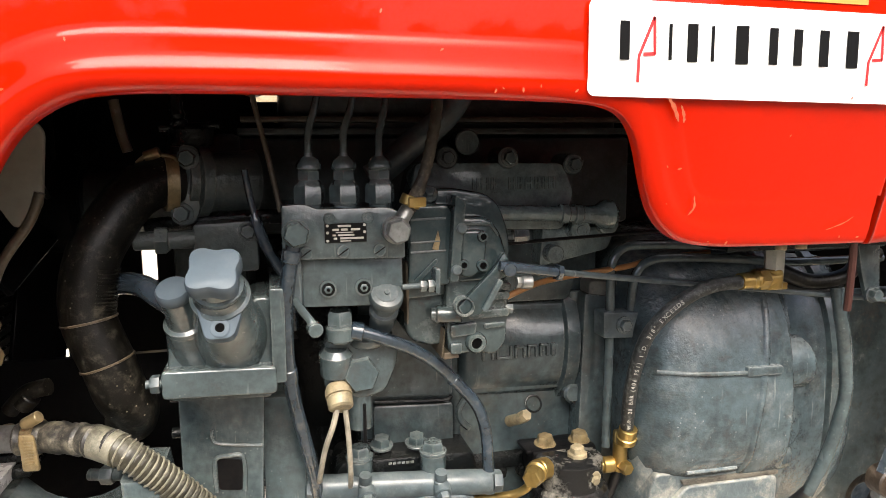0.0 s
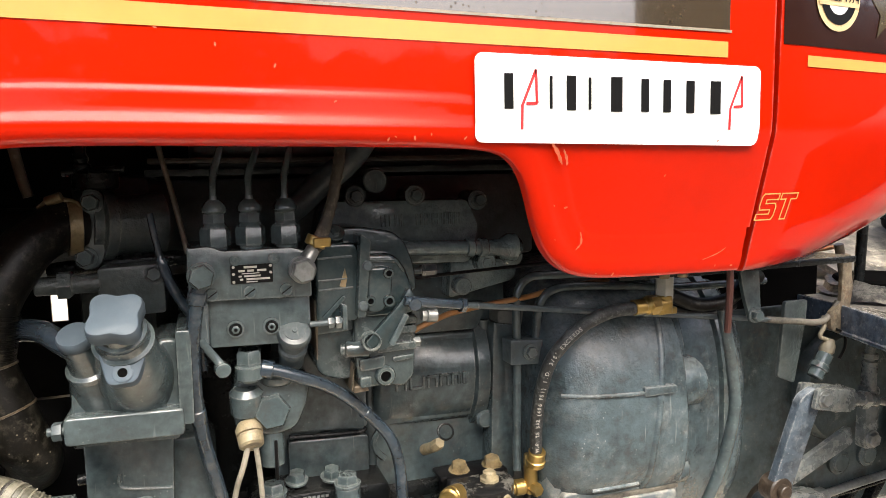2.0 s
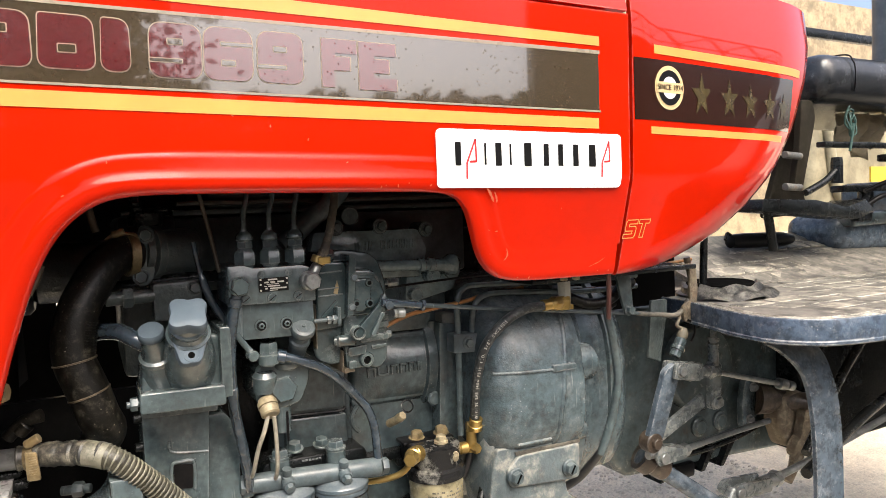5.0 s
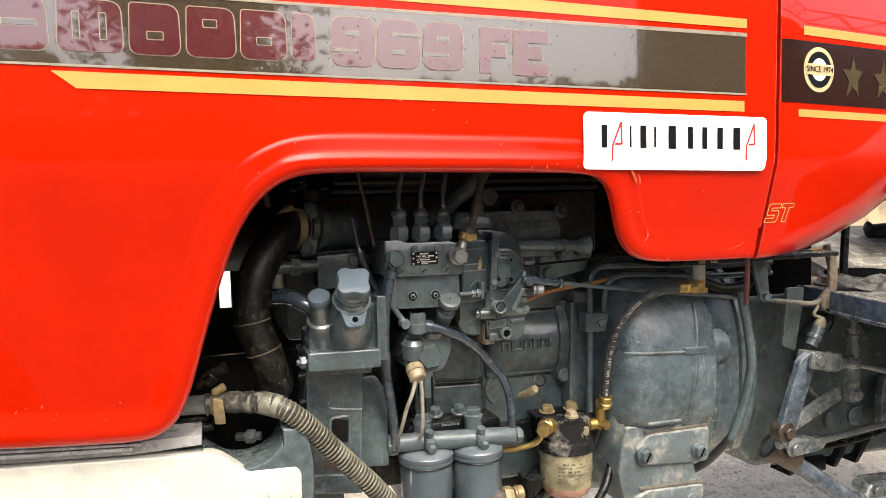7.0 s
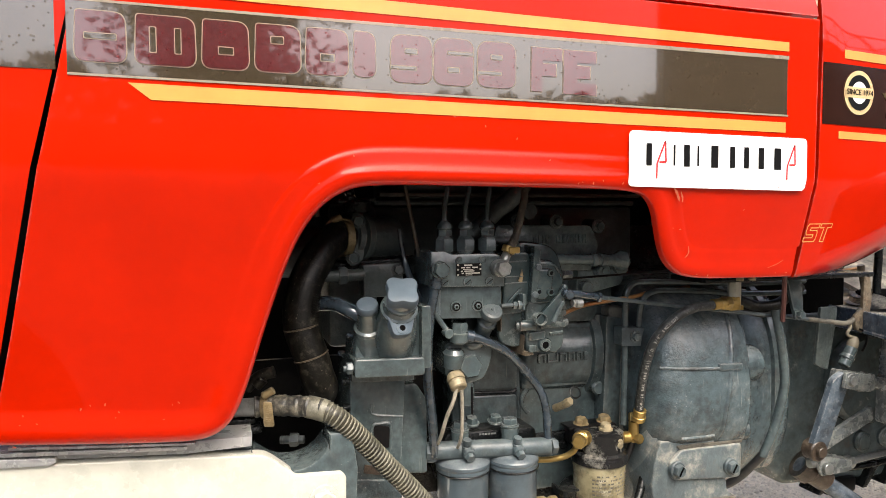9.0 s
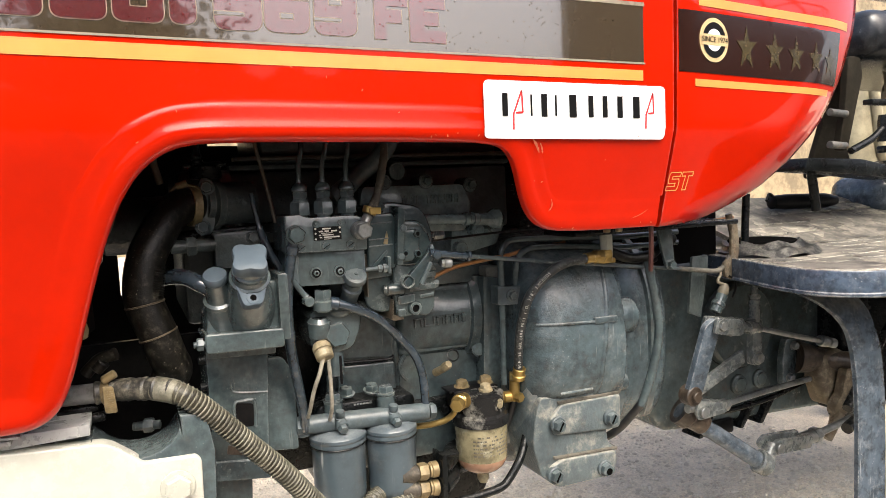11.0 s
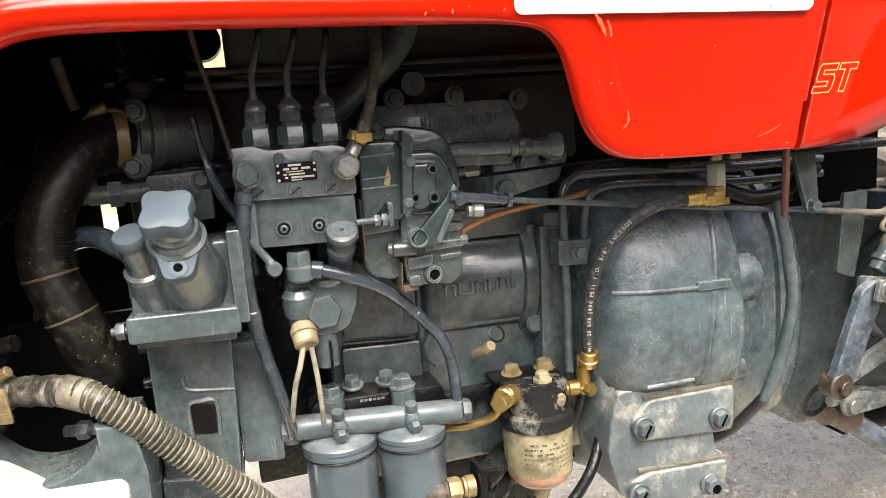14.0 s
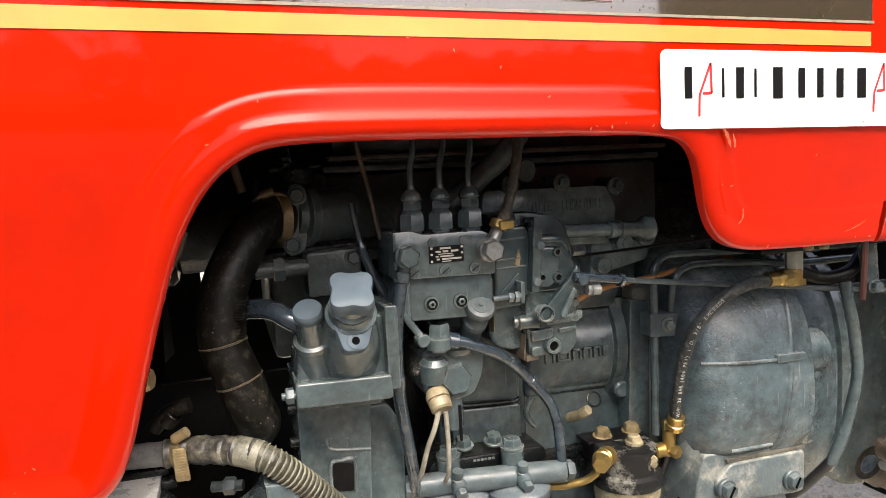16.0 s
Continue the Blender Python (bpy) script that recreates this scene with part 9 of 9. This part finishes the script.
    part("fender_bracket", bm, DARK_OLIVE, seat, "dark olive fender bracket")
    # folded cloth hanging under the seat
    bm = B()
    cols = []
    for i in range(17):
        x = 1.54 + 0.24 * i / 16
        drop = 1.18 + 0.09 * abs(i - 7) / 9 + 0.012 * math.sin(i * 2.1)
        cols.append([bm.verts.new((x + 0.02 * math.sin(j), 0.20 + 0.014 * math.sin(i * 1.4 + j), 1.302 + (drop - 1.302) * j / 6)) for j in range(7)])
    for p, q in zip(cols, cols[1:]):
        for j in range(6):
            bm.faces.new((p[j], q[j], q[j + 1], p[j + 1]))
    ret = bmesh.ops.solidify(bm, geom=bm.faces[:], thickness=0.003)
    tagged(part("folded_cloth", bm, CLOTH, angle=80), "dirty khaki cloth hanging under the seat", "cloth")
    # green cord under the seat
    bm = B()
    pts = [(1.43 + 0.012 * math.cos(k * 0.9) + 0.0008 * k, 0.10 + 0.004 * math.sin(k * 2.1), 1.275 + 0.026 * math.sin(k * 0.9) - 0.001 * k) for k in range(26)]
    pipe(bm, pts, 0.0019, 8, 4)
    pipe(bm, [(1.45, 0.10, 1.26), (1.445, 0.10, 1.23), (1.435, 0.10, 1.195)], 0.003, 8)
    tagged(part("green_cord", bm, GREEN), "looped green cord tied under the seat", "cord")
    # black cylinder lying on the board
    bm = B()
    turned(bm, (1.29, 0.325, 0.985), (1.52, 0.315, 0.980), [(0, 0.010), (0.004, 0.017), (0.05, 0.020), (0.19, 0.020), (0.215, 0.016), (0.23, 0.013)], 24)
    roll = tagged(part("tool_roll", bm, BLACK), "black cylindrical roll lying on the footboard", "tool roll")
    bm = B()
    pipe(bm, [(1.30, 0.325, 0.998), (1.285, 0.325, 1.006), (1.27, 0.32, 0.99)], 0.004, 8)
    part("roll_cord", bm, BLACK, roll)


operators_place()


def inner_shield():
    """Black sheets added for the darkness of the engine bay's far side, with the few gaps that let daylight through."""
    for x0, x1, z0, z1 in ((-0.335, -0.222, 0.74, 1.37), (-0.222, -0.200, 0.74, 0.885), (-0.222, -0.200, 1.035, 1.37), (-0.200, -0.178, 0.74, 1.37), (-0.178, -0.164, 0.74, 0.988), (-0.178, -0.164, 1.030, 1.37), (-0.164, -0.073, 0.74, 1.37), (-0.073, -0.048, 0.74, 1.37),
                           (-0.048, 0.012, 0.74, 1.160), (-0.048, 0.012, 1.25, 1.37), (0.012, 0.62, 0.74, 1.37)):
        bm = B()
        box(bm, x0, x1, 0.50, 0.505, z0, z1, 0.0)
        part("inner_shield", bm, BLACK, tractor, "black sheet added to darken the far side of the engine bay")
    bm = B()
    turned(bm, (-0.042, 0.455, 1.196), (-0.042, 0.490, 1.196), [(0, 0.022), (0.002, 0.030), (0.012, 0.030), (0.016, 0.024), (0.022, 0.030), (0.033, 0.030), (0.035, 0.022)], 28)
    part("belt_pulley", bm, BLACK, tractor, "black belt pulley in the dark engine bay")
    # Black sheet added overhead so the hood's inside stays dark.
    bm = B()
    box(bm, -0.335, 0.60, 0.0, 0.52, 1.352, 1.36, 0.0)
    part("hood_liner", bm, BLACK, tractor, "black sheet added under the hood top to darken the bay")


inner_shield()


def wheels():
    """Tyres that carry the tractor, outside the picture."""
    for x, y, r, w in ((-0.95, -0.50, 0.40, 0.22), (-0.95, 1.04, 0.40, 0.22), (2.45, -0.62, 0.72, 0.36)):
        bm = B()
        turned(bm, (x, y - w / 2, r - 0.01), (x, y + w / 2, r - 0.01), [(0, r * 0.6), (0.01, r * 0.85), (0.05, r * 0.98), (w / 2, r), (w - 0.05, r * 0.98), (w - 0.01, r * 0.85), (w, r * 0.6)], 40)
        wheel = part("wheel", bm, RUBBER, tractor, "black rubber tyre")
        bm = B()
        turned(bm, (x, y - w / 2 - 0.005, r - 0.01), (x, y + w / 2, r - 0.01), [(0, 0.02), (0.004, r * 0.30), (0.05, r * 0.55), (w, r * 0.58)], 32)
        part("rim", bm, CREAM, wheel, "cream wheel rim")
    bm = B()
    rod(bm, (-0.95, -0.45, 0.40), (-0.95, 1.0, 0.40), 0.05)
    box(bm, -1.05, -0.85, 0.10, 0.44, 0.40, 0.65, 0.01)
    part("front_axle", bm, CREAM, tractor, "cream front axle")
    bm = B()
    rod(bm, (2.45, -0.6, 0.71), (2.45, 0.5, 0.71), 0.09)
    part("rear_axle", bm, GREY_DARK, tractor, "dark rear axle")


wheels()


def far_fender():
    bm = B()
    box(bm, 2.55, 4.2, 0.95, 1.05, 0.75, 1.65, 0.05, 4)
    far = tagged(part("cream_trailer", bm, TRAILER_CREAM), "cream-painted machine side standing behind the tractor", "trailer")
    bm = B()
    pipe(bm, [(2.62, 0.945, 1.50), (2.66, 0.94, 1.30), (2.70, 0.94, 1.12), (2.80, 0.94, 1.06), (3.0, 0.94, 1.06)], 0.022, 12)
    part("pressed_rib", bm, TRAILER_CREAM, far)
    bm = B()
    box(bm, 2.96, 3.13, 0.943, 0.950, 1.15, 1.218, 0.0)
    part("yellow_label", bm, YELLOW, far, "plain yellow label")
    bm = B()
    for x in (2.5, 3.9):
        box(bm, x, x + 0.12, 0.97, 1.04, 0.0, 0.80, 0.01)
    pieces("leg", bm, GREY_DARK, far)


far_fender()


def surroundings():
    bm = B()
    box(bm, -3.0, 34.0, 14.0, 14.2, -0.05, 7.8, 0.0)
    structure("wall_back", bm, PLASTER, "weathered cream plaster wall behind the tractor")
    # open frame of dark bars standing behind the seat
    bm = B()
    rod(bm, (2.2, 1.3, 0.0), (2.2, 1.3, 1.90), 0.03, seg=12)
    rack = tagged(part("pipe_rack", bm, GREY_DARK), "dark steel pipe rack standing behind the tractor", "rack")
    for z, h in ((1.60, 0.030), (1.905, 0.045)):
        bm = B()
        box(bm, 2.0, 4.3, 1.285, 1.315, z - h / 2, z + h / 2, 0.004)
        part("rail", bm, GREY_DARK, rack)
    bm = B()
    rod(bm, (4.1, 1.3, 0.0), (4.1, 1.3, 1.90), 0.03, seg=12)
    part("post", bm, GREY_DARK, rack)
    bm = B()
    box(bm, -30.0, 10.5, -12.3, -12.0, -0.05, 2.7, 0.0)
    structure("wall_yard", bm, SHED, "long dark yard wall across the yard")
    # tree across the yard, seen in the gloss of the name band
    bm = B()
    limbs = [[(-0.2, -11.0, -0.05), (-0.3, -11.0, 1.2), (-0.2, -11.05, 2.6), (-0.3, -11.0, 4.4)]] + [[(0.05, -11.0, 1.8 + 0.3 * k), (0.5 * math.cos(k * 2.4), -11.0 + 0.5 * math.sin(k * 2.4), 2.7 + 0.35 * k), (1.1 * math.cos(k * 2.4), -11.0 + 1.0 * math.sin(k * 2.4), 3.5 + 0.4 * k)] for k in range(6)]
    for i, pts in enumerate(limbs):
        for a, b, r in zip(pts, pts[1:], (0.14, 0.10, 0.06) if i == 0 else (0.05, 0.03)):
            rod(bm, a, b, r, seg=8)
    tree = tagged(new("tree"), "dark leafy tree standing across the yard", "tree")
    part("trunk", bm, MUD, tree, "brown trunk with limbs")
    rnd = random.Random(5)
    verts, faces = [], []
    while len(faces) < 7500:
        p = Vector((rnd.gauss(-0.25, 0.66), rnd.gauss(-11.0, 0.6), rnd.gauss(4.1, 0.75)))
        if p.z < 2.6 or noise.noise(p * 1.6) < -0.22:
            continue
        u = Vector((rnd.uniform(-1, 1), rnd.uniform(-1, 1), rnd.uniform(-0.6, 0.6))).normalized() * rnd.uniform(0.07, 0.13)
        v = u.orthogonal().normalized() * rnd.uniform(0.03, 0.055)
        n = len(verts)
        verts += [p - u, p + v, p + u, p - v]
        faces.append((n, n + 1, n + 2, n + 3))
    me = bpy.data.meshes.new("crown")
    me.from_pydata(verts, [], faces)
    me.materials.append(LEAF)
    crown = new("crown", me)
    crown.parent = tree
    # ragged hedge along the yard wall
    verts, faces = [], []
    while len(faces) < 15000:
        x = rnd.uniform(-16.0, 10.0)
        top = 3.35 + 0.55 * noise.noise((x * 0.55, 3.0, 0.0)) + 0.30 * noise.noise((x * 1.7, 8.0, 0.0)) + 0.12 * noise.noise((x * 5.0, 1.0, 0.0))
        p = Vector((x, rnd.uniform(-11.95, -11.3), 2.2 + (top - 2.2) * rnd.random() ** 0.7))
        u = Vector((rnd.uniform(-1, 1), rnd.uniform(-1, 1), rnd.uniform(-0.6, 0.6))).normalized() * rnd.uniform(0.07, 0.14)
        v = u.orthogonal().normalized() * rnd.uniform(0.03, 0.06)
        n = len(verts)
        verts += [p - u, p + v, p + u, p - v]
        faces.append((n, n + 1, n + 2, n + 3))
    me = bpy.data.meshes.new("hedge")
    me.from_pydata(verts, [], faces)
    me.materials.append(LEAF)
    tagged(new("hedge", me), "ragged dark leafy hedge along the yard wall", "hedge", kind="stuff")
    bm = B()
    box(bm, 7.0, 27.0, -9.6, -9.4, -0.05, 5.2, 0.0)
    structure("wall_shed", bm, SHED, "dark side of an open shed across the yard")
    bm = B()
    for k in range(10):
        x = 7.0 + 2.2 * k
        rod(bm, (x, -9.3, 5.0), (x, -9.3, 7.2), 0.06, seg=8)
        if k < 9:
            rod(bm, (x, -9.3, 5.8), (x + 2.2, -9.3, 7.1), 0.045, seg=8)
    rod(bm, (7.0, -9.3, 7.2), (27.0, -9.3, 7.2), 0.08, seg=8)
    rod(bm, (7.0, -9.3, 5.8), (27.0, -9.3, 5.8), 0.06, seg=8)
    tagged(part("roof_truss", bm, GREY_DARK), "dark steel truss of the open shed", "truss")


surroundings()
